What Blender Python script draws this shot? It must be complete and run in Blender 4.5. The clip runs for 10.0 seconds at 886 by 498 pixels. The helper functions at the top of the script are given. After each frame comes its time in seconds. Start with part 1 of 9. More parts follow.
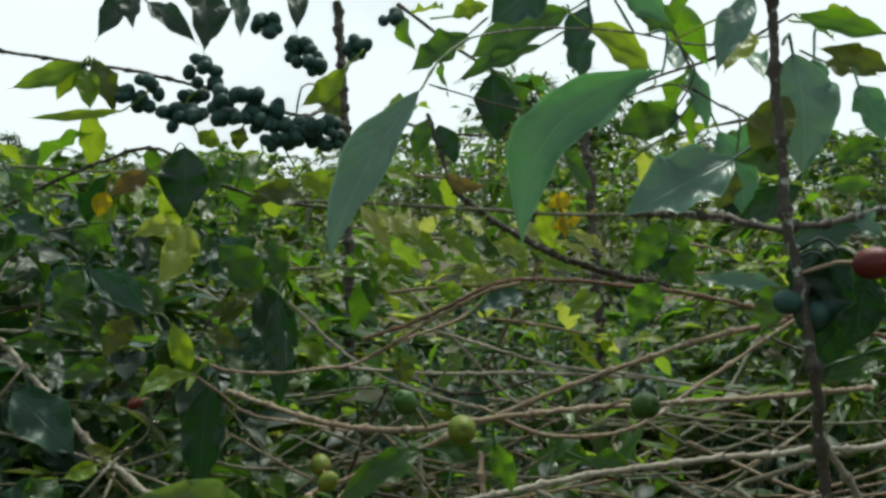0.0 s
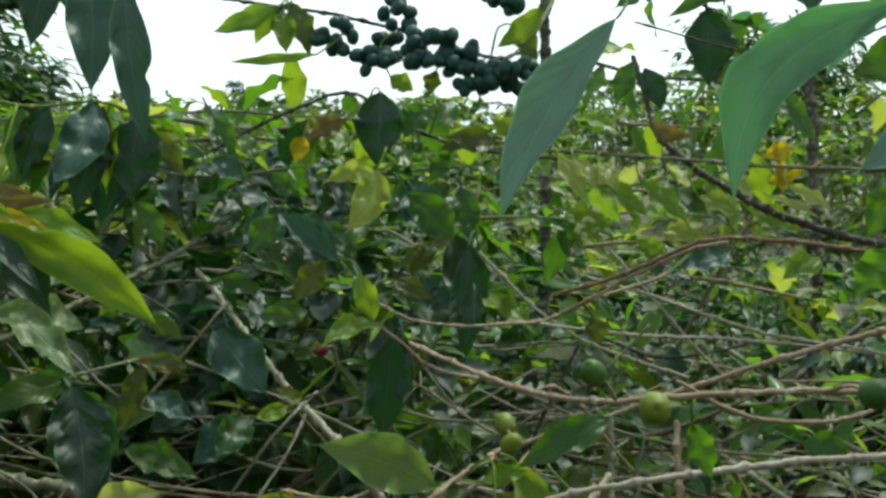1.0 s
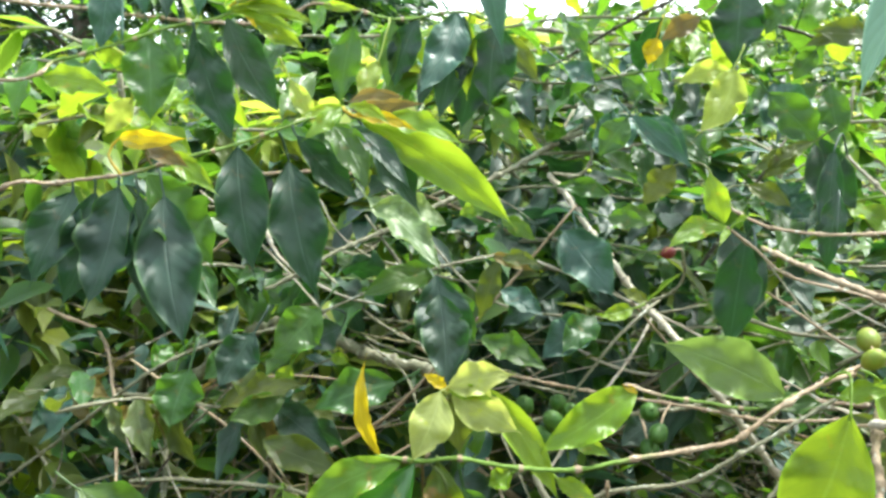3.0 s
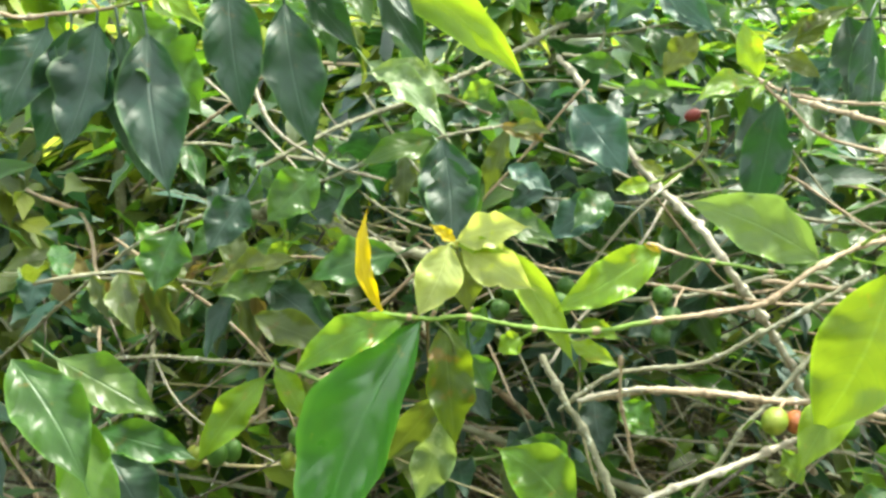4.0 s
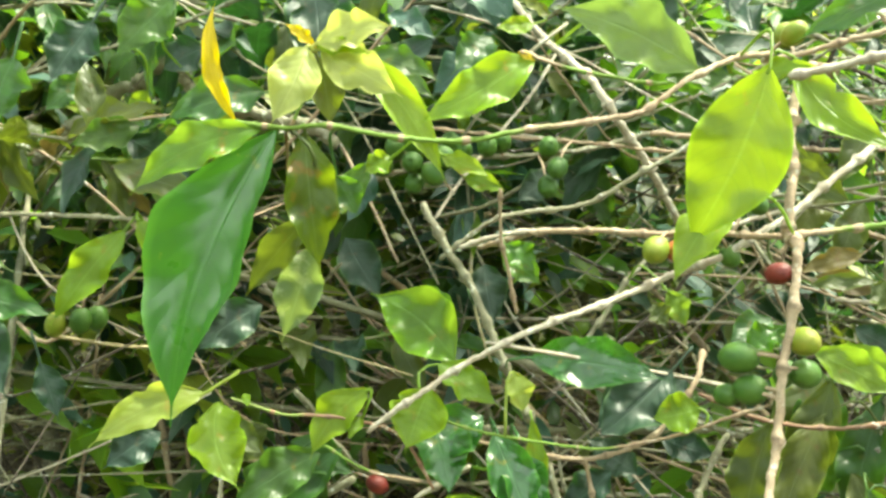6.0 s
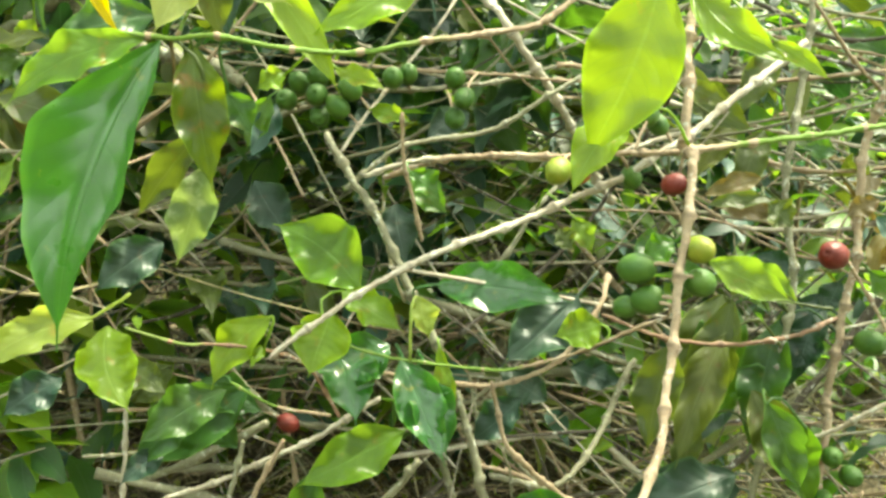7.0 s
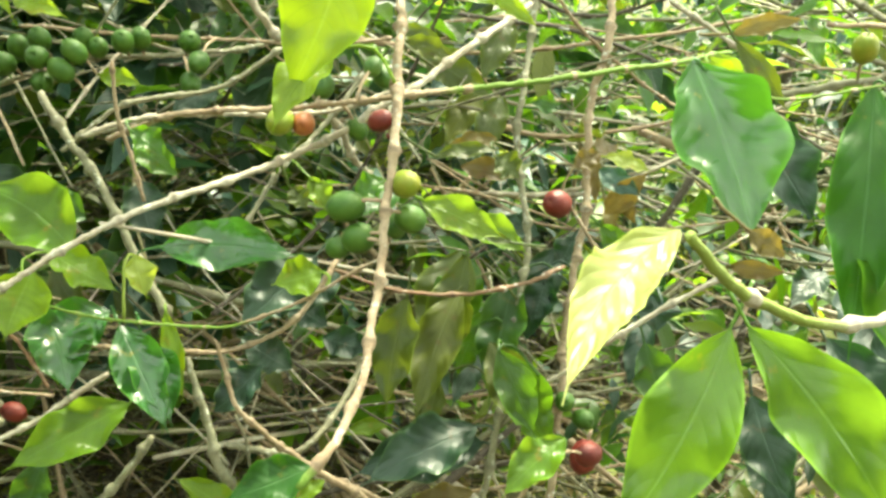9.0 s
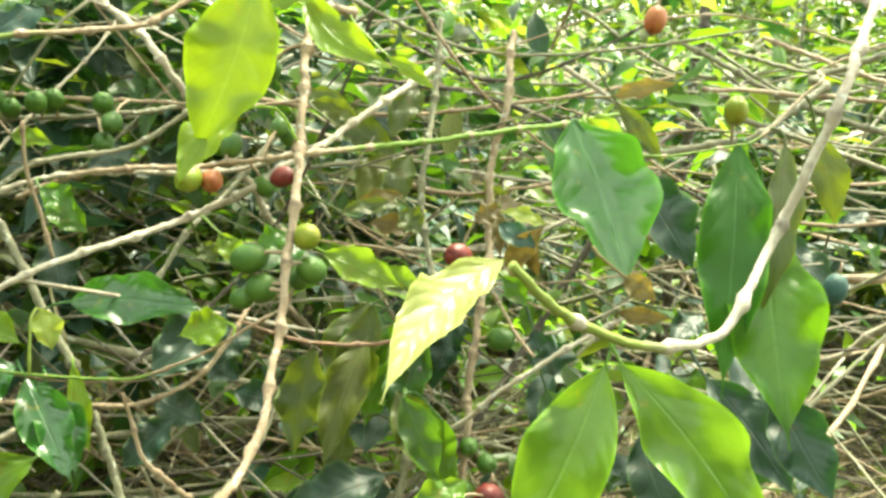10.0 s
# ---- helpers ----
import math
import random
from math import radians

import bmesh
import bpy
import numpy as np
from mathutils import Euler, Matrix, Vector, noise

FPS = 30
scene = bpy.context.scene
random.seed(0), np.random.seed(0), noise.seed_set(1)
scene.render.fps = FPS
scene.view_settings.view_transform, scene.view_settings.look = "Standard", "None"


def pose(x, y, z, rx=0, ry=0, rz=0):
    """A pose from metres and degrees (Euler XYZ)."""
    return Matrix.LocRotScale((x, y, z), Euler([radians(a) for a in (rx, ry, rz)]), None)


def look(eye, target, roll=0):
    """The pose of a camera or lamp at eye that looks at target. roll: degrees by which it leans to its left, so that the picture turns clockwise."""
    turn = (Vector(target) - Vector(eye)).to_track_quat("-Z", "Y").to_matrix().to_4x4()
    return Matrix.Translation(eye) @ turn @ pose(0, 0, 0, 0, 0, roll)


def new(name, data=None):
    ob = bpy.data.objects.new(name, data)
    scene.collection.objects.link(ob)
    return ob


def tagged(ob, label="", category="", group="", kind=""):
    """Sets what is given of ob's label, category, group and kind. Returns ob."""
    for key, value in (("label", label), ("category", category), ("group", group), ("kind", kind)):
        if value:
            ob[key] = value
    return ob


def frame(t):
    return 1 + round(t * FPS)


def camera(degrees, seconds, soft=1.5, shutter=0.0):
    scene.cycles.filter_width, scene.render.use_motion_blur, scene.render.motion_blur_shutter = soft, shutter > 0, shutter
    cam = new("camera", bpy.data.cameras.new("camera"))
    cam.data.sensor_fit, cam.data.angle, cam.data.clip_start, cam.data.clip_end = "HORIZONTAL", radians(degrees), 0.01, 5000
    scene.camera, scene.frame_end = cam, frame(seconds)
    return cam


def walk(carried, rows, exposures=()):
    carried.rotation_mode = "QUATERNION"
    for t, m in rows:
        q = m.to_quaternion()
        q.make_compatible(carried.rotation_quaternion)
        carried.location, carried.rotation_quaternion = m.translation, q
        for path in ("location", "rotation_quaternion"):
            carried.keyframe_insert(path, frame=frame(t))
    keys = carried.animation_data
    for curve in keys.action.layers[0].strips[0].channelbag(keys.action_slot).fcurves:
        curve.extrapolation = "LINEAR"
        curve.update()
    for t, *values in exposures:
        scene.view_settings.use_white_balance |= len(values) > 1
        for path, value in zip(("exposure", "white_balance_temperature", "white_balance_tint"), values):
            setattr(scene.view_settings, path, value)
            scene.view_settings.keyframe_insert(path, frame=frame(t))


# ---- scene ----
cam = camera(51.26, 10.0, soft=3.0)
# seconds, place in metres, yaw, pitch and roll in degrees
PATH = [
    (0, -0.0007, 0.0072, 1.0468, -1.04, -3.03, -0.21),
    (0.5, 0.0012, 0.0362, 1.0462, 3.92, -4.91, -1.20),
    (1, 0.0022, 0.0495, 1.0477, 11.43, -6.43, -0.94),
    (1.5, 0.0052, 0.0545, 1.0482, 18.05, -6.82, 0.50),
    (2, 0.0058, 0.0403, 1.0499, 24.39, -8.65, 0.98),
    (2.5, 0.0126, 0.0414, 1.0503, 29.79, -10.22, 1.95),
    (2.7, 0.0131, 0.0406, 1.0500, 31.88, -10.61, 2.05),
    (3.8, -0.0194, 0.0616, 0.9813, 32.68, -14.76, 0.36),
    (4, -0.0209, 0.0648, 0.9751, 32.50, -15.47, 0.22),
    (4.5, -0.0189, 0.0685, 0.9554, 31.57, -16.60, 0.12),
    (5, -0.0120, 0.0746, 0.9330, 30.24, -17.07, 0.21),
    (5.2, -0.0046, 0.0802, 0.9212, 30.01, -17.35, 0.14),
    (6.3, 0.0029, 0.0888, 0.8843, 26.29, -18.93, -0.50),
    (6.5, 0.0088, 0.0878, 0.8791, 25.65, -19.16, -0.51),
    (7, 0.0168, 0.0939, 0.8599, 22.96, -20.25, -0.83),
    (7.5, 0.0304, 0.1017, 0.8422, 20.21, -20.63, -1.17),
    (8, 0.0452, 0.1075, 0.8285, 17.24, -20.10, -1.63),
    (8.5, 0.0620, 0.1082, 0.8160, 15.00, -19.78, -1.89),
    (9, 0.0815, 0.1111, 0.8121, 12.39, -18.18, -2.49),
    (9.5, 0.0956, 0.1029, 0.8113, 10.06, -17.11, -2.52),
    (10, 0.1053, 0.0874, 0.8140, 8.18, -14.12, -3.08),
]
EXPOSURES = [(0.0, -0.55, 6250, 1), (0.5, -0.68, 6250, 1), (1.0, -0.18, 6150, -5), (1.5, 0.28, 6200, -3), (2.0, 0.73, 6150, -1), (2.7, 1.40, 6050, 5), (3.8, 1.86, 6550, -1), (5.2, 2.08, 6850, -2), (6.5, 2.07, 7250, -5), (8.5, 2.14, 7600, -6), (10.0, 2.06, 7500, -5)]
walk(cam, [(t, pose(x, y, z, 90 + pitch, roll, yaw)) for t, x, y, z, yaw, pitch, roll in PATH], EXPOSURES)

# ---- world and sun: white haze towards the horizon, clearer overhead, soft sun high in front ----
SUN_ELEVATION, SUN_AZIMUTH = 60.0, 22.0
world = bpy.data.worlds.new("sky")
scene.world = world
world.use_nodes = True
wn, wl = world.node_tree.nodes, world.node_tree.links
wn.clear()
w_sky = wn.new("ShaderNodeTexSky")
w_sky.sky_type, w_sky.sun_disc = "NISHITA", False
w_sky.sun_elevation, w_sky.sun_rotation = radians(SUN_ELEVATION), radians(SUN_AZIMUTH)
w_sky.dust_density, w_sky.air_density = 3.0, 1.0
w_cloud = wn.new("ShaderNodeTexNoise")
w_cloud.inputs["Scale"].default_value, w_cloud.inputs["Detail"].default_value = 2.5, 6
w_ramp = wn.new("ShaderNodeMapRange")
w_ramp.inputs["From Min"].default_value, w_ramp.inputs["From Max"].default_value = 0.15, 0.45
w_mix = wn.new("ShaderNodeMix")
w_mix.data_type = "RGBA"
w_mix.inputs["B"].default_value = (12.5, 13.0, 13.3, 1)
w_bg, w_out = wn.new("ShaderNodeBackground"), wn.new("ShaderNodeOutputWorld")
w_bg.inputs["Strength"].default_value = 0.115
w_coord = wn.new("ShaderNodeTexCoord")
wl.new(w_coord.outputs["Generated"], w_cloud.inputs["Vector"])
wl.new(w_cloud.outputs["Fac"], w_ramp.inputs["Value"])
w_split = wn.new("ShaderNodeSeparateXYZ")
wl.new(w_coord.outputs["Generated"], w_split.inputs[0])
w_haze = wn.new("ShaderNodeMapRange")
w_haze.inputs["From Min"].default_value, w_haze.inputs["From Max"].default_value = 0.2, 1.0
w_haze.inputs["To Min"].default_value, w_haze.inputs["To Max"].default_value = 1.0, 0.25
wl.new(w_split.outputs["Z"], w_haze.inputs["Value"])
w_veil = wn.new("ShaderNodeMath")
w_veil.operation = "MULTIPLY"
wl.new(w_ramp.outputs["Result"], w_veil.inputs[0])
wl.new(w_haze.outputs["Result"], w_veil.inputs[1])
wl.new(w_veil.outputs[0], w_mix.inputs["Factor"])
wl.new(w_sky.outputs["Color"], w_mix.inputs["A"])
wl.new(w_mix.outputs["Result"], w_bg.inputs["Color"])
wl.new(w_bg.outputs["Background"], w_out.inputs["Surface"])
sun = new("sun", bpy.data.lights.new("sun", "SUN"))
sun.data.energy, sun.data.angle, sun.data.color = 4.3, radians(7.0), (1.0, 0.95, 0.86)
_a, _e = radians(SUN_AZIMUTH), radians(SUN_ELEVATION)
sun.matrix_world = look((math.sin(_a) * math.cos(_e) * 20, math.cos(_a) * math.cos(_e) * 20, math.sin(_e) * 20), (0, 0, 0))


# ---- materials ----
def node_material(name):
    m = bpy.data.materials.new(name)
    m.use_nodes = True
    n, l = m.node_tree.nodes, m.node_tree.links
    n.clear()
    return m, n, l


def math_node(n, l, op, a, b=0.0, clamp=False):
    node = n.new("ShaderNodeMath")
    node.operation, node.use_clamp = op, clamp
    for slot, v in zip(node.inputs, (a, b)):
        if isinstance(v, (int, float)):
            slot.default_value = v
        else:
            l.new(v, slot)
    return node.outputs[0]


def noise_node(n, l, vector, scale, detail=4.0, rough=0.55):
    node = n.new("ShaderNodeTexNoise")
    node.inputs["Scale"].default_value, node.inputs["Detail"].default_value = scale, detail
    node.inputs["Roughness"].default_value = rough
    l.new(vector, node.inputs["Vector"])
    return node.outputs["Fac"]


def mix_colour(n, l, factor, a, b):
    node = n.new("ShaderNodeMix")
    node.data_type = "RGBA"
    for slot, v in ((node.inputs["Factor"], factor), (node.inputs["A"], a), (node.inputs["B"], b)):
        if isinstance(v, tuple):
            slot.default_value = (*v, 1)
        elif isinstance(v, (int, float)):
            slot.default_value = v
        else:
            l.new(v, slot)
    return node.outputs["Result"]


def range_node(n, l, value, a, b, c=0.0, d=1.0):
    node = n.new("ShaderNodeMapRange")
    l.new(value, node.inputs["Value"])
    for key, v in zip(("From Min", "From Max", "To Min", "To Max"), (a, b, c, d)):
        node.inputs[key].default_value = v
    return node.outputs["Result"]


def leaf_material(name, colour, through_colour, blemish, rough=0.33, clear=0.45, joined=False, spots=0.655, turn=0.5, sheen=0.3):
    """A coffee leaf: pale midrib and side veins, quilted relief, brown blemishes, light shining through."""
    m, n, l = node_material(name)
    uv = n.new("ShaderNodeUVMap")
    split = n.new("ShaderNodeSeparateXYZ")
    l.new(uv.outputs["UV"], split.inputs[0])
    u, v = split.outputs["X"], split.outputs["Y"]
    off = math_node(n, l, "ABSOLUTE", math_node(n, l, "SUBTRACT", v, 0.5))
    rib = range_node(n, l, off, 0.008, 0.030, 1.0, 0.0)
    rim = range_node(n, l, off, 0.445, 0.492)
    bow = math_node(n, l, "SUBTRACT", math_node(n, l, "MULTIPLY", u, 10.0), math_node(n, l, "MULTIPLY", math_node(n, l, "POWER", off, 1.4), 6.0))
    saw = math_node(n, l, "ABSOLUTE", math_node(n, l, "SUBTRACT", math_node(n, l, "FRACT", bow), 0.5))
    vein = range_node(n, l, saw, 0.0, 0.07, 1.0, 0.0)
    if joined:
        rnd = n.new("ShaderNodeNewGeometry").outputs["Random Per Island"]
    else:
        rnd = n.new("ShaderNodeObjectInfo").outputs["Random"]
    coord = n.new("ShaderNodeTexCoord").outputs["Object"]
    grain = noise_node(n, l, coord, 260.0, 5)
    patch = noise_node(n, l, coord, 42.0, 4)
    base = mix_colour(n, l, range_node(n, l, patch, 0.35, 0.7), colour, tuple(c * 0.62 for c in colour))
    yellow = tuple(0.55 * c + 0.45 * y for c, y in zip(colour, (0.32, 0.30, 0.03)))
    base = mix_colour(n, l, range_node(n, l, rnd, 0.55, 1.0, 0.0, turn), base, yellow)
    base = mix_colour(n, l, math_node(n, l, "MULTIPLY", rib, 0.26), base, tuple(min(1, c * 1.6 + 0.10) for c in colour))
    base = mix_colour(n, l, math_node(n, l, "MULTIPLY", vein, 0.20), base, tuple(min(1, c * 1.4 + 0.03) for c in colour))
    base = mix_colour(n, l, range_node(n, l, grain, 0.3, 0.75, 0.0, 0.25), base, tuple(c * 0.5 for c in colour))
    base = mix_colour(n, l, math_node(n, l, "MULTIPLY", rim, 0.72), base, tuple(min(1, c * 1.7 + k) for c, k in zip(colour, (0.05, 0.06, 0.0))))
    stain = noise_node(n, l, coord, 75.0, 3, 0.7)
    base = mix_colour(n, l, range_node(n, l, stain, spots, spots + 0.07, 0.0, 0.85), base, blemish)
    p = n.new("ShaderNodeBsdfPrincipled")
    l.new(base, p.inputs["Base Color"])
    l.new(range_node(n, l, patch, 0.3, 0.7, rough - 0.04, rough + 0.12), p.inputs["Roughness"])
    p.inputs["Specular IOR Level"].default_value = sheen
    t = n.new("ShaderNodeBsdfTranslucent")
    l.new(mix_colour(n, l, math_node(n, l, "MULTIPLY", vein, 0.36), through_colour, colour), t.inputs["Color"])
    height = math_node(n, l, "ADD", math_node(n, l, "MULTIPLY", math_node(n, l, "POWER", saw, 0.6), 0.35), math_node(n, l, "MULTIPLY", patch, 0.38))
    height = math_node(n, l, "SUBTRACT", height, math_node(n, l, "MULTIPLY", rib, 0.6))
    bump = n.new("ShaderNodeBump")
    bump.inputs["Strength"].default_value, bump.inputs["Distance"].default_value = 0.42, 0.0025
    l.new(height, bump.inputs["Height"])
    l.new(bump.outputs["Normal"], p.inputs["Normal"])
    mix, out = n.new("ShaderNodeMixShader"), n.new("ShaderNodeOutputMaterial")
    mix.inputs["Fac"].default_value = clear
    l.new(p.outputs[0], mix.inputs[1])
    l.new(t.outputs[0], mix.inputs[2])
    l.new(mix.outputs[0], out.inputs["Surface"])
    return m


LEAF_COLOURS = {
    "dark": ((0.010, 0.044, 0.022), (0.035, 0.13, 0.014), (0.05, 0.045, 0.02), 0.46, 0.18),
    "blue": ((0.030, 0.092, 0.060), (0.05, 0.15, 0.04), (0.08, 0.09, 0.05), 0.48, 0.18),
    "mid": ((0.028, 0.092, 0.016), (0.13, 0.28, 0.016), (0.10, 0.08, 0.012), 0.36, 0.35),
    "green": ((0.042, 0.135, 0.010), (0.19, 0.40, 0.016), (0.15, 0.11, 0.02), 0.30, 0.40),
    "lime": ((0.130, 0.245, 0.010), (0.35, 0.49, 0.022), (0.24, 0.15, 0.015), 0.36, 0.43),
    "fresh": ((0.088, 0.200, 0.012), (0.28, 0.44, 0.030), (0.20, 0.13, 0.015), 0.34, 0.44),
    # cream leaves, and sunlit leaves with their white glare put into the colour
    "cream_glare": ((0.330, 0.370, 0.110), (0.58, 0.63, 0.11), (0.36, 0.41, 0.02), 0.36, 0.42),
    "pale": ((0.250, 0.330, 0.055), (0.52, 0.60, 0.07), (0.28, 0.20, 0.04), 0.38, 0.45),
    "olive": ((0.060, 0.090, 0.012), (0.15, 0.20, 0.014), (0.09, 0.05, 0.01), 0.40, 0.38),
    # next two: sky sheen and haze painted into a lighter, bluer base
    "misty_sheen": ((0.095, 0.235, 0.125), (0.15, 0.40, 0.11), (0.10, 0.11, 0.06), 0.36, 0.32),
    "hazy_sheen": ((0.125, 0.235, 0.185), (0.17, 0.33, 0.16), (0.12, 0.13, 0.08), 0.38, 0.28),
    "glossy": ((0.024, 0.115, 0.014), (0.09, 0.32, 0.014), (0.16, 0.16, 0.012), 0.25, 0.22),
    "emerald": ((0.036, 0.145, 0.016), (0.11, 0.36, 0.014), (0.16, 0.19, 0.02), 0.29, 0.26),
    "deep": ((0.024, 0.105, 0.010), (0.08, 0.26, 0.010), (0.09, 0.10, 0.012), 0.44, 0.26),
    "grassy": ((0.092, 0.205, 0.014), (0.23, 0.42, 0.024), (0.20, 0.17, 0.015), 0.32, 0.32),
    "sage": ((0.110, 0.195, 0.055), (0.24, 0.37, 0.06), (0.24, 0.30, 0.12), 0.36, 0.36),
    "mottled": ((0.130, 0.205, 0.075), (0.28, 0.38, 0.07), (0.30, 0.35, 0.19), 0.40, 0.34),
    "spotted": ((0.042, 0.080, 0.006), (0.20, 0.28, 0.008), (0.13, 0.055, 0.008), 0.38, 0.38),
    "yellow": ((0.430, 0.325, 0.004), (0.68, 0.52, 0.006), (0.24, 0.10, 0.01), 0.42, 0.45),
    "bronze": ((0.130, 0.098, 0.030), (0.22, 0.16, 0.03), (0.12, 0.06, 0.012), 0.42, 0.40),
}
SPOTS = {"mottled": 0.56, "cream_glare": 0.68, "spotted": 0.60}
SHEEN = {"misty_sheen": 0.55, "hazy_sheen": 0.55, "glossy": 0.8, "emerald": 0.85, "deep": 0.3, "grassy": 0.5, "dark": 0.56, "blue": 0.6, "mid": 0.44, "green": 0.46, "olive": 0.46}
TURN = {"misty_sheen": 0.0, "hazy_sheen": 0.0, "glossy": 0.1, "emerald": 0.05, "deep": 0.1, "grassy": 0.15, "dark": 0.06, "blue": 0.0, "mid": 0.3, "green": 0.3}
LEAF = {k: leaf_material("leaf_" + k, *v, turn=TURN.get(k, 0.5), sheen=SHEEN.get(k, 0.4), spots=SPOTS.get(k, 0.655)) for k, v in LEAF_COLOURS.items()}
LEAF_MANY = {k: leaf_material("foliage_" + k, *v[:4], v[4] + 0.08, joined=True, turn=TURN.get(k, 0.5), sheen=SHEEN.get(k, 0.4), spots=SPOTS.get(k, 0.655)) for k, v in LEAF_COLOURS.items()}


def bark_material(name, old, young, scar):
    """Twig bark, green and smooth towards the tip, cracked and lichened where old; the attribute age runs along the twig."""
    m, n, l = node_material(name)
    age = n.new("ShaderNodeAttribute")
    age.attribute_name = "age"
    coord = n.new("ShaderNodeTexCoord").outputs["Object"]
    fine = noise_node(n, l, coord, 420.0, 6, 0.65)
    broad = noise_node(n, l, coord, 60.0, 4)
    a = mix_colour(n, l, range_node(n, l, broad, 0.35, 0.68), old, scar)
    a = mix_colour(n, l, range_node(n, l, fine, 0.42, 0.66, 0.0, 0.65), a, tuple(c * 0.45 for c in old))
    lichen = noise_node(n, l, coord, 150.0, 3, 0.6)
    a = mix_colour(n, l, range_node(n, l, lichen, 0.60, 0.68, 0.0, 0.7), a, (0.52, 0.54, 0.46))
    base = mix_colour(n, l, range_node(n, l, age.outputs["Fac"], 0.40, 0.60), young, a)
    base = mix_colour(n, l, range_node(n, l, age.outputs["Fac"], 1.3, 2.1, 0.0, 0.65), base, tuple(c * 0.35 for c in scar))
    p, out = n.new("ShaderNodeBsdfPrincipled"), n.new("ShaderNodeOutputMaterial")
    l.new(base, p.inputs["Base Color"])
    p.inputs["Roughness"].default_value = 0.72
    bump = n.new("ShaderNodeBump")
    bump.inputs["Strength"].default_value, bump.inputs["Distance"].default_value = 0.7, 0.0012
    l.new(math_node(n, l, "ADD", fine, broad), bump.inputs["Height"])
    l.new(bump.outputs["Normal"], p.inputs["Normal"])
    l.new(p.outputs[0], out.inputs["Surface"])
    return m


BARK = {
    "straw": bark_material("dry_straw", (0.46, 0.40, 0.22), (0.36, 0.31, 0.14), (0.30, 0.25, 0.12)),
    "tan": bark_material("bark_tan", (0.365, 0.280, 0.180), (0.113, 0.198, 0.019), (0.255, 0.175, 0.100)),
    "white": bark_material("bark_white", (0.460, 0.425, 0.325), (0.168, 0.220, 0.032), (0.310, 0.255, 0.180)),
    "grey": bark_material("bark_grey", (0.225, 0.222, 0.135), (0.113, 0.176, 0.039), (0.165, 0.152, 0.090)),
    "dark": bark_material("bark_dark", (0.077, 0.062, 0.042), (0.070, 0.117, 0.025), (0.050, 0.040, 0.025)),
    "red": bark_material("bark_red", (0.239, 0.132, 0.071), (0.126, 0.176, 0.032), (0.168, 0.102, 0.057)),
}


def fruit_material(name, colour, second, rough):
    m, n, l = node_material(name)
    coord = n.new("ShaderNodeTexCoord").outputs["Object"]
    rnd = n.new("ShaderNodeObjectInfo").outputs["Random"]
    broad = noise_node(n, l, coord, 1.3, 3)
    fine = noise_node(n, l, coord, 14.0, 4)
    base = mix_colour(n, l, range_node(n, l, broad, 0.38, 0.66), colour, second)
    base = mix_colour(n, l, range_node(n, l, rnd, 0.0, 1.0, 0.0, 0.35), base, tuple(c * 0.6 for c in colour))
    base = mix_colour(n, l, range_node(n, l, fine, 0.62, 0.72, 0.0, 0.5), base, tuple(min(1.0, c * 1.5 + 0.03) for c in second))
    p, out = n.new("ShaderNodeBsdfPrincipled"), n.new("ShaderNodeOutputMaterial")
    l.new(base, p.inputs["Base Color"])
    l.new(range_node(n, l, fine, 0.3, 0.7, rough, rough + 0.15), p.inputs["Roughness"])
    p.inputs["Specular IOR Level"].default_value = 0.35
    p.inputs["Subsurface Weight"].default_value = 0.05
    p.inputs["Subsurface Radius"].default_value = (0.4, 0.4, 0.15)
    p.inputs["Subsurface Scale"].default_value = 0.004
    bump = n.new("ShaderNodeBump")
    bump.inputs["Strength"].default_value, bump.inputs["Distance"].default_value = 0.15, 0.05
    l.new(fine, bump.inputs["Height"])
    l.new(bump.outputs["Normal"], p.inputs["Normal"])
    l.new(p.outputs[0], out.inputs["Surface"])
    return m


FRUIT = {
    "green": fruit_material("cherry_green", (0.034, 0.098, 0.010), (0.065, 0.13, 0.013), 0.42),
    "dark": fruit_material("cherry_dark_green", (0.020, 0.070, 0.060), (0.032, 0.085, 0.062), 0.46),
    "lime": fruit_material("cherry_yellow_green", (0.14, 0.20, 0.012), (0.20, 0.20, 0.02), 0.42),
    "red": fruit_material("cherry_red", (0.15, 0.018, 0.010), (0.09, 0.012, 0.010), 0.40),
    "orange": fruit_material("cherry_orange", (0.34, 0.12, 0.03), (0.26, 0.05, 0.02), 0.38),
}


# ---- builders ----
def mesh_of(name, verts, faces, material, uvs=None, ages=None, smooth=True):
    me = bpy.data.meshes.new(name)
    me.from_pydata(verts, [], faces)
    me.materials.append(material)
    if smooth:
        me.polygons.foreach_set("use_smooth", [True] * len(faces))
    if uvs is not None:
        layer = me.uv_layers.new(name="UVMap")
        index = np.empty(len(me.loops), dtype=np.int32)
        me.loops.foreach_get("vertex_index", index)
        layer.data.foreach_set("uv", np.array(uvs, dtype=np.float32)[index].ravel())
    if ages is not None:
        me.attributes.new("age", "FLOAT", "POINT").data.foreach_set("value", np.array(ages, dtype=np.float32))
    me.update()
    return me


def hang(ob, parent, offset=None):
    """Put a part under its thing; offset is the thing's own place where the part is given in the world."""
    ob.parent = parent
    if offset is not None:
        ob.matrix_parent_inverse = Matrix.Translation(offset).inverted()
    return ob


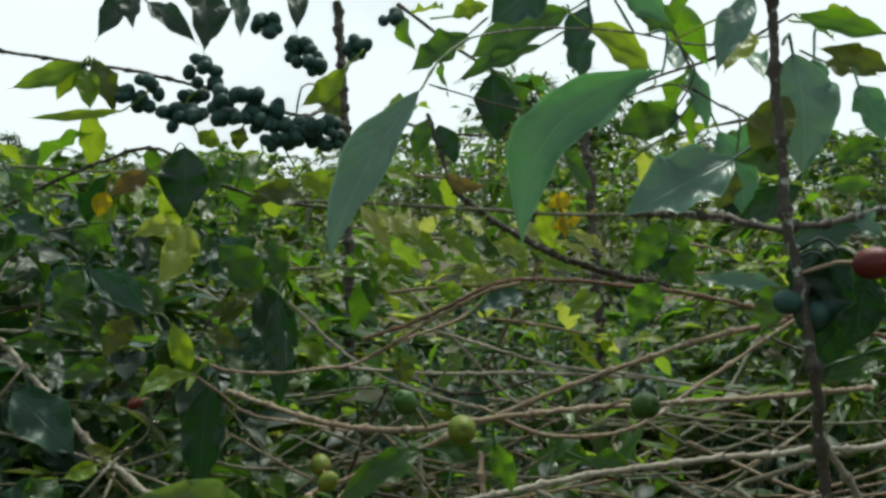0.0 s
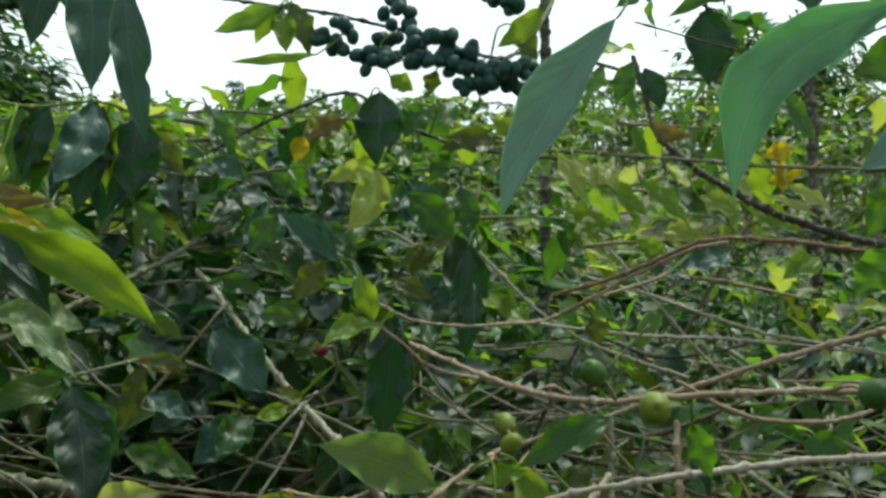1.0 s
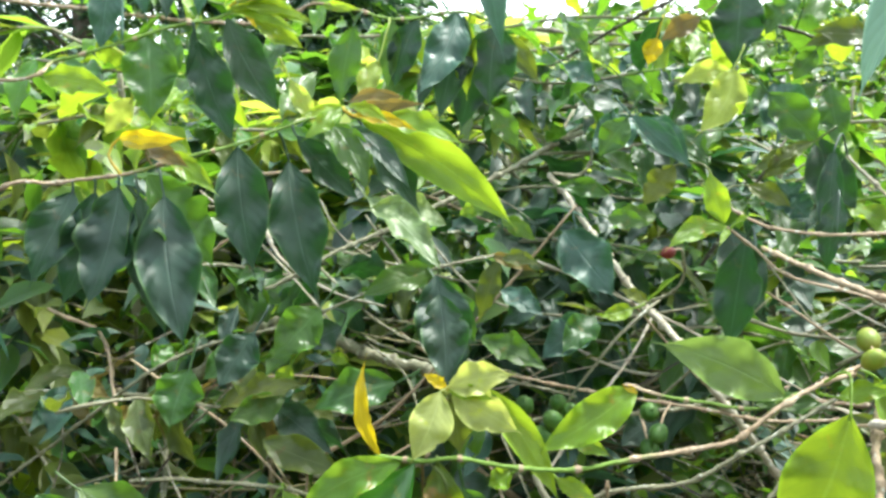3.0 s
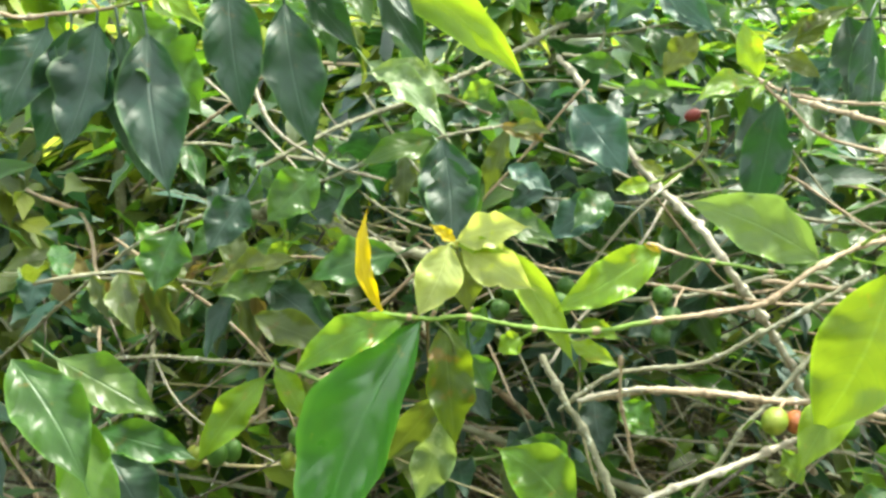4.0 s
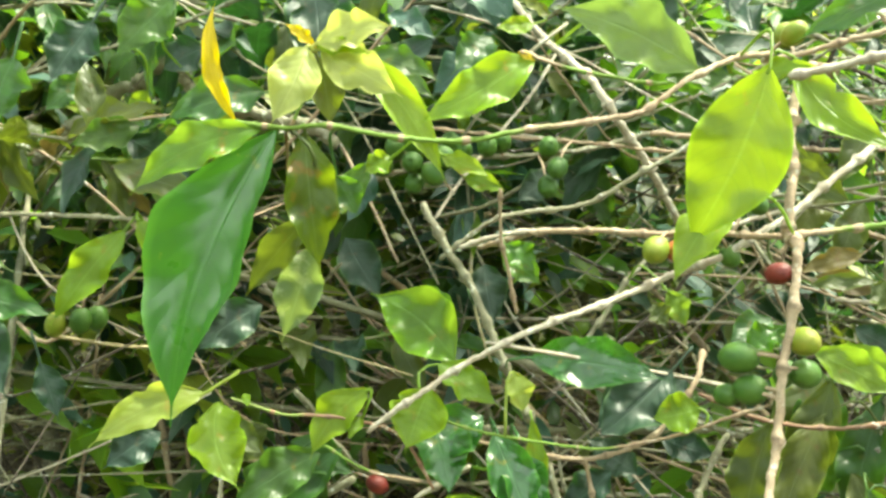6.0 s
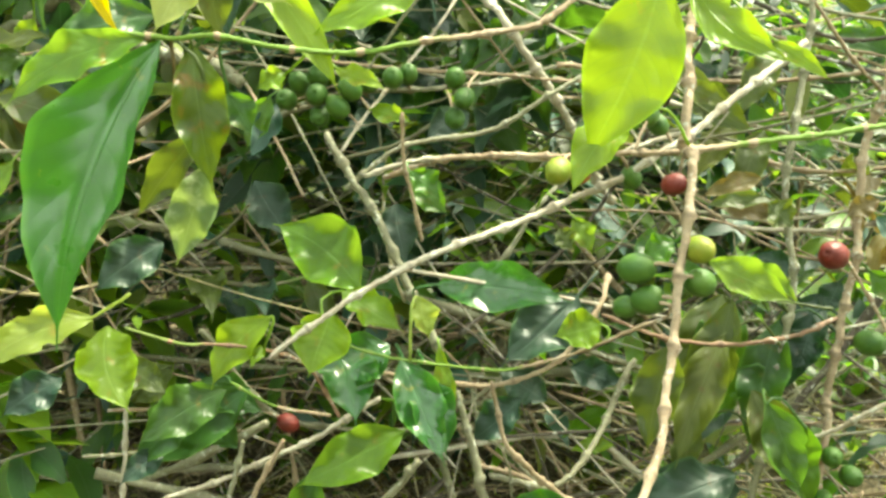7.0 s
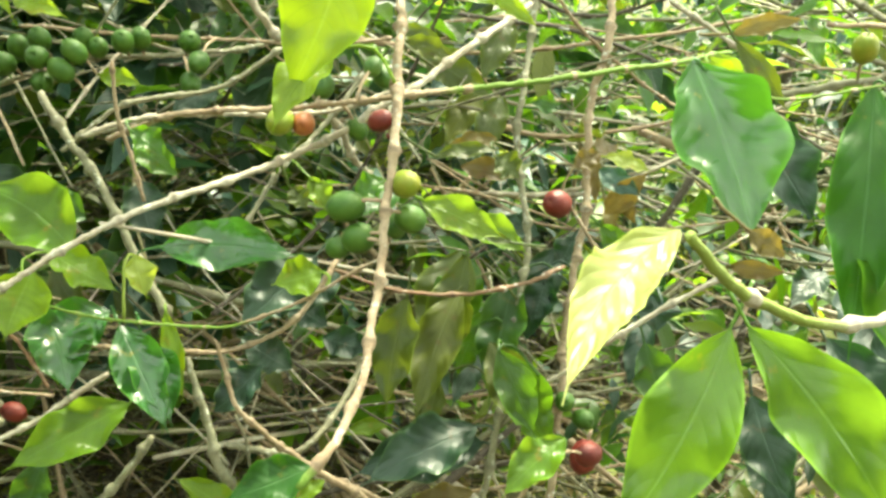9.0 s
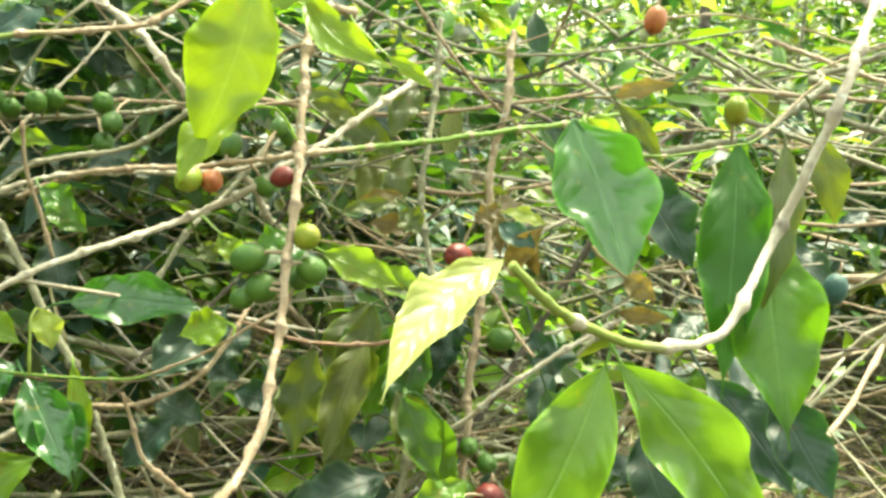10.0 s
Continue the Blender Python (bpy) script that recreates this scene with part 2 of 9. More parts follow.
def smooth_line(points, step):
    """A round curve through a few points, cut into short lengths."""
    p = [Vector(q) for q in points]
    p = [2 * p[0] - p[1]] + p + [2 * p[-1] - p[-2]]
    line = []
    for k in range(1, len(p) - 2):
        a, b, c, d = p[k - 1], p[k], p[k + 1], p[k + 2]
        count = max(2, int((c - b).length / step))
        for i in range(count):
            t = i / count
            line.append(0.5 * (2 * b + (c - a) * t + (2 * a - 5 * b + 4 * c - d) * t * t + (3 * b - a - 3 * c + d) * t ** 3))
    line.append(p[-2])
    return line


def tube(line, r0, r1, rng, sides=7, node=0.036, swell=0.75, green=0.0, crook=0.22):
    """Verts, faces and ages of a jointed twig along a line; green: the share at its far end that is still green."""
    verts, faces, ages, run = [], [], [], 0.0
    total = sum((b - a).length for a, b in zip(line, line[1:])) or 1.0
    nx = Vector((0.31, 0.17, 0.93))
    phase = rng.random() * node
    last, kink, shift = -1, Vector(), Vector()
    for i, p in enumerate(line):
        d = (line[min(i + 1, len(line) - 1)] - line[max(i - 1, 0)]).normalized()
        if i:
            run += (p - line[i - 1]).length
        side = d.cross(nx)
        side = side.normalized() if side.length > 1e-3 else Vector((1, 0, 0))
        up = side.cross(d)
        s = run / total
        r = r0 + (r1 - r0) * s
        near = ((run + phase) % node) / node
        near = min(near, 1 - near) * node
        width = max(0.0028, 0.8 * r)
        knot = math.exp(-(near / width) ** 2)
        r *= 1 + swell * knot + rng.uniform(-0.08, 0.08)
        knot = math.exp(-(near / (0.5 * width)) ** 2)
        joint = int((run + phase) / node + 0.5)
        if joint != last:
            last, kink = joint, Vector((rng.uniform(-1, 1), rng.uniform(-1, 1), rng.uniform(-1, 1))) * r * 0.55
        if i in (0, len(line) - 1):
            r *= 0.75
        shift = shift.lerp(kink, 0.35)
        centre = p + shift + (side * rng.uniform(-1, 1) + up * rng.uniform(-1, 1)) * r * crook
        for k in range(sides):
            a = 2 * math.pi * k / sides
            verts.append(centre + (side * math.cos(a) + up * math.sin(a)) * r)
            ages.append((min(1.0, max(0.0, 0.5 + (1 - green - s) * 6)) if green > 0 else 1.0) + 1.2 * knot)
    for i in range(len(line) - 1):
        for k in range(sides):
            a, b = i * sides + k, i * sides + (k + 1) % sides
            faces.append((a, b, b + sides, a + sides))
    faces.append(tuple(range(sides))[::-1])
    faces.append(tuple(range((len(line) - 1) * sides, len(line) * sides)))
    return verts, faces, ages


rng_twig = random.Random(11)
rng_leaf = random.Random(12)


def bush(base, label, category="shrub", group="coffee shrubs", name="coffee_shrub"):
    ob = new(name)
    ob.location = base
    ob.empty_display_size = 0.1
    return tagged(ob, label, category, group)


def twig(parent, points, r0, r1, bark="tan", green=0.0, name="branch", step=0.0028, node=0.036, label="", under_part=False, swell=0.75):
    if max(r0, r1) > 0.004:
        swell *= 0.5
    verts, faces, ages = tube(smooth_line(points, step), r0, r1, rng_twig, node=node, green=green, swell=swell)
    ob = new(name, mesh_of(name, verts, faces, BARK[bark], ages=ages))
    hang(ob, parent, None if under_part else parent.location)
    if label:
        tagged(ob, label)
    return ob


def leaf_shape(u):
    """Half-width of a coffee leaf along its length: broad in the middle, with a drawn-out tip."""
    body = math.sin(math.pi * min(1.0, u / 0.93) ** 0.88) if u < 0.93 else 0.0
    tail = 0.10 * (1 - u) / 0.25 if u > 0.75 else 0.0
    stalk = 0.02
    return max(body ** 1.0 if body > 0 else 0.0, tail, stalk)


def leaf_mesh(length, width, bend, side, rng, rows=14, half=3, fold=0.22, wave=0.20, curl=0.0, tear=0.0, bites=(), bulge=0.16, quilt=0.0):
    """Verts, faces and uvs of one leaf; bites: (side, place along it, width, depth) of notches eaten into its edge."""
    verts, uvs, faces = [], [], []
    k1, k2, ph = rng.uniform(2.0, 3.4), rng.uniform(4.0, 6.5), rng.uniform(0, 6.3)
    for i in range(rows + 1):
        u = i / rows
        hw = width / 2 * leaf_shape(u) * (1 + tear * rng.uniform(-1, 1) * (0.1 < u < 0.95))
        arch = 4 * u * (1 - u)
        cz = bend * length * arch + curl * length * max(0.0, u - 0.6) ** 2
        cy = side * length * arch
        for j in range(-half, half + 1):
            v = j / half
            z = cz + fold * abs(v) * hw - bulge * hw * math.sin(math.pi * abs(v))
            z += wave * hw * abs(v) ** 1.5 * (math.sin(k1 * 2 * math.pi * u + ph + (1.3 if v > 0 else 0)) + 0.3 * math.sin(k2 * 2 * math.pi * u + 2 * ph * v))
            if quilt:
                z += quilt * hw * math.sin(math.pi * abs(v)) * math.sin(2 * math.pi * (10 * u - 6 * (abs(v) / 2) ** 1.4))
            eaten = 1.0
            for s, at, wide, deep in bites:
                if s * v > 0:
                    eaten -= deep * abs(v) * math.exp(-((u - at) / wide) ** 2)
            verts.append((u * length, cy + v * hw * (1 - 0.10 * fold) * eaten, z))
            uvs.append((u, 0.5 + v / 2))
    w = 2 * half + 1
    for i in range(rows):
        for j in range(2 * half):
            a = i * w + j
            faces.append((a, a + w, a + w + 1, a + 1))
    return verts, faces, uvs


def leaf_frame(base, tip, normal):
    x = (Vector(tip) - Vector(base)).normalized()
    z = Vector(normal)
    z = (z - x * z.dot(x)).normalized()
    y = z.cross(x)
    m = Matrix((x, y, z)).transposed().to_4x4()
    m.translation = base
    return m


def leaf(parent, base, tip, normal, width, colour, bend=0.06, side=0.0, fold=0.30, wave=0.28, curl=0.0, tear=0.0, stalk=None, label="", bulge=0.16):
    """A leaf from its stalk to its tip, whose upper face looks along normal."""
    length = (Vector(tip) - Vector(base)).length
    many = rng_leaf.choice((0, 0, 0, 0, 1, 2)) if width < 0.045 else 0
    bites = [(rng_leaf.choice((-1, 1)), rng_leaf.uniform(0.15, 0.85), rng_leaf.uniform(0.02, 0.05), rng_leaf.uniform(0.08, 0.35)) for _ in range(many)]
    verts, faces, uvs = leaf_mesh(length, width, bend, side, rng_leaf, rows=54 if width > 0.028 else 26, half=5, quilt=0.022 if width > 0.028 else 0.0, fold=fold, wave=wave, curl=curl + rng_leaf.uniform(-0.25, 0.1), tear=tear, bites=bites, bulge=bulge)
    place = leaf_frame(base, tip, normal)
    if stalk:
        root = place.inverted() @ Vector(stalk)
        droop = Vector((-min(0.3 * root.length, 0.03), 0, 0.08 * root.length))
        v, f, _ = tube(smooth_line([root, root * 0.45 + droop, Vector((0, 0, 0)), Vector((0.004, 0, 0))], 0.006), 0.0011, 0.0008, rng_leaf, sides=5, swell=0.0)
        k = len(verts)
        verts, uvs = verts + v, uvs + [(0.02, 0.5)] * len(v)
        faces = faces + [tuple(i + k for i in q) for q in f]
    ob = new("leaf", mesh_of("leaf", verts, faces, LEAF[colour], uvs=uvs))
    ob.matrix_basis = place
    hang(ob, parent)
    if label:
        tagged(ob, label)
    return ob


def cherry_mesh(name, material):
    """A coffee cherry of unit size: a slightly oblong berry with a crowned end."""
    rows, sides = 11, 14
    verts, faces = [], []
    for i in range(rows + 1):
        a = math.pi * i / rows
        r, z = math.sin(a) ** 0.94 * 0.43 if 0 < i < rows else 0.03, -math.cos(a) * 0.54
        if i == rows:
            z = 0.49
        if i == rows - 1:
            r, z = 0.085, 0.565
        for k in range(sides):
            b = 2 * math.pi * k / sides
            groove = 1 - 0.035 * math.exp(-((math.sin(b)) / 0.25) ** 2)
            verts.append((r * math.cos(b) * groove, r * math.sin(b), z))
    for i in range(rows):
        for k in range(sides):
            a, b = i * sides + k, i * sides + (k + 1) % sides
            faces.append((a, b, b + sides, a + sides))
    faces.append(tuple(range(sides))[::-1])
    faces.append(tuple(range(rows * sides, (rows + 1) * sides)))
    return mesh_of(name, verts, faces, material)


CHERRY = {k: cherry_mesh("cherry", m) for k, m in FRUIT.items()}
rng_fruit = random.Random(13)


def cherry(parent, place, size, colour="green", stalk=None, label=""):
    ob = new("cherry", CHERRY[colour])
    d = Vector((rng_fruit.uniform(-1, 1), rng_fruit.uniform(-1, 1), rng_fruit.uniform(-1, 0.3)))
    if stalk:
        d = Vector(place) - Vector(stalk)
        line = smooth_line([stalk, Vector(stalk).lerp(Vector(place), 0.5) + Vector((0, 0, 0.1 * d.length)), place], 0.006)
        v, f, g = tube(line, 0.0012, 0.0010, rng_fruit, sides=5, swell=0.0)
        hang(new("stalk", mesh_of("stalk", v, f, BARK["tan"], ages=g)), parent)
    ob.matrix_basis = Matrix.Translation(place) @ d.to_track_quat("Z", "Y").to_matrix().to_4x4() @ Matrix.Diagonal((size, size, size, 1))
    hang(ob, parent)
    if label:
        tagged(ob, label)
    return ob


def leafy_twig(parent, points, radius, bark, count, size, tones):
    """A side twig with pairs of drooping leaves along it."""
    branch = twig(parent, points, radius * 1.2, radius * 0.7, bark, 0.3, step=0.02)
    line = smooth_line(points, 0.02)
    out = (line[-1] - line[0]).normalized()
    side = out.cross(Vector((0, 0, 1))).normalized()
    for k in range(count):
        p = line[min(len(line) - 1, int((k + rng_leaf.random()) / count * len(line)))]
        s = 1 if k % 2 else -1
        way = (side * s * rng_leaf.uniform(0.2, 0.9) + out * rng_leaf.uniform(-0.3, 0.8) + Vector((0, 0, rng_leaf.uniform(-0.85, 0.5)))).normalized()
        nrm = Vector((rng_leaf.uniform(-0.7, 0.7), rng_leaf.uniform(-0.9, 0.3), 1.0))
        n = size * rng_leaf.uniform(0.45, 1.2)
        leaf(branch, p, p + way * n, nrm, n * rng_leaf.uniform(0.30, 0.41), rng_leaf.choice(tones), rng_leaf.uniform(0.02, 0.12), rng_leaf.uniform(-0.06, 0.06), curl=rng_leaf.uniform(-0.3, 0.1))
    return branch


# ---- ground: one sheet of soil that reaches the horizon ----
def soil_material():
    m, n, l = node_material("soil_with_litter")
    coord = n.new("ShaderNodeTexCoord").outputs["Object"]
    big, mid, fine = noise_node(n, l, coord, 1.2, 5), noise_node(n, l, coord, 18.0, 5), noise_node(n, l, coord, 160.0, 5, 0.65)
    base = mix_colour(n, l, range_node(n, l, mid, 0.35, 0.65), (0.045, 0.035, 0.018), (0.11, 0.088, 0.045))
    base = mix_colour(n, l, range_node(n, l, fine, 0.45, 0.62, 0.0, 0.8), base, (0.28, 0.235, 0.14))
    base = mix_colour(n, l, range_node(n, l, big, 0.5, 0.62, 0.0, 0.7), base, (0.04, 0.075, 0.018))
    p, out = n.new("ShaderNodeBsdfPrincipled"), n.new("ShaderNodeOutputMaterial")
    l.new(base, p.inputs["Base Color"])
    p.inputs["Roughness"].default_value = 0.9
    bump = n.new("ShaderNodeBump")
    bump.inputs["Strength"].default_value, bump.inputs["Distance"].default_value = 0.8, 0.02
    l.new(math_node(n, l, "ADD", mid, fine), bump.inputs["Height"])
    l.new(bump.outputs["Normal"], p.inputs["Normal"])
    l.new(p.outputs[0], out.inputs["Surface"])
    return m


def ground_height(x, y):
    r = math.hypot(x, y)
    near = 0.05 * noise.noise((x * 0.7, y * 0.7, 0.3)) + 0.02 * noise.noise((x * 3, y * 3, 2.0))
    return near * min(1.0, 12 / (r + 1)) - 0.02


def ground_sheet():
    rings = [0.0] + [0.12 * 1.115 ** k for k in range(92)]
    sides, verts, faces = 72, [], []
    for r in rings:
        for k in range(sides):
            a = 2 * math.pi * k / sides
            x, y = r * math.cos(a), r * math.sin(a) + 1.2
            verts.append((x, y, ground_height(x, y)))
    for i in range(len(rings) - 1):
        for k in range(sides):
            a, b = i * sides + k, i * sides + (k + 1) % sides
            faces.append((a, a + sides, b + sides, b))
    ob = new("ground", mesh_of("ground", verts, faces, soil_material()))
    return tagged(ob, "brown soil under dry leaf litter and twigs", "ground", kind="structure")


ground_sheet()

# ---- the coffee shrubs close to the path: branches, leaves and cherries ----

shrub_a = bush((-0.95, 0.42, 0.0), "coffee shrub with long drooping dark leaves and yellow-green tips")

shrub_m = bush((0.52, 0.80, 0.0), "coffee shrub with pale bare twigs, green cherries and fresh lime leaves")

shrub_r = bush((0.62, 0.55, 0.0), "coffee shrub with a whitish bent twig and broad bright leaves")

shrub_b = bush((0.70, 1.05, 0.0), "backlit coffee shrub with a dark stem and large hanging leaves")

shrub_c = bush((-0.30, 1.10, 0.0), "coffee shrub with a dense bunch of dark green cherries")

shrub_d = bush((-0.60, 1.25, 0.0), "thin coffee shrub with grey twigs and mixed green leaves")
a1 = twig(shrub_a, ((-0.9500, 0.4200, 0.8000), (-0.6010, 0.3925, 0.9491), (-0.5525, 0.4232, 0.9613), (-0.5101, 0.4490, 0.9671), (-0.4792, 0.4808, 0.9771), (-0.4604, 0.5049, 0.9837), (-0.4342, 0.5344, 0.9962), (-0.4120, 0.5613, 1.0069)), 0.0019, 0.0010, "tan", green=0.225)
a2 = twig(shrub_a, ((-0.9500, 0.4200, 1.0500), (-0.5568, 0.3885, 1.0320), (-0.5206, 0.4118, 1.0428), (-0.4904, 0.4312, 1.0521), (-0.4573, 0.4527, 1.0630), (-0.4299, 0.4697, 1.0681), (-0.4182, 0.4783, 1.0771)), 0.0015, 0.0009, "tan", green=0.228)
a3 = twig(shrub_a, ((-0.9500, 0.4500, 1.3000), (-0.6376, 0.4673, 1.1842), (-0.5803, 0.4959, 1.1621), (-0.5376, 0.5179, 1.1485), (-0.4953, 0.5413, 1.1429)), 0.0020, 0.0013, "dark", green=0.1)
a4 = twig(shrub_a, ((-1.0500, 0.7000, 1.1200), (-0.6597, 0.7138, 1.0758), (-0.5670, 0.7239, 1.0913), (-0.4948, 0.7388, 1.0744), (-0.4417, 0.7706, 1.0789), (-0.4097, 0.7862, 1.0645)), 0.0023, 0.0013, "tan", green=0.204)
a6 = twig(shrub_a, ((-0.9500, 0.4500, 1.3000), (-0.5124, 0.6366, 1.1968), (-0.4442, 0.6496, 1.1821), (-0.3980, 0.6747, 1.1738), (-0.3671, 0.6915, 1.1682)), 0.0011, 0.0011, "dark", green=0.074)
a5 = twig(shrub_a, ((-1.0000, 0.6000, 0.5500), (-0.6716, 0.5448, 0.7489), (-0.6020, 0.5708, 0.7926), (-0.5177, 0.6019, 0.8198), (-0.4614, 0.6400, 0.8457), (-0.4090, 0.6749, 0.8670), (-0.3781, 0.7175, 0.8727)), 0.0016, 0.0012, "grey")
d1 = twig(shrub_d, ((-0.4423, 0.9472, 0.9134), (-0.3337, 0.8764, 0.8348), (-0.2765, 0.8324, 0.8026), (-0.2266, 0.7868, 0.7827), (-0.2033, 0.7931, 0.7481), (-0.1779, 0.8419, 0.6862), (-0.1549, 0.9088, 0.6047)), 0.0031, 0.0032, "white")
d2 = twig(shrub_d, ((-0.4320, 1.0087, 0.9540), (-0.4503, 0.9479, 0.9388), (-0.4860, 0.8976, 0.9097), (-0.5349, 0.8153, 0.8766), (-0.5782, 0.7376, 0.8499), (-0.6205, 0.6833, 0.8203)), 0.0032, 0.0018, "grey")
d3 = twig(shrub_d, ((-0.4307, 0.9310, 0.9160), (-0.4067, 0.9442, 0.9126), (-0.4052, 0.9712, 0.9248), (-0.4091, 0.9836, 0.9390)), 0.0020, 0.0016, "grey")
d4 = twig(shrub_d, ((-0.1726, 0.6821, 0.9194), (-0.1543, 0.6896, 0.9044), (-0.1339, 0.6976, 0.8862), (-0.0947, 0.7176, 0.8727), (-0.0674, 0.7427, 0.8609), (-0.0365, 0.7704, 0.8510), (0.0500, 0.8500, 0.7400), (0.2000, 1.1000, 0.6200)), 0.0010, 0.0017, "tan")
d5 = twig(shrub_d, ((-0.2108, 0.7022, 0.8965), (-0.2141, 0.7188, 0.8726), (-0.2274, 0.7308, 0.8546), (-0.2695, 0.7712, 0.8276)), 0.0011, 0.0012, "grey")
d6 = twig(shrub_d, ((-0.6000, 1.2500, 1.0200), (-0.3146, 1.0153, 1.0997), (-0.2495, 1.0089, 1.0719), (-0.1851, 0.9928, 1.0510), (-0.1287, 1.0072, 1.0413), (-0.0725, 1.0219, 1.0356)), 0.0020, 0.0019, "dark", green=0.081)
d7 = twig(shrub_d, ((-0.2170, 0.8111, 0.9168), (-0.1977, 0.8150, 0.9046), (-0.1693, 0.8012, 0.8988), (-0.1324, 0.8109, 0.8955), (-0.0956, 0.8212, 0.8965), (-0.0629, 0.8512, 0.8975), (-0.0193, 0.8861, 0.9138), (0.0447, 0.9478, 0.9334), (0.1000, 1.1000, 0.9800)), 0.0012, 0.0017, "tan", green=0.35)
d8 = twig(shrub_d, ((0.0245, 0.8747, 0.8928), (-0.0120, 0.8599, 0.8538), (-0.0397, 0.8500, 0.8343), (-0.0787, 0.8564, 0.8040), (-0.1244, 0.8609, 0.7725)), 0.0012, 0.0013, "grey")
dv = twig(shrub_d, ((-0.1690, 1.7670, 1.4190), (-0.1557, 1.7518, 1.2327), (-0.1430, 1.7139, 1.0156), (-0.1371, 1.6707, 0.7427), (-0.1301, 1.6341, 0.5464), (-0.1200, 1.6800, 0.0000)), 0.0085, 0.0107, "dark")
c1 = twig(shrub_c, ((-0.5121, 0.8406, 1.2070), (-0.4111, 0.8252, 1.1830), (-0.3227, 0.8298, 1.1678), (-0.2344, 0.8345, 1.1550), (-0.1697, 0.8576, 1.1392), (-0.1067, 0.9218, 1.1341), (-0.1400, 1.7000, 1.3000)), 0.0014, 0.0023, "dark", green=0.2)
b1 = twig(shrub_b, ((0.1673, 0.4612, 1.1668), (0.1691, 0.4594, 1.1338), (0.1670, 0.4471, 1.0889), (0.1665, 0.4349, 1.0485), (0.1691, 0.4228, 1.0100), (0.1702, 0.4109, 0.9733), (0.1753, 0.4088, 0.9358), (0.1817, 0.4065, 0.8957), (0.2065, 0.4231, 0.8385), (0.6200, 0.6200, 0.3500), (0.7000, 1.0500, 0.0000)), 0.0023, 0.0033, "dark")
b2 = twig(shrub_b, ((-0.1553, 1.0315, 1.0448), (-0.0564, 1.0179, 1.0438), (0.0387, 1.0037, 1.0382), (0.1609, 0.9711, 1.0322), (0.2346, 0.9156, 1.0317), (0.3179, 0.8400, 1.0234), (0.3878, 0.8037, 1.0151)), 0.0017, 0.0019, "grey")
b3 = twig(shrub_b, ((0.0014, 0.7129, 1.1342), (0.0650, 0.7511, 1.1213), (0.1163, 0.7899, 1.1136), (0.1865, 0.7297, 1.1374), (0.2370, 0.7480, 1.1220), (0.2891, 0.7660, 1.1009)), 0.0007, 0.0010, "dark", green=0.2)
b3b = twig(shrub_b, ((0.2965, 0.7905, 1.1882), (0.2112, 0.7107, 1.1649), (0.1369, 0.6114, 1.1552), (0.0711, 0.5116, 1.1400), (0.0249, 0.4112, 1.1188), (0.0061, 0.3303, 1.0975), (-0.0025, 0.2995, 1.0812)), 0.0008, 0.0004, "dark", green=0.2)
b4 = twig(shrub_b, ((-0.0606, 0.8628, 0.9175), (0.0024, 0.8429, 0.9412), (0.0625, 0.8235, 0.9740), (0.1197, 0.8026, 0.9775), (0.1907, 0.7910, 0.9723), (0.2471, 0.7696, 0.9650), (0.2958, 0.7480, 0.9536), (0.3772, 0.7257, 0.9386)), 0.0018, 0.0019, "red")
b5 = twig(shrub_b, ((-0.0605, 0.8617, 0.8964), (0.0025, 0.8426, 0.9361), (0.0525, 0.8233, 0.9665), (0.0805, 0.8032, 0.9759)), 0.0015, 0.0017, "tan")
b6 = twig(shrub_b, ((-0.1423, 0.6588, 0.9117), (-0.0859, 0.6019, 0.9075), (-0.0386, 0.5452, 0.9132), (-0.0003, 0.5082, 0.9218), (0.0523, 0.5122, 0.9276), (0.1154, 0.5366, 0.9276), (0.1770, 0.5606, 0.9256), (0.2260, 0.5838, 0.9235), (0.2964, 0.6086, 0.9236)), 0.0016, 0.0017, "tan")
b7 = twig(shrub_b, ((0.0299, 0.5310, 0.9288), (0.0608, 0.5318, 0.9142), (0.0914, 0.5335, 0.9103), (0.1266, 0.5559, 0.9103), (0.1603, 0.5892, 0.9197), (0.2073, 0.6241, 0.9384), (0.2612, 0.6501, 0.9649)), 0.0011, 0.0013, "tan")
b8 = twig(shrub_b, ((-0.0625, 0.5963, 0.8249), (0.0078, 0.6028, 0.8458), (0.0737, 0.6279, 0.8520), (0.1590, 0.6542, 0.8578), (0.2687, 0.6818, 0.8598), (0.3704, 0.7085, 0.8579)), 0.0020, 0.0025, "white")
# b9 to b12: white bark carries the sun's highlights on these twigs
b9 = twig(shrub_b, ((-0.1370, 0.9237, 0.9462), (-0.0919, 0.9230, 0.9032), (-0.0460, 0.9035, 0.8751), (0.0081, 0.8856, 0.8591), (0.0610, 0.8879, 0.8445)), 0.0015, 0.0015, "white")
b10 = twig(shrub_b, ((-0.0376, 0.9286, 0.9263), (0.0390, 0.9121, 0.9091), (0.1229, 0.8958, 0.8878), (0.2127, 0.8808, 0.8780), (0.3008, 0.8456, 0.8686)), 0.0015, 0.0014, "white")
b11 = twig(shrub_b, ((-0.0966, 0.8713, 0.8902), (0.0075, 0.8874, 0.8801), (0.1126, 0.8944, 0.8797), (0.2178, 0.9009, 0.8740)), 0.0015, 0.0015, "white")
b12 = twig(shrub_b, ((-0.0163, 0.9324, 0.9542), (0.0289, 0.9313, 0.9058), (0.0685, 0.9302, 0.8627), (0.1024, 0.9297, 0.8304)), 0.0015, 0.0015, "white")
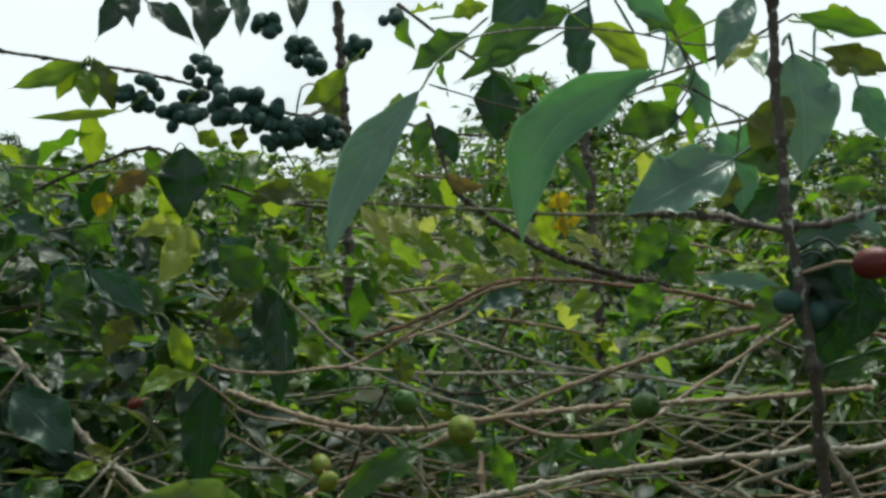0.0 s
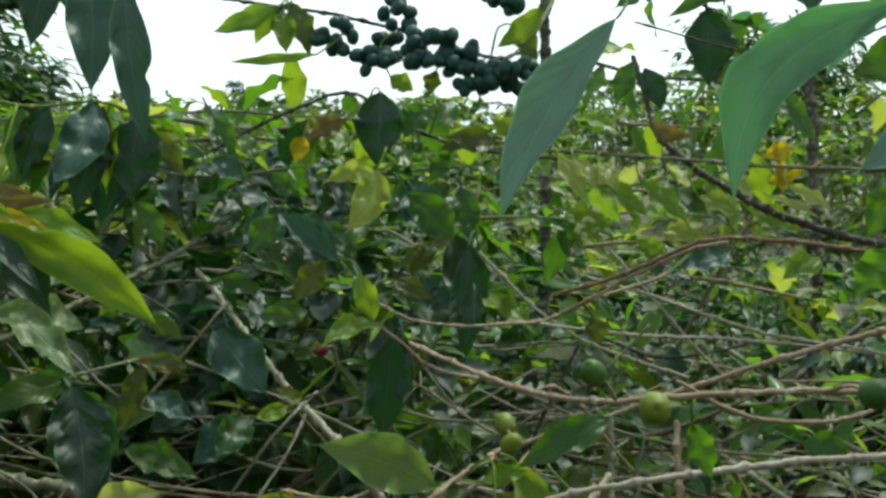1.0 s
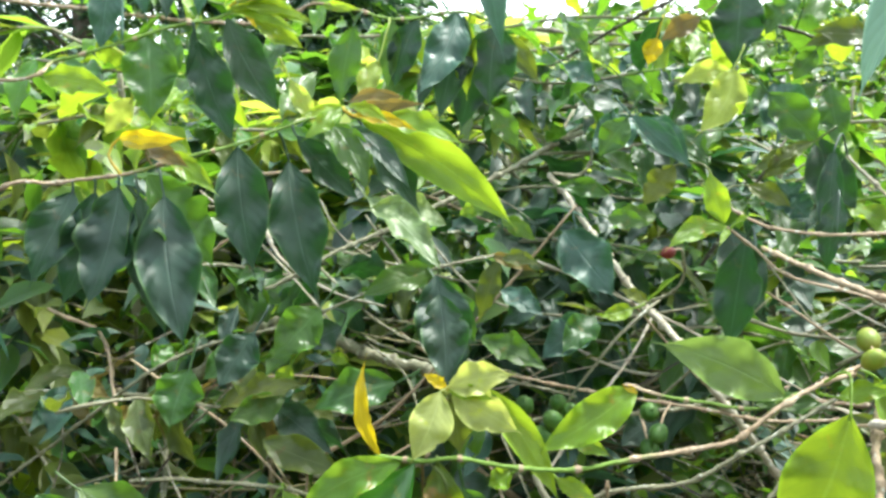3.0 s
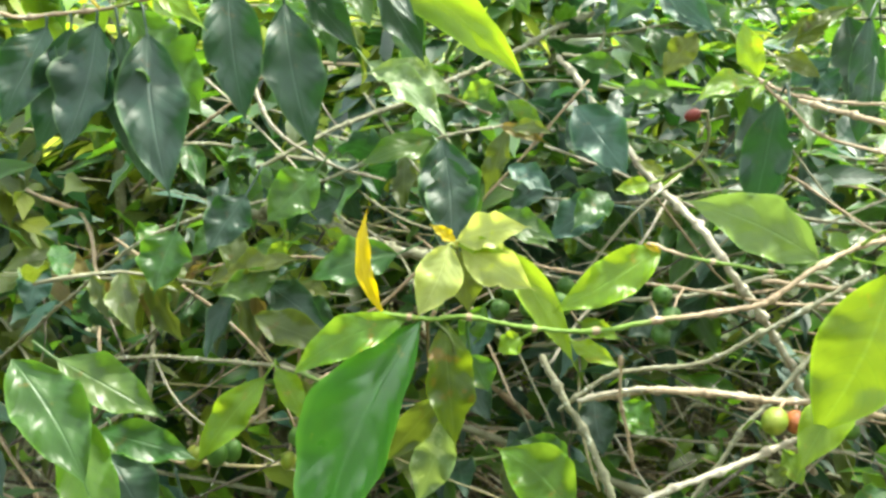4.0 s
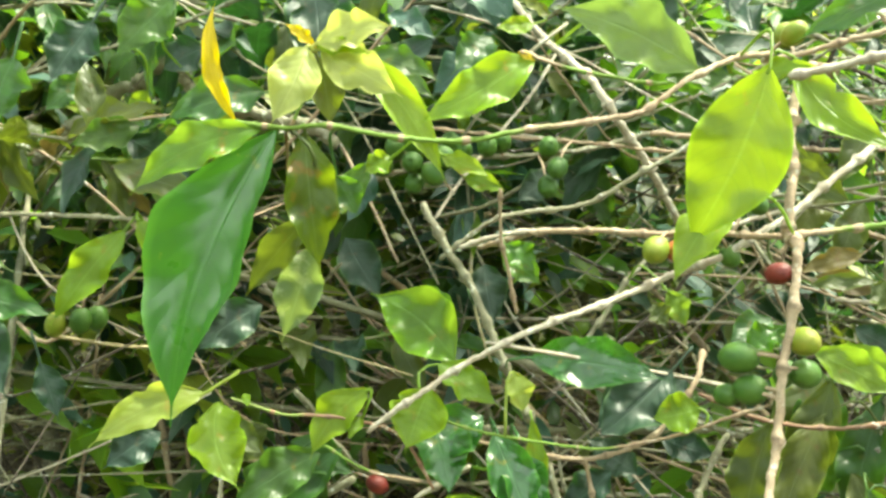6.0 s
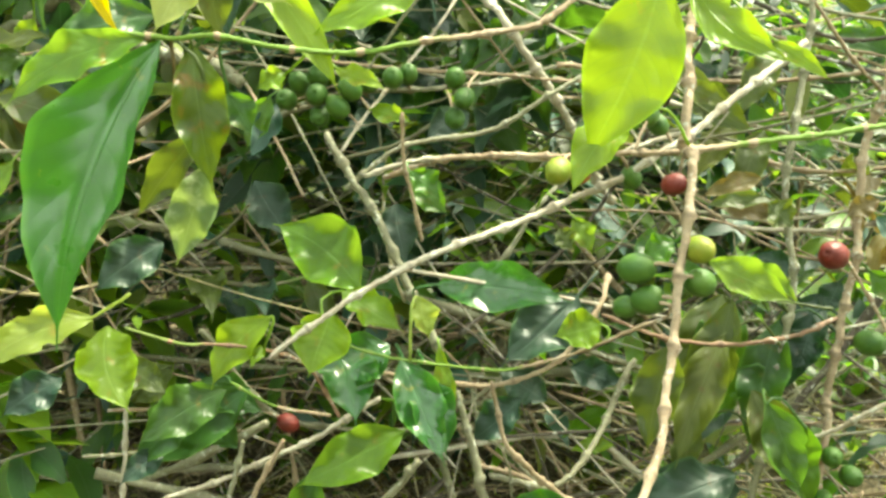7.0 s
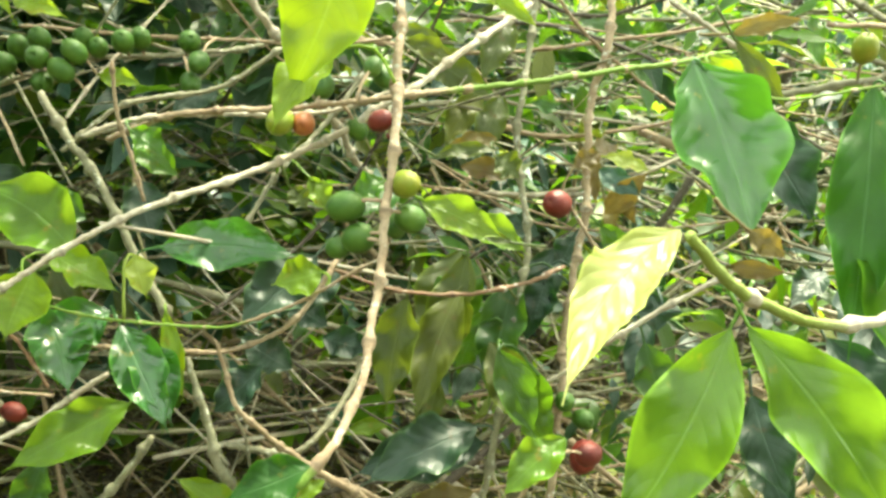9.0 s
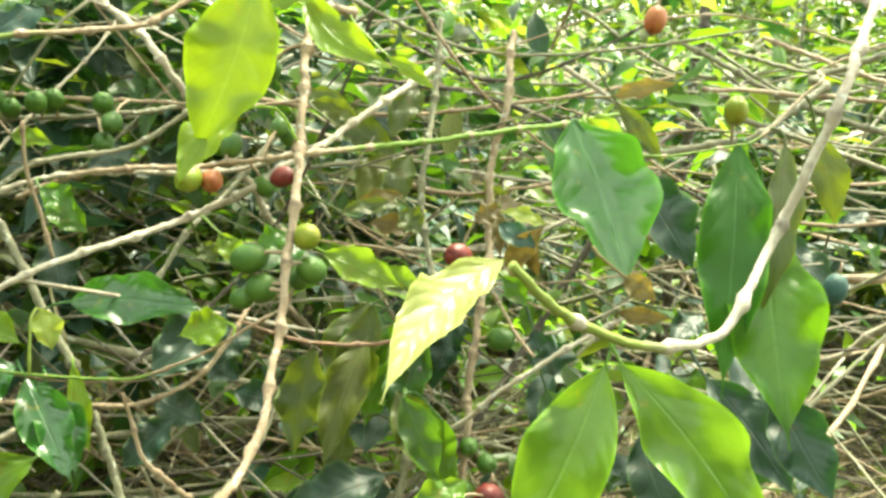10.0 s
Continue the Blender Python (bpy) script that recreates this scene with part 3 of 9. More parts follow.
bv = twig(shrub_b, ((0.2751, 1.6266, 1.1966), (0.2798, 1.5620, 1.0274), (0.2813, 1.4914, 0.7895), (0.2700, 1.4800, 0.3000), (0.2700, 1.4800, 0.0000)), 0.0073, 0.0075, "dark")
m1 = twig(shrub_m, ((0.5200, 0.8000, 0.9800), (0.2200, 0.7600, 0.9300), (-0.0629, 0.7278, 0.8262), (-0.0860, 0.6784, 0.8274), (-0.1005, 0.6489, 0.8262), (-0.1189, 0.6177, 0.8165), (-0.1316, 0.6014, 0.8051), (-0.1426, 0.5894, 0.7997), (-0.1816, 0.5584, 0.7935), (-0.2149, 0.5323, 0.7887), (-0.2494, 0.5094, 0.7912), (-0.2758, 0.4924, 0.7969), (-0.2953, 0.4794, 0.7960), (-0.3209, 0.4646, 0.7997)), 0.0027, 0.0013, "tan", green=0.163)
m2 = twig(shrub_m, ((-0.2974, 0.4852, 0.7950), (-0.2922, 0.4953, 0.8150), (-0.2912, 0.5001, 0.8335)), 0.0008, 0.0008, "tan", green=0.95)
m3 = twig(shrub_m, ((-0.2800, 0.5245, 0.8330), (-0.2699, 0.5263, 0.8212), (-0.2563, 0.5287, 0.8056), (-0.2399, 0.5327, 0.7900), (-0.2365, 0.5332, 0.7857)), 0.0008, 0.0011, "tan", green=0.9)
m4 = twig(shrub_m, ((-0.2034, 0.5750, 0.8317), (-0.1841, 0.5893, 0.8234), (-0.1619, 0.6063, 0.8175), (-0.1325, 0.6220, 0.8136), (-0.1002, 0.6485, 0.8246)), 0.0011, 0.0011, "tan", green=0.8)
m5 = twig(shrub_m, ((-0.0505, 0.7419, 0.8130), (-0.0688, 0.7025, 0.8104), (-0.0590, 0.6418, 0.7541), (-0.0552, 0.6281, 0.7307), (-0.0480, 0.5970, 0.7340), (-0.0410, 0.5520, 0.6620), (-0.0390, 0.5240, 0.6320), (-0.0350, 0.4980, 0.6090), (-0.0376, 0.4716, 0.5933), (-0.0386, 0.4603, 0.5950), (-0.0478, 0.4455, 0.5827)), 0.0031, 0.0020, "tan", green=0.032)
m6 = twig(shrub_m, ((-0.2735, 0.6752, 0.6755), (-0.2364, 0.6720, 0.6911), (-0.2002, 0.6663, 0.7010), (-0.1346, 0.6706, 0.7096), (-0.0916, 0.6607, 0.7172), (-0.0582, 0.6475, 0.7252), (-0.0094, 0.6788, 0.7312), (0.0444, 0.7121, 0.7376), (0.0929, 0.7435, 0.7442), (0.1391, 0.7857, 0.7514)), 0.0020, 0.0017, "tan", green=0.45)
m7 = twig(shrub_m, ((-0.2779, 0.6535, 0.6811), (-0.2451, 0.6647, 0.6925), (-0.1966, 0.6829, 0.6982), (-0.1208, 0.6927, 0.7035), (-0.0721, 0.7154, 0.7214)), 0.0017, 0.0016, "white")
m8 = twig(shrub_m, ((-0.2935, 0.6527, 0.6702), (-0.2576, 0.6725, 0.7009), (-0.2021, 0.6970, 0.7127), (-0.1644, 0.7162, 0.7390), (-0.1359, 0.7397, 0.7582), (-0.1046, 0.7662, 0.7812)), 0.0017, 0.0017, "grey")
m9 = twig(shrub_m, ((-0.3147, 0.6653, 0.7066), (-0.2962, 0.6575, 0.6884), (-0.2636, 0.6494, 0.6461), (-0.2357, 0.6398, 0.6071), (-0.2085, 0.6302, 0.5694)), 0.0028, 0.0030, "grey")
m10 = twig(shrub_m, ((-0.2349, 0.6257, 0.7366), (-0.2341, 0.6267, 0.7039), (-0.2301, 0.6318, 0.6778), (-0.2246, 0.6360, 0.6464)), 0.0012, 0.0013, "tan")
m11 = twig(shrub_m, ((-0.2692, 0.5105, 0.6054), (-0.2532, 0.5255, 0.6212), (-0.2182, 0.5667, 0.6454), (-0.1869, 0.6028, 0.6614), (-0.1593, 0.6335, 0.6681), (-0.1283, 0.6683, 0.6810), (-0.0852, 0.6769, 0.7071), (-0.0467, 0.7352, 0.7380), (-0.0051, 0.8171, 0.7747)), 0.0017, 0.0028, "white")
m12 = twig(shrub_m, ((-0.2137, 0.7030, 0.5784), (-0.1928, 0.7287, 0.6162), (-0.1782, 0.7476, 0.6456), (-0.1612, 0.7773, 0.6671), (-0.1288, 0.8271, 0.7196)), 0.0018, 0.0022, "grey")
m13 = twig(shrub_m, ((-0.0488, 0.5847, 0.6448), (-0.0680, 0.5844, 0.6330), (-0.1012, 0.5861, 0.6102), (-0.1420, 0.5861, 0.5902), (-0.1650, 0.5778, 0.5900), (-0.2012, 0.5612, 0.5953), (-0.2256, 0.5496, 0.6024), (-0.2452, 0.5405, 0.6114)), 0.0010, 0.0008, "tan", green=0.55)
m14 = twig(shrub_m, ((-0.2421, 0.5466, 0.5530), (-0.2614, 0.5419, 0.5869), (-0.2818, 0.5286, 0.6005), (-0.3067, 0.5111, 0.6073), (-0.3224, 0.4958, 0.6117), (-0.3475, 0.4803, 0.6238)), 0.0012, 0.0008, "red", green=0.3)
m15 = twig(shrub_m, ((-0.4269, 0.5219, 0.4303), (-0.4058, 0.5340, 0.4413), (-0.3524, 0.5630, 0.4660), (-0.3065, 0.5887, 0.4890), (-0.2750, 0.6074, 0.5075), (-0.2510, 0.6231, 0.5251)), 0.0017, 0.0020, "white")
m16 = twig(shrub_m, ((-0.5142, 0.5907, 0.4252), (-0.4735, 0.5979, 0.4349), (-0.3995, 0.6110, 0.4580), (-0.3614, 0.6340, 0.4812)), 0.0015, 0.0014, "grey")
m17 = twig(shrub_m, ((-0.4534, 0.5833, 0.4938), (-0.4490, 0.5720, 0.4617), (-0.4418, 0.5521, 0.4056)), 0.0018, 0.0018, "white")
m18 = twig(shrub_m, ((-0.2833, 0.6063, 0.5123), (-0.3181, 0.5954, 0.5160), (-0.3382, 0.5910, 0.5232), (-0.3566, 0.5880, 0.5323)), 0.0010, 0.0010, "tan", green=0.5)
m19 = twig(shrub_m, ((-0.0051, 0.8498, 0.8118), (-0.0045, 0.8238, 0.7618), (-0.0036, 0.7922, 0.7115), (-0.0029, 0.7772, 0.6733), (0.0132, 0.7537, 0.6143), (0.0125, 0.7304, 0.5708), (0.0092, 0.7034, 0.5205), (0.0060, 0.6679, 0.4629), (-0.0200, 0.6200, 0.1000)), 0.0025, 0.0026, "grey")
m20 = twig(shrub_m, ((0.0508, 0.8783, 0.8058), (0.0549, 0.8304, 0.7519), (0.0456, 0.8194, 0.7067), (0.0501, 0.7911, 0.6462), (0.0480, 0.7544, 0.5847), (0.0452, 0.7304, 0.5414), (0.0493, 0.7107, 0.5028), (0.0450, 0.6400, 0.3000)), 0.0030, 0.0029, "tan")
m21 = twig(shrub_m, ((0.0326, 0.6811, 0.5288), (0.0551, 0.6748, 0.5497), (0.0725, 0.6671, 0.5715), (0.1123, 0.6712, 0.6027), (0.1519, 0.6934, 0.6228)), 0.0016, 0.0017, "white")
m22 = twig(shrub_m, ((0.0444, 0.7410, 0.6398), (0.0626, 0.7376, 0.6148), (0.0800, 0.7242, 0.5939), (0.0959, 0.7132, 0.5807)), 0.0013, 0.0012, "tan")
m23 = twig(shrub_m, ((-0.4259, 0.7390, 0.6881), (-0.3830, 0.7493, 0.7038), (-0.3416, 0.7689, 0.7155), (-0.2902, 0.7887, 0.7188), (-0.2431, 0.8194, 0.7248), (-0.1899, 0.8667, 0.7387)), 0.0019, 0.0020, "grey")
m24 = twig(shrub_m, ((-0.6188, 0.5065, 0.6917), (-0.5695, 0.5253, 0.6978), (-0.5131, 0.5463, 0.6980), (-0.4790, 0.5643, 0.6925), (-0.4400, 0.5823, 0.6793)), 0.0014, 0.0018, "grey", green=0.2)
r1 = twig(shrub_r, ((0.6000, 0.5000, 1.1000), (0.2354, 0.4909, 0.8625), (0.2064, 0.4360, 0.8249), (0.1944, 0.4098, 0.8096), (0.1874, 0.3896, 0.7953), (0.1750, 0.3895, 0.7538), (0.1634, 0.3693, 0.7393), (0.1567, 0.3590, 0.7302), (0.1482, 0.3501, 0.7266), (0.1321, 0.3345, 0.7293), (0.1188, 0.3255, 0.7347), (0.1081, 0.3155, 0.7419), (0.1007, 0.3053, 0.7507), (0.0951, 0.2994, 0.7584)), 0.0027, 0.0013, "white", green=0.088)
r2 = twig(shrub_r, ((0.6200, 0.5500, 0.9500), (0.2997, 0.7193, 0.8113), (0.2552, 0.6940, 0.7873), (0.2184, 0.6571, 0.7563), (0.1983, 0.6412, 0.7500), (0.1516, 0.6211, 0.7439), (0.1140, 0.6078, 0.7551)), 0.0008, 0.0007, "tan", green=0.189)
r3 = twig(shrub_r, ((0.6200, 0.6200, 0.9500), (0.3177, 0.8349, 0.7987), (0.2850, 0.8025, 0.7799), (0.2417, 0.7647, 0.7494), (0.2200, 0.7586, 0.7411), (0.1649, 0.7459, 0.7292), (0.1400, 0.7500, 0.7215)), 0.0026, 0.0025, "grey")
r4 = twig(shrub_r, ((0.1868, 0.8575, 0.8038), (0.2289, 0.8482, 0.7856), (0.2573, 0.8375, 0.7706), (0.2929, 0.8185, 0.7589), (0.3468, 0.8232, 0.7458)), 0.0021, 0.0023, "grey")
r5 = twig(shrub_r, ((0.0959, 0.8566, 0.7804), (0.1327, 0.8561, 0.7597), (0.1699, 0.8546, 0.7351)), 0.0022, 0.0018, "white")
r6 = twig(shrub_r, ((0.0338, 0.6062, 0.4858), (0.0464, 0.6069, 0.5154), (0.0594, 0.6043, 0.5343)), 0.0012, 0.0008, "tan", green=0.5)
leafy_twig(shrub_b, ((-0.0364, 1.1611, 1.2890), (0.0321, 1.1611, 1.2367), (0.1003, 1.1624, 1.1979), (0.1682, 1.1647, 1.1725)), 0.0020, "dark", 8, .11, ("mid", "green", "misty_sheen", "lime"))
leafy_twig(shrub_b, ((0.4251, 1.0891, 1.2643), (0.3348, 1.0788, 1.2136), (0.2441, 1.0699, 1.1812), (0.1805, 1.1126, 1.1416)), 0.0018, "dark", 7, .10, ("misty_sheen", "green", "mid", "hazy_sheen"))
leafy_twig(shrub_b, ((0.4068, 1.0272, 1.1434), (0.3369, 1.0721, 1.1344), (0.2642, 1.0655, 1.1146), (0.2163, 1.0591, 1.0770)), 0.0017, "dark", 7, .10, ("misty_sheen", "green", "pale", "lime"))
leafy_twig(shrub_b, ((-0.0577, 1.2489, 1.1570), (0.0234, 1.2525, 1.1367), (0.1115, 1.2580, 1.1312), (0.1853, 1.2611, 1.1108)), 0.0022, "dark", 8, .10, ("mid", "green", "mid", "lime"))
leafy_twig(shrub_b, ((0.2451, 0.9754, 1.2506), (0.2743, 0.9717, 1.1853), (0.3035, 0.9680, 1.1201)), 0.0017, "dark", 6, .10, ("misty_sheen", "green", "olive"))
leafy_twig(shrub_b, ((-0.0669, 1.2306, 0.9519), (0.0059, 1.2369, 0.9680), (0.1160, 1.2438, 0.9630)), 0.0022, "tan", 10, .08, ("lime", "mid", "fresh"))
leafy_twig(shrub_b, ((0.2983, 1.2588, 0.9961), (0.3866, 1.2636, 0.9833), (0.4604, 1.2668, 0.9629)), 0.0022, "tan", 10, .08, ("lime", "mid", "fresh"))
leafy_twig(shrub_b, ((0.0780, 1.1852, 0.8957), (0.1626, 1.1897, 0.8834), (0.2614, 1.1947, 0.8644)), 0.0021, "tan", 16, .08, ("lime", "pale", "mid", "olive"))
leafy_twig(shrub_d, ((-0.5883, 1.1059, 1.0762), (-0.5012, 1.1125, 1.0847), (-0.4003, 1.1188, 1.0801), (-0.2994, 1.1251, 1.0755)), 0.0020, "grey", 22, .09, ("lime", "mid", "green", "mid"))
leafy_twig(shrub_d, ((-0.5455, 1.0032, 1.0183), (-0.4536, 1.0085, 1.0081), (-0.3441, 1.0170, 1.0225)), 0.0018, "grey", 16, .10, ("mid", "dark", "green", "dark"))
leafy_twig(shrub_d, ((-0.4820, 0.9997, 0.9282), (-0.3906, 1.0065, 0.9362), (-0.2995, 1.0143, 0.9564), (-0.2081, 1.0211, 0.9644)), 0.0018, "grey", 18, .11, ("mid", "dark", "dark", "mid"))
leafy_twig(shrub_d, ((-0.3648, 1.1149, 1.0071), (-0.2643, 1.1224, 1.0159), (-0.1839, 1.1284, 1.0243)), 0.0020, "grey", 16, .10, ("mid", "mid", "lime", "dark"))
leafy_twig(shrub_d, ((-0.5036, 0.9893, 0.8240), (-0.4184, 0.9957, 0.8319), (-0.3265, 1.0009, 0.8217)), 0.0018, "grey", 14, .11, ("dark", "mid", "dark"))
leafy_twig(shrub_d, ((-0.3547, 0.9916, 0.7357), (-0.2635, 0.9989, 0.7498), (-0.1716, 1.0042, 0.7395)), 0.0018, "grey", 14, .11, ("dark", "mid", "mid"))
leafy_twig(shrub_d, ((-0.2671, 1.0102, 0.8839), (-0.1755, 1.0165, 0.8858), (-0.1148, 1.0217, 0.8993)), 0.0018, "grey", 14, .10, ("mid", "mid", "dark", "lime"))
leafy_twig(shrub_a, ((-0.8653, 0.6614, 1.1152), (-0.7900, 0.7057, 1.1179), (-0.7133, 0.7460, 1.0978)), 0.0017, "grey", 14, .10, ("mid", "green", "lime"))
leafy_twig(shrub_a, ((-0.7881, 0.5619, 0.9865), (-0.7391, 0.5921, 0.9948), (-0.6765, 0.6300, 1.0025)), 0.0016, "grey", 14, .09, ("mid", "lime", "lime", "olive"))
leafy_twig(shrub_a, ((-0.6599, 0.4713, 0.7585), (-0.6255, 0.5265, 0.7585), (-0.5779, 0.5746, 0.7436), (-0.5145, 0.6119, 0.7460)), 0.0014, "grey", 18, .08, ("olive", "mid", "dark", "olive"))
leafy_twig(shrub_a, ((-0.8513, 0.9543, 1.0722), (-0.7621, 1.0054, 1.0687), (-0.6606, 1.0650, 1.0719)), 0.0022, "grey", 14, .08, ("lime", "mid", "green"))
leafy_twig(shrub_d, ((-0.6206, 1.2069, 1.0777), (-0.5235, 1.2609, 1.0661), (-0.4274, 1.3175, 1.0701), (-0.3239, 1.3768, 1.0661)), 0.0024, "grey", 16, .08, ("lime", "mid", "green", "lime"))
leafy_twig(shrub_m, ((-0.8592, 0.5683, 0.7103), (-0.7693, 0.6217, 0.7048), (-0.6981, 0.6636, 0.6994), (-0.6269, 0.7055, 0.6939)), 0.0017, "grey", 22, .07, ("olive", "mid", "bronze", "olive"))
leafy_twig(shrub_m, ((-0.6833, 0.8406, 0.8290), (-0.5962, 0.8859, 0.8053), (-0.5310, 0.9198, 0.7876), (-0.4537, 0.9694, 0.7933)), 0.0018, "grey", 14, .08, ("mid", "dark", "olive"))
leafy_twig(shrub_r, ((-0.0104, 1.1244, 0.7431), (0.1100, 1.1458, 0.7485), (0.2298, 1.1688, 0.7597), (0.3496, 1.1919, 0.7709)), 0.0018, "grey", 16, .09, ("green", "lime", "mid"))
leafy_twig(shrub_m, ((0.0190, 0.8952, 0.6726), (0.0506, 0.8920, 0.6458), (0.0774, 0.8880, 0.6189)), 0.0015, "grey", 9, .055, ("olive", "bronze", "bronze"))
leafy_twig(shrub_m, ((-0.5555, 0.7817, 0.5139), (-0.4765, 0.8066, 0.5053), (-0.4116, 0.8367, 0.5222)), 0.0017, "grey", 12, .09, ("dark", "mid", "olive"))
leafy_twig(shrub_r, ((0.1971, 0.8271, 0.5306), (0.2575, 0.8323, 0.5157), (0.3142, 0.8341, 0.4918)), 0.0014, "grey", 10, .09, ("dark", "mid"))
# dark tones on these inner twigs put the hedge's shade into leaf colour
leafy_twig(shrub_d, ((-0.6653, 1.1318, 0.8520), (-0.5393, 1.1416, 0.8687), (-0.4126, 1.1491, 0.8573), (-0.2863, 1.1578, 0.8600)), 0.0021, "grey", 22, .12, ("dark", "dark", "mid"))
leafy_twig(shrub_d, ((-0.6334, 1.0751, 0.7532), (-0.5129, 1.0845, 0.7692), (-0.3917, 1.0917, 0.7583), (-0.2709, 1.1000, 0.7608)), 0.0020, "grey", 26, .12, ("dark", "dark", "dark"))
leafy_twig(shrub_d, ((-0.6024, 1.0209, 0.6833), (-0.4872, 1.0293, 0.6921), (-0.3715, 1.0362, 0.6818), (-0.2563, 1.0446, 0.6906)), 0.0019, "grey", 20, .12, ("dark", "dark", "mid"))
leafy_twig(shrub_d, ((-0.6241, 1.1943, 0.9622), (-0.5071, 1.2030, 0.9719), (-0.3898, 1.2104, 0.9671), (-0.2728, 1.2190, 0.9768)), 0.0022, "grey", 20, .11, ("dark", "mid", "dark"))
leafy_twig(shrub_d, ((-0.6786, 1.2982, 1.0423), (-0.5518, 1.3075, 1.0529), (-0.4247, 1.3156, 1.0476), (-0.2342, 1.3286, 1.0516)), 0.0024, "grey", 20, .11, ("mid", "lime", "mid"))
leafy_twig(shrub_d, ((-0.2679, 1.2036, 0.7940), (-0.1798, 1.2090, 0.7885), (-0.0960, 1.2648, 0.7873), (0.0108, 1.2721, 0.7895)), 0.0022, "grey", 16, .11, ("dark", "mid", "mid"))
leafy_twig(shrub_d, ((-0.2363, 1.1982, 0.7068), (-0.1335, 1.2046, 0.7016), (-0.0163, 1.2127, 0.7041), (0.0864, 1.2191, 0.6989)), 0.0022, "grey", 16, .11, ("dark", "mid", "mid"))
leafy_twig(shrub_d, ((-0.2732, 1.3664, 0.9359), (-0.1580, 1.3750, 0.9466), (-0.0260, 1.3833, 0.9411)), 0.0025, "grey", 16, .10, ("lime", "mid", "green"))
leafy_twig(shrub_a, ((-0.7725, 0.6551, 0.8263), (-0.6976, 0.7004, 0.8348), (-0.6212, 0.7417, 0.8204), (-0.5456, 0.7850, 0.8174)), 0.0017, "grey", 20, .11, ("dark", "mid", "dark"))
leafy_twig(shrub_a, ((-0.7814, 0.7961, 0.9638), (-0.6978, 0.8439, 0.9605), (-0.6023, 0.8960, 0.9441)), 0.0019, "grey", 18, .10, ("mid", "green", "olive"))
leafy_twig(shrub_a, ((-0.9284, 0.6693, 1.0472), (-0.8427, 0.7159, 1.0318), (-0.7575, 0.7634, 1.0225)), 0.0018, "grey", 18, .10, ("mid", "green", "lime"))
leafy_twig(shrub_d, ((-0.6832, 0.9980, 0.8134), (-0.5945, 1.0503, 0.8171), (-0.5049, 1.1001, 0.8064)), 0.0022, "grey", 18, .10, ("dark", "mid", "blue"))
leafy_twig(shrub_d, ((-0.4671, 0.9868, 0.7213), (-0.3962, 1.0246, 0.7053), (-0.3095, 1.0770, 0.7151), (-0.2215, 1.1260, 0.7050)), 0.0020, "grey", 18, .09, ("green", "lime", "mid"))
leafy_twig(shrub_r, ((0.1535, 1.0511, 0.5919), (0.2382, 1.0696, 0.6068), (0.3239, 1.0848, 0.6107), (0.4097, 1.1000, 0.6145)), 0.0017, "grey", 12, .10, ("dark", "mid", "green"))
leafy_twig(shrub_r, ((0.1691, 0.8852, 0.3915), (0.2449, 0.9017, 0.4049), (0.3482, 0.9170, 0.3995)), 0.0016, "grey", 12, .10, ("dark", "mid", "dark"))
leafy_twig(shrub_m, ((-0.8614, 0.7592, 0.6663), (-0.7928, 0.7864, 0.6496), (-0.7178, 0.8279, 0.6619)), 0.0018, "grey", 14, .09, ("dark", "mid", "olive"))
a7 = twig(shrub_a, ((-1.0000, 0.7500, 0.5500), (-0.6682, 0.7626, 0.7698), (-0.6196, 0.7642, 0.7546), (-0.5682, 0.7786, 0.7372), (-0.5155, 0.7948, 0.7242), (-0.4788, 0.8013, 0.7093)), 0.0070, 0.0057, "grey")
# lime and cream tones here paint in the sunlit band of leaves
leafy_twig(shrub_b, ((-0.0854, 1.0839, 1.0143), (-0.0082, 1.0881, 1.0031), (0.0689, 1.0928, 0.9983), (0.1526, 1.0974, 0.9873)), 0.0019, "tan", 12, .085, ("lime", "cream_glare", "fresh", "mid"))
leafy_twig(shrub_b, ((-0.0471, 1.1297, 0.9332), (0.0400, 1.1363, 0.9417), (0.1275, 1.1417, 0.9368)), 0.0020, "tan", 12, .08, ("lime", "pale", "cream_glare", "mid"))
leafy_twig(shrub_b, ((0.2492, 1.1024, 0.9701), (0.3265, 1.1066, 0.9589), (0.4160, 1.1133, 0.9672)), 0.0019, "tan", 12, .08, ("lime", "pale", "fresh", "mid"))
leafy_twig(shrub_b, ((-0.0764, 1.3422, 1.0866), (0.0032, 1.3469, 1.0804), (0.1224, 1.3544, 1.0749)), 0.0024, "tan", 14, .08, ("lime", "mid", "green"))
m25 = twig(shrub_m, ((-0.4168, 0.7906, 0.7355), (-0.3292, 0.7938, 0.7341), (-0.2440, 0.7975, 0.7352), (-0.1653, 0.7998, 0.7354), (-0.1094, 0.8113, 0.7429)), 0.0015, 0.0014, "tan")
m26 = twig(shrub_m, ((-0.3299, 0.7130, 0.6793), (-0.3145, 0.7597, 0.7188), (-0.2930, 0.8210, 0.7684), (-0.2882, 0.8634, 0.7996)), 0.0014, 0.0012, "white")

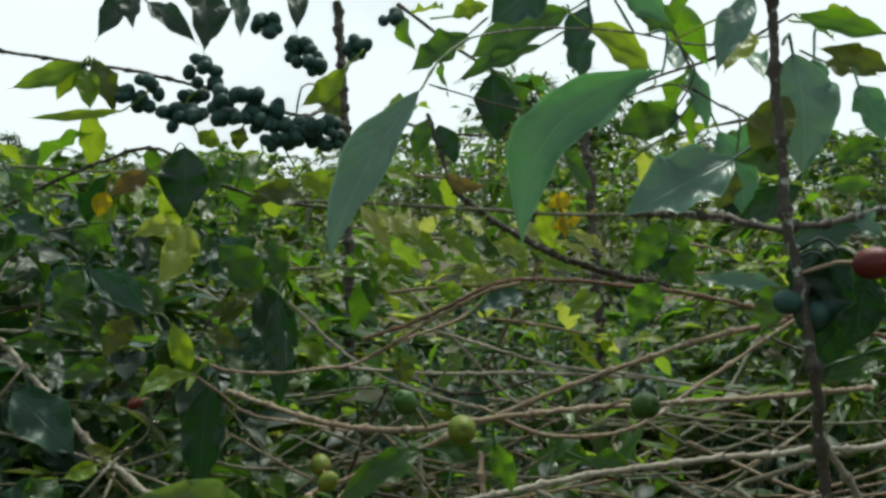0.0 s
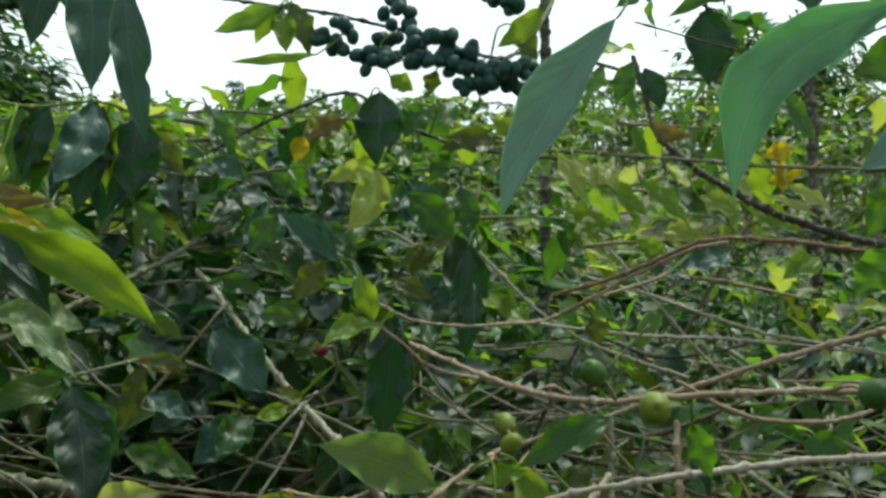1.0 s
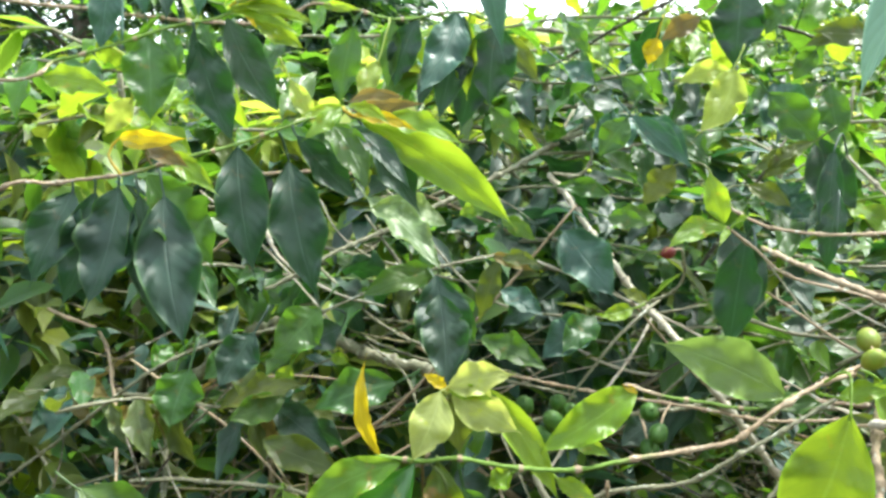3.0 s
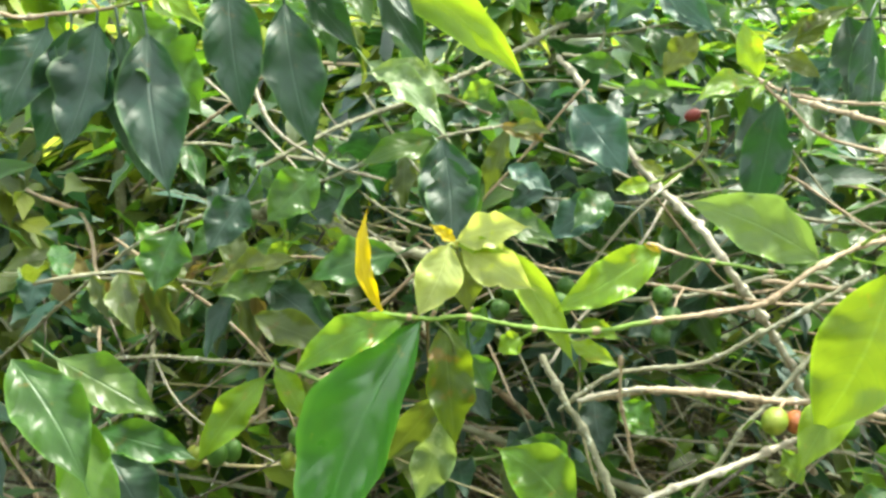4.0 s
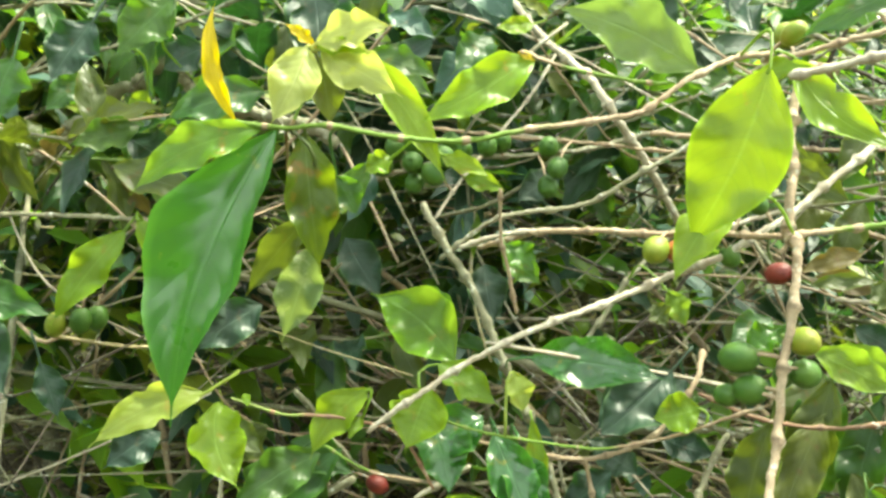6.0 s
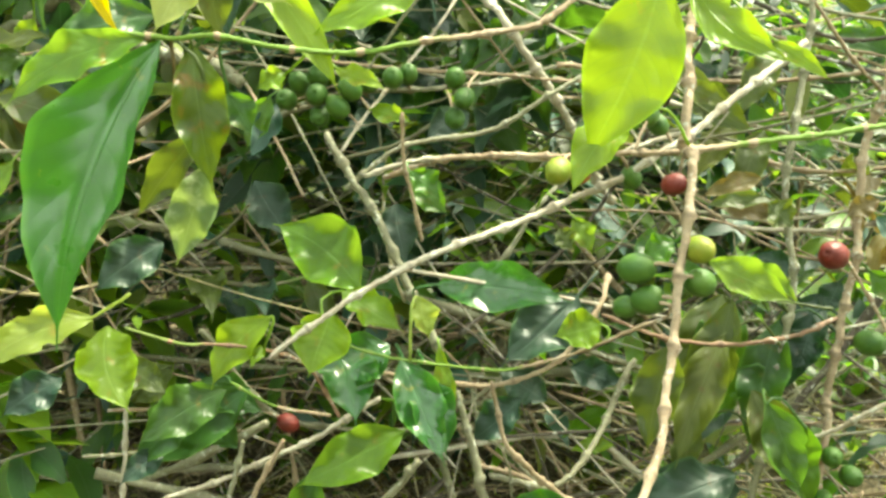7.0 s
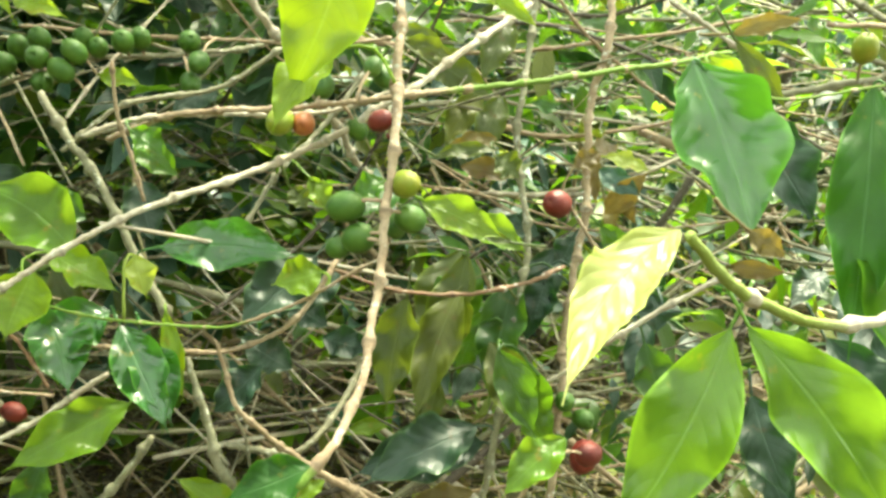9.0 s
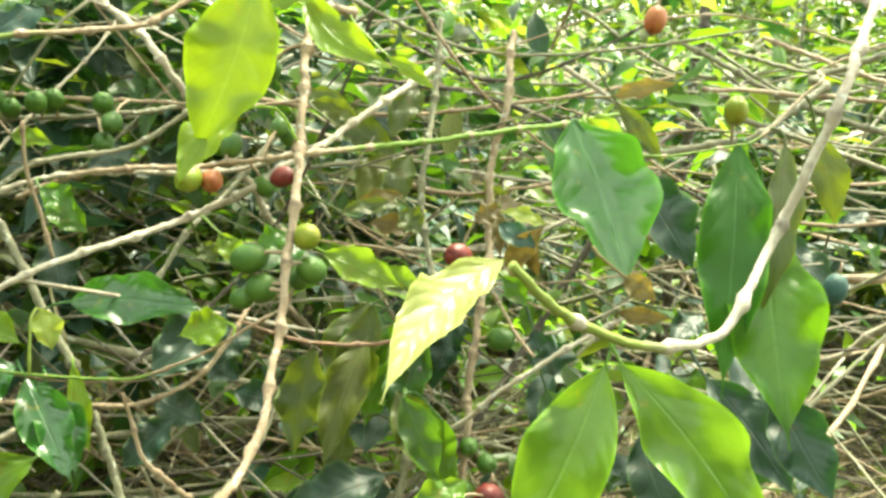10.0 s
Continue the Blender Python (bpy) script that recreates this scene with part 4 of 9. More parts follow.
# leaves and cherries, branch by branch
leaf(a1, (-0.4010, 0.5657, 0.9973), (-0.3169, 0.6435, 0.9108), (0.72, -0.69, 0.08), 0.0330, "lime", bend=0.05, side=0.05, stalk=(-0.4120, 0.5613, 1.0069))
leaf(a1, (-0.4028, 0.5651, 0.9994), (-0.3221, 0.5840, 0.9779), (0.33, -0.62, 0.71), 0.0209, "lime", side=0.06, bend=0.044, stalk=(-0.4120, 0.5613, 1.0069))
leaf(a1, (-0.4066, 0.5638, 1.0039), (-0.3494, 0.5746, 1.0089), (0.15, -0.94, 0.30), 0.0124, "bronze", bend=0.07, side=-0.011, stalk=(-0.4120, 0.5613, 1.0069), label="withered bronze-brown leaf")
leaf(a1, (-0.4001, 0.5554, 1.0015), (-0.3409, 0.5524, 0.9917), (0.08, -0.70, 0.71), 0.0106, "yellow", bend=0.024, side=0.025, stalk=(-0.4120, 0.5613, 1.0069), label="narrow curled yellow leaf")
leaf(a1, (-0.4052, 0.5738, 0.9916), (-0.3754, 0.6008, 0.9252), (0.86, -0.47, 0.20), 0.0291, "dark", bend=0.058, side=-0.001, stalk=(-0.4120, 0.5613, 1.0069))
leaf(a1, (-0.4168, 0.5441, 0.9943), (-0.3873, 0.5661, 0.9611), (0.78, -0.50, 0.37), 0.0266, "mid", bend=0.068, side=-0.02, stalk=(-0.4239, 0.5467, 1.0011))
leaf(a1, (-0.4330, 0.5334, 0.9879), (-0.4082, 0.5724, 0.9367), (0.90, -0.41, 0.12), 0.0245, "dark", bend=0.03, side=-0.029, stalk=(-0.4354, 0.5330, 0.9956))
leaf(a1, (-0.4437, 0.5351, 0.9697), (-0.4175, 0.5297, 0.8704), (0.78, -0.58, 0.24), 0.0411, "dark", side=-0.05, bend=0.073, stalk=(-0.4433, 0.5241, 0.9917))
leaf(a1, (-0.4617, 0.5039, 0.9826), (-0.4440, 0.4953, 0.8920), (0.74, -0.64, 0.21), 0.0384, "dark", side=-0.03, bend=0.061)
leaf(a1, (-0.4879, 0.4588, 0.9521), (-0.4513, 0.4359, 0.8528), (0.76, -0.52, 0.40), 0.0437, "dark", side=-0.04, bend=0.035, stalk=(-0.4964, 0.4617, 0.9709))
leaf(a1, (-0.5027, 0.4503, 0.9527), (-0.4867, 0.4503, 0.8518), (0.88, -0.45, 0.14), 0.0343, "dark", bend=0.052, side=-0.019, stalk=(-0.5065, 0.4520, 0.9679))
leaf(a1, (-0.5155, 0.4441, 0.9587), (-0.5134, 0.4057, 0.8812), (0.46, -0.79, 0.40), 0.0427, "dark", side=0.06, bend=0.012, stalk=(-0.5158, 0.4449, 0.9661))
leaf(a1, (-0.5291, 0.4356, 0.9556), (-0.5367, 0.4035, 0.8790), (0.76, -0.63, 0.19), 0.0345, "dark", side=0.05, bend=0.027, stalk=(-0.5302, 0.4361, 0.9643))
leaf(a1, (-0.5423, 0.4280, 0.9561), (-0.5461, 0.3900, 0.8969), (0.77, -0.56, 0.31), 0.0350, "dark", bend=0.042, side=-0.006, stalk=(-0.5434, 0.4286, 0.9628))
leaf(a1, (-0.4986, 0.4556, 0.9666), (-0.4671, 0.4830, 0.8975), (0.90, -0.36, 0.27), 0.0432, "mid", bend=0.043, side=-0.025)
leaf(a1, (-0.4896, 0.4639, 0.9812), (-0.4399, 0.4636, 0.9540), (0.36, -0.65, 0.67), 0.0155, "lime", bend=0.02, side=0.015, stalk=(-0.4902, 0.4684, 0.9731))
leaf(a1, (-0.5260, 0.4564, 0.9903), (-0.4580, 0.4609, 0.9914), (0.06, -0.98, 0.17), 0.0139, "yellow", bend=0.1, side=-0.024, stalk=(-0.5139, 0.4462, 0.9664), label="narrow curled yellow leaf")
leaf(a1, (-0.4997, 0.4587, 0.9842), (-0.4569, 0.4575, 0.9719), (0.16, -0.77, 0.62), 0.0135, "bronze", bend=0.075, side=-0.005, stalk=(-0.4980, 0.4600, 0.9704), label="withered bronze-brown leaf")
leaf(a1, (-0.4120, 0.5613, 1.0069), (-0.4206, 0.5197, 1.0005), (0.92, -0.24, 0.30), 0.0089, "lime", bend=0.013, side=-0.023)
leaf(a2, (-0.4290, 0.4700, 1.0671), (-0.4070, 0.4931, 1.0039), (0.83, -0.55, 0.09), 0.0276, "dark", side=-0.06, bend=0.039)
leaf(a2, (-0.4464, 0.4586, 1.0608), (-0.4322, 0.4744, 0.9843), (0.87, -0.48, 0.06), 0.0286, "dark", side=-0.04, bend=0.031, stalk=(-0.4467, 0.4593, 1.0650))
leaf(a2, (-0.4722, 0.4427, 1.0566), (-0.4582, 0.4277, 1.0022), (0.70, -0.62, 0.35), 0.0343, "mid", bend=0.066, side=0.029)
leaf(a2, (-0.4267, 0.4730, 1.0750), (-0.3924, 0.4708, 1.0821), (-0.12, -0.96, 0.27), 0.0108, "lime", bend=0.085, side=0.01, stalk=(-0.4241, 0.4737, 1.0715))
leaf(a2, (-0.4211, 0.4760, 1.0737), (-0.3668, 0.4812, 1.0603), (0.20, -0.86, 0.47), 0.0121, "lime", bend=0.1, side=0.009)
leaf(a2, (-0.4146, 0.4785, 1.0675), (-0.3831, 0.4921, 1.0454), (0.56, -0.75, 0.34), 0.0155, "lime", bend=0.025, side=-0.016, stalk=(-0.4208, 0.4764, 1.0748))
leaf(a2, (-0.4209, 0.4754, 1.0702), (-0.4095, 0.5024, 1.0555), (0.92, -0.39, -0.01), 0.0110, "yellow", bend=0.017, side=0.007, label="narrow curled yellow leaf")
leaf(a2, (-0.5198, 0.3984, 1.0330), (-0.4689, 0.4140, 1.0226), (0.35, -0.81, 0.47), 0.0191, "lime", bend=0.045, side=0.017, stalk=(-0.5165, 0.3985, 1.0365))
leaf(a2, (-0.4946, 0.4452, 1.0181), (-0.5090, 0.4317, 0.9935), (0.71, -0.71, -0.03), 0.0178, "pale", bend=0.026, side=-0.018, stalk=(-0.4935, 0.4292, 1.0511))
leaf(a2, (-0.5123, 0.4522, 1.1009), (-0.5153, 0.4388, 1.0452), (0.75, -0.65, 0.12), 0.0224, "blue", bend=0.022, side=-0.001, stalk=(-0.4855, 0.4344, 1.0537))
leaf(a2, (-0.4633, 0.4489, 1.0614), (-0.4509, 0.4502, 1.0331), (0.79, -0.53, 0.32), 0.0132, "mid", bend=0.042, side=0.003)
leaf(a2, (-0.4435, 0.4609, 1.0642), (-0.4346, 0.4617, 1.0429), (0.76, -0.58, 0.30), 0.0124, "mid", bend=0.085, side=0.029)
leaf(a3, (-0.5139, 0.4827, 1.1392), (-0.5062, 0.4720, 1.0663), (0.56, -0.81, 0.18), 0.0295, "blue", bend=0.054, side=-0.025, stalk=(-0.5333, 0.5202, 1.1476))
leaf(a3, (-0.5088, 0.5096, 1.1412), (-0.4945, 0.4779, 1.0622), (0.48, -0.78, 0.40), 0.0268, "dark", bend=0.056, side=0.007, stalk=(-0.5185, 0.5283, 1.1455))
leaf(a3, (-0.4928, 0.5187, 1.1406), (-0.4917, 0.5037, 1.0656), (0.66, -0.74, 0.16), 0.0250, "blue", bend=0.075, side=0.019, stalk=(-0.5038, 0.5366, 1.1439))
leaf(a3, (-0.4824, 0.5239, 1.1363), (-0.4755, 0.5157, 1.0777), (0.53, -0.83, 0.18), 0.0149, "mid", bend=0.076, side=0.021, stalk=(-0.4953, 0.5413, 1.1429))
leaf(a3, (-0.5619, 0.4808, 1.1510), (-0.5461, 0.4503, 1.0735), (0.77, -0.53, 0.36), 0.0272, "dark", bend=0.055, side=-0.002, stalk=(-0.5686, 0.5018, 1.1579))
leaf(a3, (-0.5823, 0.4691, 1.1518), (-0.5651, 0.4426, 1.0891), (0.60, -0.67, 0.45), 0.0284, "blue", bend=0.079, side=-0.015, stalk=(-0.5921, 0.4813, 1.1667))
leaf(a3, (-0.5464, 0.4889, 1.1465), (-0.5513, 0.4968, 1.0857), (0.95, -0.28, -0.11), 0.0204, "blue", bend=0.065, side=-0.026, stalk=(-0.5540, 0.5093, 1.1530))
leaf(a4, (-0.5247, 0.7203, 1.0690), (-0.5310, 0.7015, 0.9967), (0.49, -0.85, 0.18), 0.0304, "mid", bend=0.01, side=-0.027, stalk=(-0.5213, 0.7314, 1.0812))
leaf(a4, (-0.4914, 0.7097, 1.0382), (-0.4896, 0.6794, 1.0005), (0.50, -0.67, 0.56), 0.0206, "pale", bend=0.022, side=-0.023, stalk=(-0.4979, 0.7377, 1.0748))
leaf(a4, (-0.4939, 0.7393, 1.0744), (-0.4944, 0.7254, 1.0088), (0.39, -0.90, 0.19), 0.0214, "mid", bend=0.04, side=-0.015)
leaf(a4, (-0.4439, 0.7693, 1.0790), (-0.4488, 0.7044, 1.0066), (0.63, -0.60, 0.49), 0.0380, "blue", side=0.05, bend=0.026)
leaf(a4, (-0.4393, 0.7713, 1.0758), (-0.4526, 0.7433, 0.9784), (0.46, -0.87, 0.19), 0.0346, "dark", bend=0.033, side=-0.001)
leaf(a4, (-0.4358, 0.7721, 1.0696), (-0.4317, 0.7602, 1.0013), (0.29, -0.94, 0.18), 0.0234, "lime", bend=0.085, side=-0.006, stalk=(-0.4339, 0.7747, 1.0772))
leaf(a4, (-0.4134, 0.7846, 1.0677), (-0.4133, 0.7689, 0.9920), (0.35, -0.92, 0.19), 0.0496, "dark", bend=0.063, side=-0.008)
leaf(a4, (-0.4308, 0.7963, 1.0591), (-0.4556, 0.7863, 0.9674), (0.28, -0.96, 0.03), 0.0406, "dark", bend=0.02, side=-0.017, stalk=(-0.4186, 0.7820, 1.0694))
leaf(a4, (-0.4761, 0.7495, 1.0737), (-0.4900, 0.7282, 1.0102), (0.45, -0.87, 0.19), 0.0304, "dark", bend=0.039, side=-0.026)
leaf(a4, (-0.4223, 0.7877, 0.9942), (-0.3967, 0.7941, 0.9534), (0.58, -0.78, 0.24), 0.0245, "mid", bend=0.079, side=0.008, stalk=(-0.4329, 0.7850, 1.0150))
leaf(a4, (-0.5670, 0.7237, 1.0903), (-0.5198, 0.7263, 1.0840), (0.08, -0.98, 0.18), 0.0102, "lime", bend=0.012, side=-0.014)
leaf(a4, (-0.5856, 0.6985, 1.0213), (-0.5601, 0.7039, 0.9764), (0.64, -0.71, 0.28), 0.0186, "pale", bend=0.067, side=-0.005, stalk=(-0.5954, 0.6964, 1.0426))
leaf(a4, (-0.4148, 0.8054, 1.0585), (-0.3848, 0.8135, 1.0134), (0.50, -0.85, 0.18), 0.0210, "olive", bend=0.026, side=-0.008, stalk=(-0.4097, 0.7862, 1.0645))
leaf(a4, (-0.4074, 0.9182, 1.0715), (-0.3854, 0.9243, 1.0393), (0.53, -0.82, 0.21), 0.0211, "mid", bend=0.07, side=-0.028, stalk=(-0.4186, 0.9151, 1.0918))
leaf(a4, (-0.3853, 0.8636, 1.0299), (-0.3555, 0.8767, 1.0098), (0.59, -0.69, 0.42), 0.0251, "blue", bend=0.074, side=0.007, stalk=(-0.4009, 0.8568, 1.0444))
leaf(a4, (-0.3369, 0.8891, 1.0172), (-0.3069, 0.9017, 0.9944), (0.51, -0.83, 0.21), 0.0229, "mid", bend=0.018, side=-0.022, stalk=(-0.3520, 0.8827, 1.0326))
leaf(a6, (-0.3701, 0.6894, 1.1662), (-0.3454, 0.6763, 1.0347), (0.57, -0.80, 0.19), 0.0289, "blue", side=-0.03, bend=0.068)
leaf(a6, (-0.4014, 0.6964, 1.1747), (-0.3828, 0.6627, 1.0737), (0.48, -0.80, 0.36), 0.0385, "blue", bend=0.081, side=0.013, stalk=(-0.3925, 0.6777, 1.1728))
leaf(a6, (-0.4252, 0.6837, 1.1800), (-0.4327, 0.6646, 1.1092), (0.50, -0.85, 0.18), 0.0282, "dark", bend=0.048, side=-0.012, stalk=(-0.4143, 0.6647, 1.1766))
leaf(a6, (-0.1850, 0.6299, 1.1768), (-0.1464, 0.6088, 1.1446), (-0.00, -0.84, 0.55), 0.0172, "dark", bend=0.082, side=-0.011, stalk=(-0.1992, 0.6377, 1.1926))
leaf(a6, (-0.1936, 0.6189, 1.1833), (-0.2091, 0.5972, 1.1461), (0.27, -0.88, 0.40), 0.0181, "dark", bend=0.06, side=0.027, stalk=(-0.1868, 0.6284, 1.2036))
leaf(a6, (-0.1899, 0.6189, 1.1833), (-0.1853, 0.5971, 1.1522), (-0.09, -0.82, 0.56), 0.0138, "dark", bend=0.055, side=-0.014, stalk=(-0.1923, 0.6302, 1.2036))
leaf(a5, (-0.4785, 0.6696, 0.9223), (-0.3829, 0.6431, 0.8674), (0.35, -0.44, 0.83), 0.0312, "mottled", bend=0.072, side=0.024, stalk=(-0.4954, 0.6742, 0.9360))
leaf(a5, (-0.4754, 0.7012, 0.9529), (-0.4510, 0.7060, 0.9077), (0.79, -0.49, 0.37), 0.0166, "mid", bend=0.028, side=-0.027, stalk=(-0.4849, 0.6994, 0.9745))
leaf(a5, (-0.4089, 0.6745, 0.8647), (-0.4551, 0.6204, 0.8466), (0.48, -0.62, 0.63), 0.0270, "mid", bend=0.051, side=-0.025)
leaf(a5, (-0.3966, 0.6539, 0.8443), (-0.3692, 0.6306, 0.7691), (0.50, -0.76, 0.42), 0.0364, "dark", bend=0.083, side=0.019, stalk=(-0.4157, 0.6693, 0.8647))
leaf(a5, (-0.4017, 0.6547, 0.8627), (-0.3661, 0.6637, 0.8066), (0.74, -0.55, 0.38), 0.0305, "mid", bend=0.073, side=-0.014, stalk=(-0.4157, 0.6693, 0.8647))
leaf(a5, (-0.3758, 0.7183, 0.8702), (-0.3872, 0.6998, 0.8130), (0.19, -0.94, 0.27), 0.0208, "olive", bend=0.089, side=0.021)
leaf(a5, (-0.3823, 0.7151, 0.8729), (-0.3385, 0.7148, 0.8619), (0.13, -0.83, 0.54), 0.0122, "bronze", bend=0.024, side=0.011, label="withered bronze-brown leaf")
leaf(a5, (-0.4888, 0.6406, 0.8122), (-0.5174, 0.6202, 0.7941), (0.33, -0.84, 0.43), 0.0313, "dark", bend=0.026, side=-0.027, stalk=(-0.4849, 0.6227, 0.8344))
leaf(a5, (-0.5850, 0.6108, 0.8243), (-0.5811, 0.5838, 0.7966), (0.47, -0.60, 0.65), 0.0182, "dark", bend=0.033, side=-0.014, stalk=(-0.5680, 0.5825, 0.8047))
leaf(a5, (-0.5250, 0.6129, 0.7800), (-0.5343, 0.6030, 0.7587), (0.54, -0.83, 0.15), 0.0164, "lime", bend=0.08, side=-0.009, stalk=(-0.5290, 0.5968, 0.8159))
leaf(a5, (-0.4959, 0.6316, 0.7885), (-0.4806, 0.6388, 0.7806), (0.56, -0.69, 0.46), 0.0113, "lime", bend=0.018, side=0.004, stalk=(-0.5016, 0.6110, 0.8264))
leaf(a5, (-0.4466, 0.5650, 0.8538), (-0.4645, 0.5260, 0.8194), (0.56, -0.68, 0.48), 0.0362, "mid", bend=0.022, side=0.013, stalk=(-0.4401, 0.5792, 0.8703))
leaf(a5, (-0.4019, 0.5994, 0.7900), (-0.4498, 0.5480, 0.7738), (0.44, -0.62, 0.65), 0.0366, "mid", bend=0.074, side=-0.018, stalk=(-0.3887, 0.6137, 0.7985))
leaf(a5, (-0.5038, 0.4824, 0.8199), (-0.4996, 0.4542, 0.7810), (0.47, -0.69, 0.55), 0.0367, "mid", bend=0.016, side=-0.016, stalk=(-0.5055, 0.4941, 0.8400))
leaf(a5, (-0.4767, 0.5236, 0.8403), (-0.4850, 0.4892, 0.8034), (0.56, -0.66, 0.49), 0.0331, "dark", bend=0.017, side=-0.006, stalk=(-0.4734, 0.5370, 0.8587))
leaf(d1, (-0.3533, 0.8269, 0.8772), (-0.3219, 0.8089, 0.8162), (0.43, -0.78, 0.45), 0.0397, "blue", bend=0.04, side=0.019, stalk=(-0.3621, 0.8320, 0.8985))
leaf(d4, (-0.1738, 0.6819, 0.9218), (-0.1866, 0.6823, 0.9596), (0.45, -0.88, 0.16), 0.0187, "lime", side=0.05, bend=0.085)
leaf(d4, (-0.1723, 0.6823, 0.9194), (-0.2016, 0.6392, 0.9070), (0.43, -0.51, 0.74), 0.0179, "lime", side=-0.08, bend=0.077)
leaf(d4, (-0.1708, 0.6828, 0.9177), (-0.1706, 0.6576, 0.9089), (0.19, -0.32, 0.93), 0.0059, "lime", bend=0.074, side=0.005)
leaf(d4, (-0.1704, 0.7270, 0.9034), (-0.1800, 0.7263, 0.8137), (0.11, -0.99, -0.00), 0.0355, "dark", bend=0.041, side=0.001, stalk=(-0.1543, 0.6896, 0.9044))
leaf(d4, (-0.1675, 0.6856, 0.9220), (-0.1591, 0.6916, 0.9276), (0.23, -0.81, 0.53), 0.0052, "lime", bend=0.024, side=0.016, stalk=(-0.1699, 0.6832, 0.9172))
cherry(d5, (-0.2191, 0.6967, 0.8935), 0.0107, "red", stalk=(-0.2108, 0.7022, 0.8965), label="ripe dull red coffee cherry")
leaf(d5, (-0.2665, 0.7502, 0.8314), (-0.2838, 0.7163, 0.8298), (0.79, -0.42, 0.45), 0.0150, "lime", bend=0.027, side=0.013, stalk=(-0.2583, 0.7604, 0.8345))
leaf(d5, (-0.2565, 0.7573, 0.8376), (-0.2715, 0.7283, 0.8530), (0.89, -0.26, 0.38), 0.0122, "olive", bend=0.02, side=0.02)
leaf(d5, (-0.3073, 0.7878, 0.8995), (-0.2651, 0.7877, 0.8947), (0.06, -0.84, 0.54), 0.0184, "mid", bend=0.078, side=-0.008, stalk=(-0.3271, 0.7878, 0.9058))
leaf(d6, (-0.2523, 0.9792, 1.1012), (-0.2523, 0.9622, 1.0194), (0.14, -0.97, 0.20), 0.0520, "dark", bend=0.056, side=0.024, stalk=(-0.2703, 0.9974, 1.0941))
leaf(d6, (-0.2837, 0.9549, 1.0720), (-0.3164, 0.9310, 1.0485), (0.44, -0.86, 0.26), 0.0231, "bronze", bend=0.077, side=-0.023, stalk=(-0.2727, 0.9968, 1.0960), label="withered bronze-brown leaf")
leaf(d6, (-0.1309, 0.9589, 1.0602), (-0.1837, 0.9239, 1.0393), (0.31, -0.79, 0.53), 0.0235, "olive", bend=0.089, side=0.013, stalk=(-0.1481, 1.0009, 1.0440))
leaf(d6, (-0.1981, 0.9843, 1.0874), (-0.2245, 0.9613, 1.0506), (-0.02, -0.84, 0.54), 0.0343, "mid", bend=0.078, side=-0.019, stalk=(-0.2038, 0.9957, 1.0563))
leaf(d6, (-0.1701, 0.9317, 1.0387), (-0.1865, 0.9164, 1.0113), (0.30, -0.90, 0.32), 0.0211, "mid", bend=0.018, side=-0.012, stalk=(-0.1609, 0.9403, 1.0582))
leaf(d6, (-0.3284, 0.9604, 1.0542), (-0.3343, 0.9511, 1.0259), (0.34, -0.91, 0.23), 0.0205, "yellow", bend=0.034, side=-0.024, stalk=(-0.3246, 0.9666, 1.0768), label="narrow curled yellow leaf")
leaf(d6, (-0.2526, 0.8897, 1.0108), (-0.2187, 0.8827, 0.9955), (0.02, -0.89, 0.46), 0.0189, "lime", bend=0.011, side=0.012, stalk=(-0.2705, 0.8934, 1.0229))
leaf(d6, (-0.0618, 0.9887, 0.9802), (-0.0093, 0.9933, 0.9638), (0.28, -0.64, 0.72), 0.0319, "lime", bend=0.038, side=0.006, stalk=(-0.0808, 0.9870, 0.9901))
leaf(d7, (-0.2120, 0.8223, 1.0255), (-0.2281, 0.7787, 0.9736), (0.30, -0.77, 0.56), 0.0329, "pale", side=0.12, bend=0.015, stalk=(-0.2074, 0.8348, 1.0444))
leaf(d7, (-0.2876, 0.7941, 0.9878), (-0.2373, 0.8134, 0.9406), (0.55, -0.79, 0.26), 0.0189, "blue", bend=0.013, side=0.001, stalk=(-0.3016, 0.7887, 1.0049))
leaf(d7, (-0.2909, 0.7918, 0.9860), (-0.3100, 0.7735, 0.9517), (0.37, -0.89, 0.27), 0.0268, "mid", bend=0.03, side=-0.011, stalk=(-0.2820, 0.8002, 1.0058))
leaf(d7, (-0.2600, 0.8244, 0.9435), (-0.2816, 0.8042, 0.9069), (0.31, -0.90, 0.31), 0.0258, "olive", bend=0.029, side=-0.015, stalk=(-0.2170, 0.8111, 0.9168))
leaf(d7, (-0.2046, 0.8527, 0.9250), (-0.1642, 0.8490, 0.9075), (0.18, -0.80, 0.57), 0.0189, "olive", bend=0.048, side=0.03, stalk=(-0.2061, 0.8147, 0.9090))
leaf(d7, (-0.1276, 0.8369, 0.9266), (-0.1325, 0.8273, 0.8585), (-0.09, -0.98, 0.15), 0.0249, "dark", bend=0.084, side=0.021, stalk=(-0.1231, 0.8130, 0.8955))
leaf(d7, (-0.0253, 0.8619, 0.9000), (-0.0173, 0.8608, 0.8733), (0.28, -0.95, 0.12), 0.0221, "olive", bend=0.06, side=-0.009, stalk=(-0.0365, 0.8717, 0.9072))
leaf(d7, (0.0368, 0.9990, 0.9647), (0.0892, 1.0039, 0.9512), (0.25, -0.65, 0.71), 0.0287, "pale", bend=0.047, side=0.012, stalk=(0.0647, 0.9944, 0.9477))
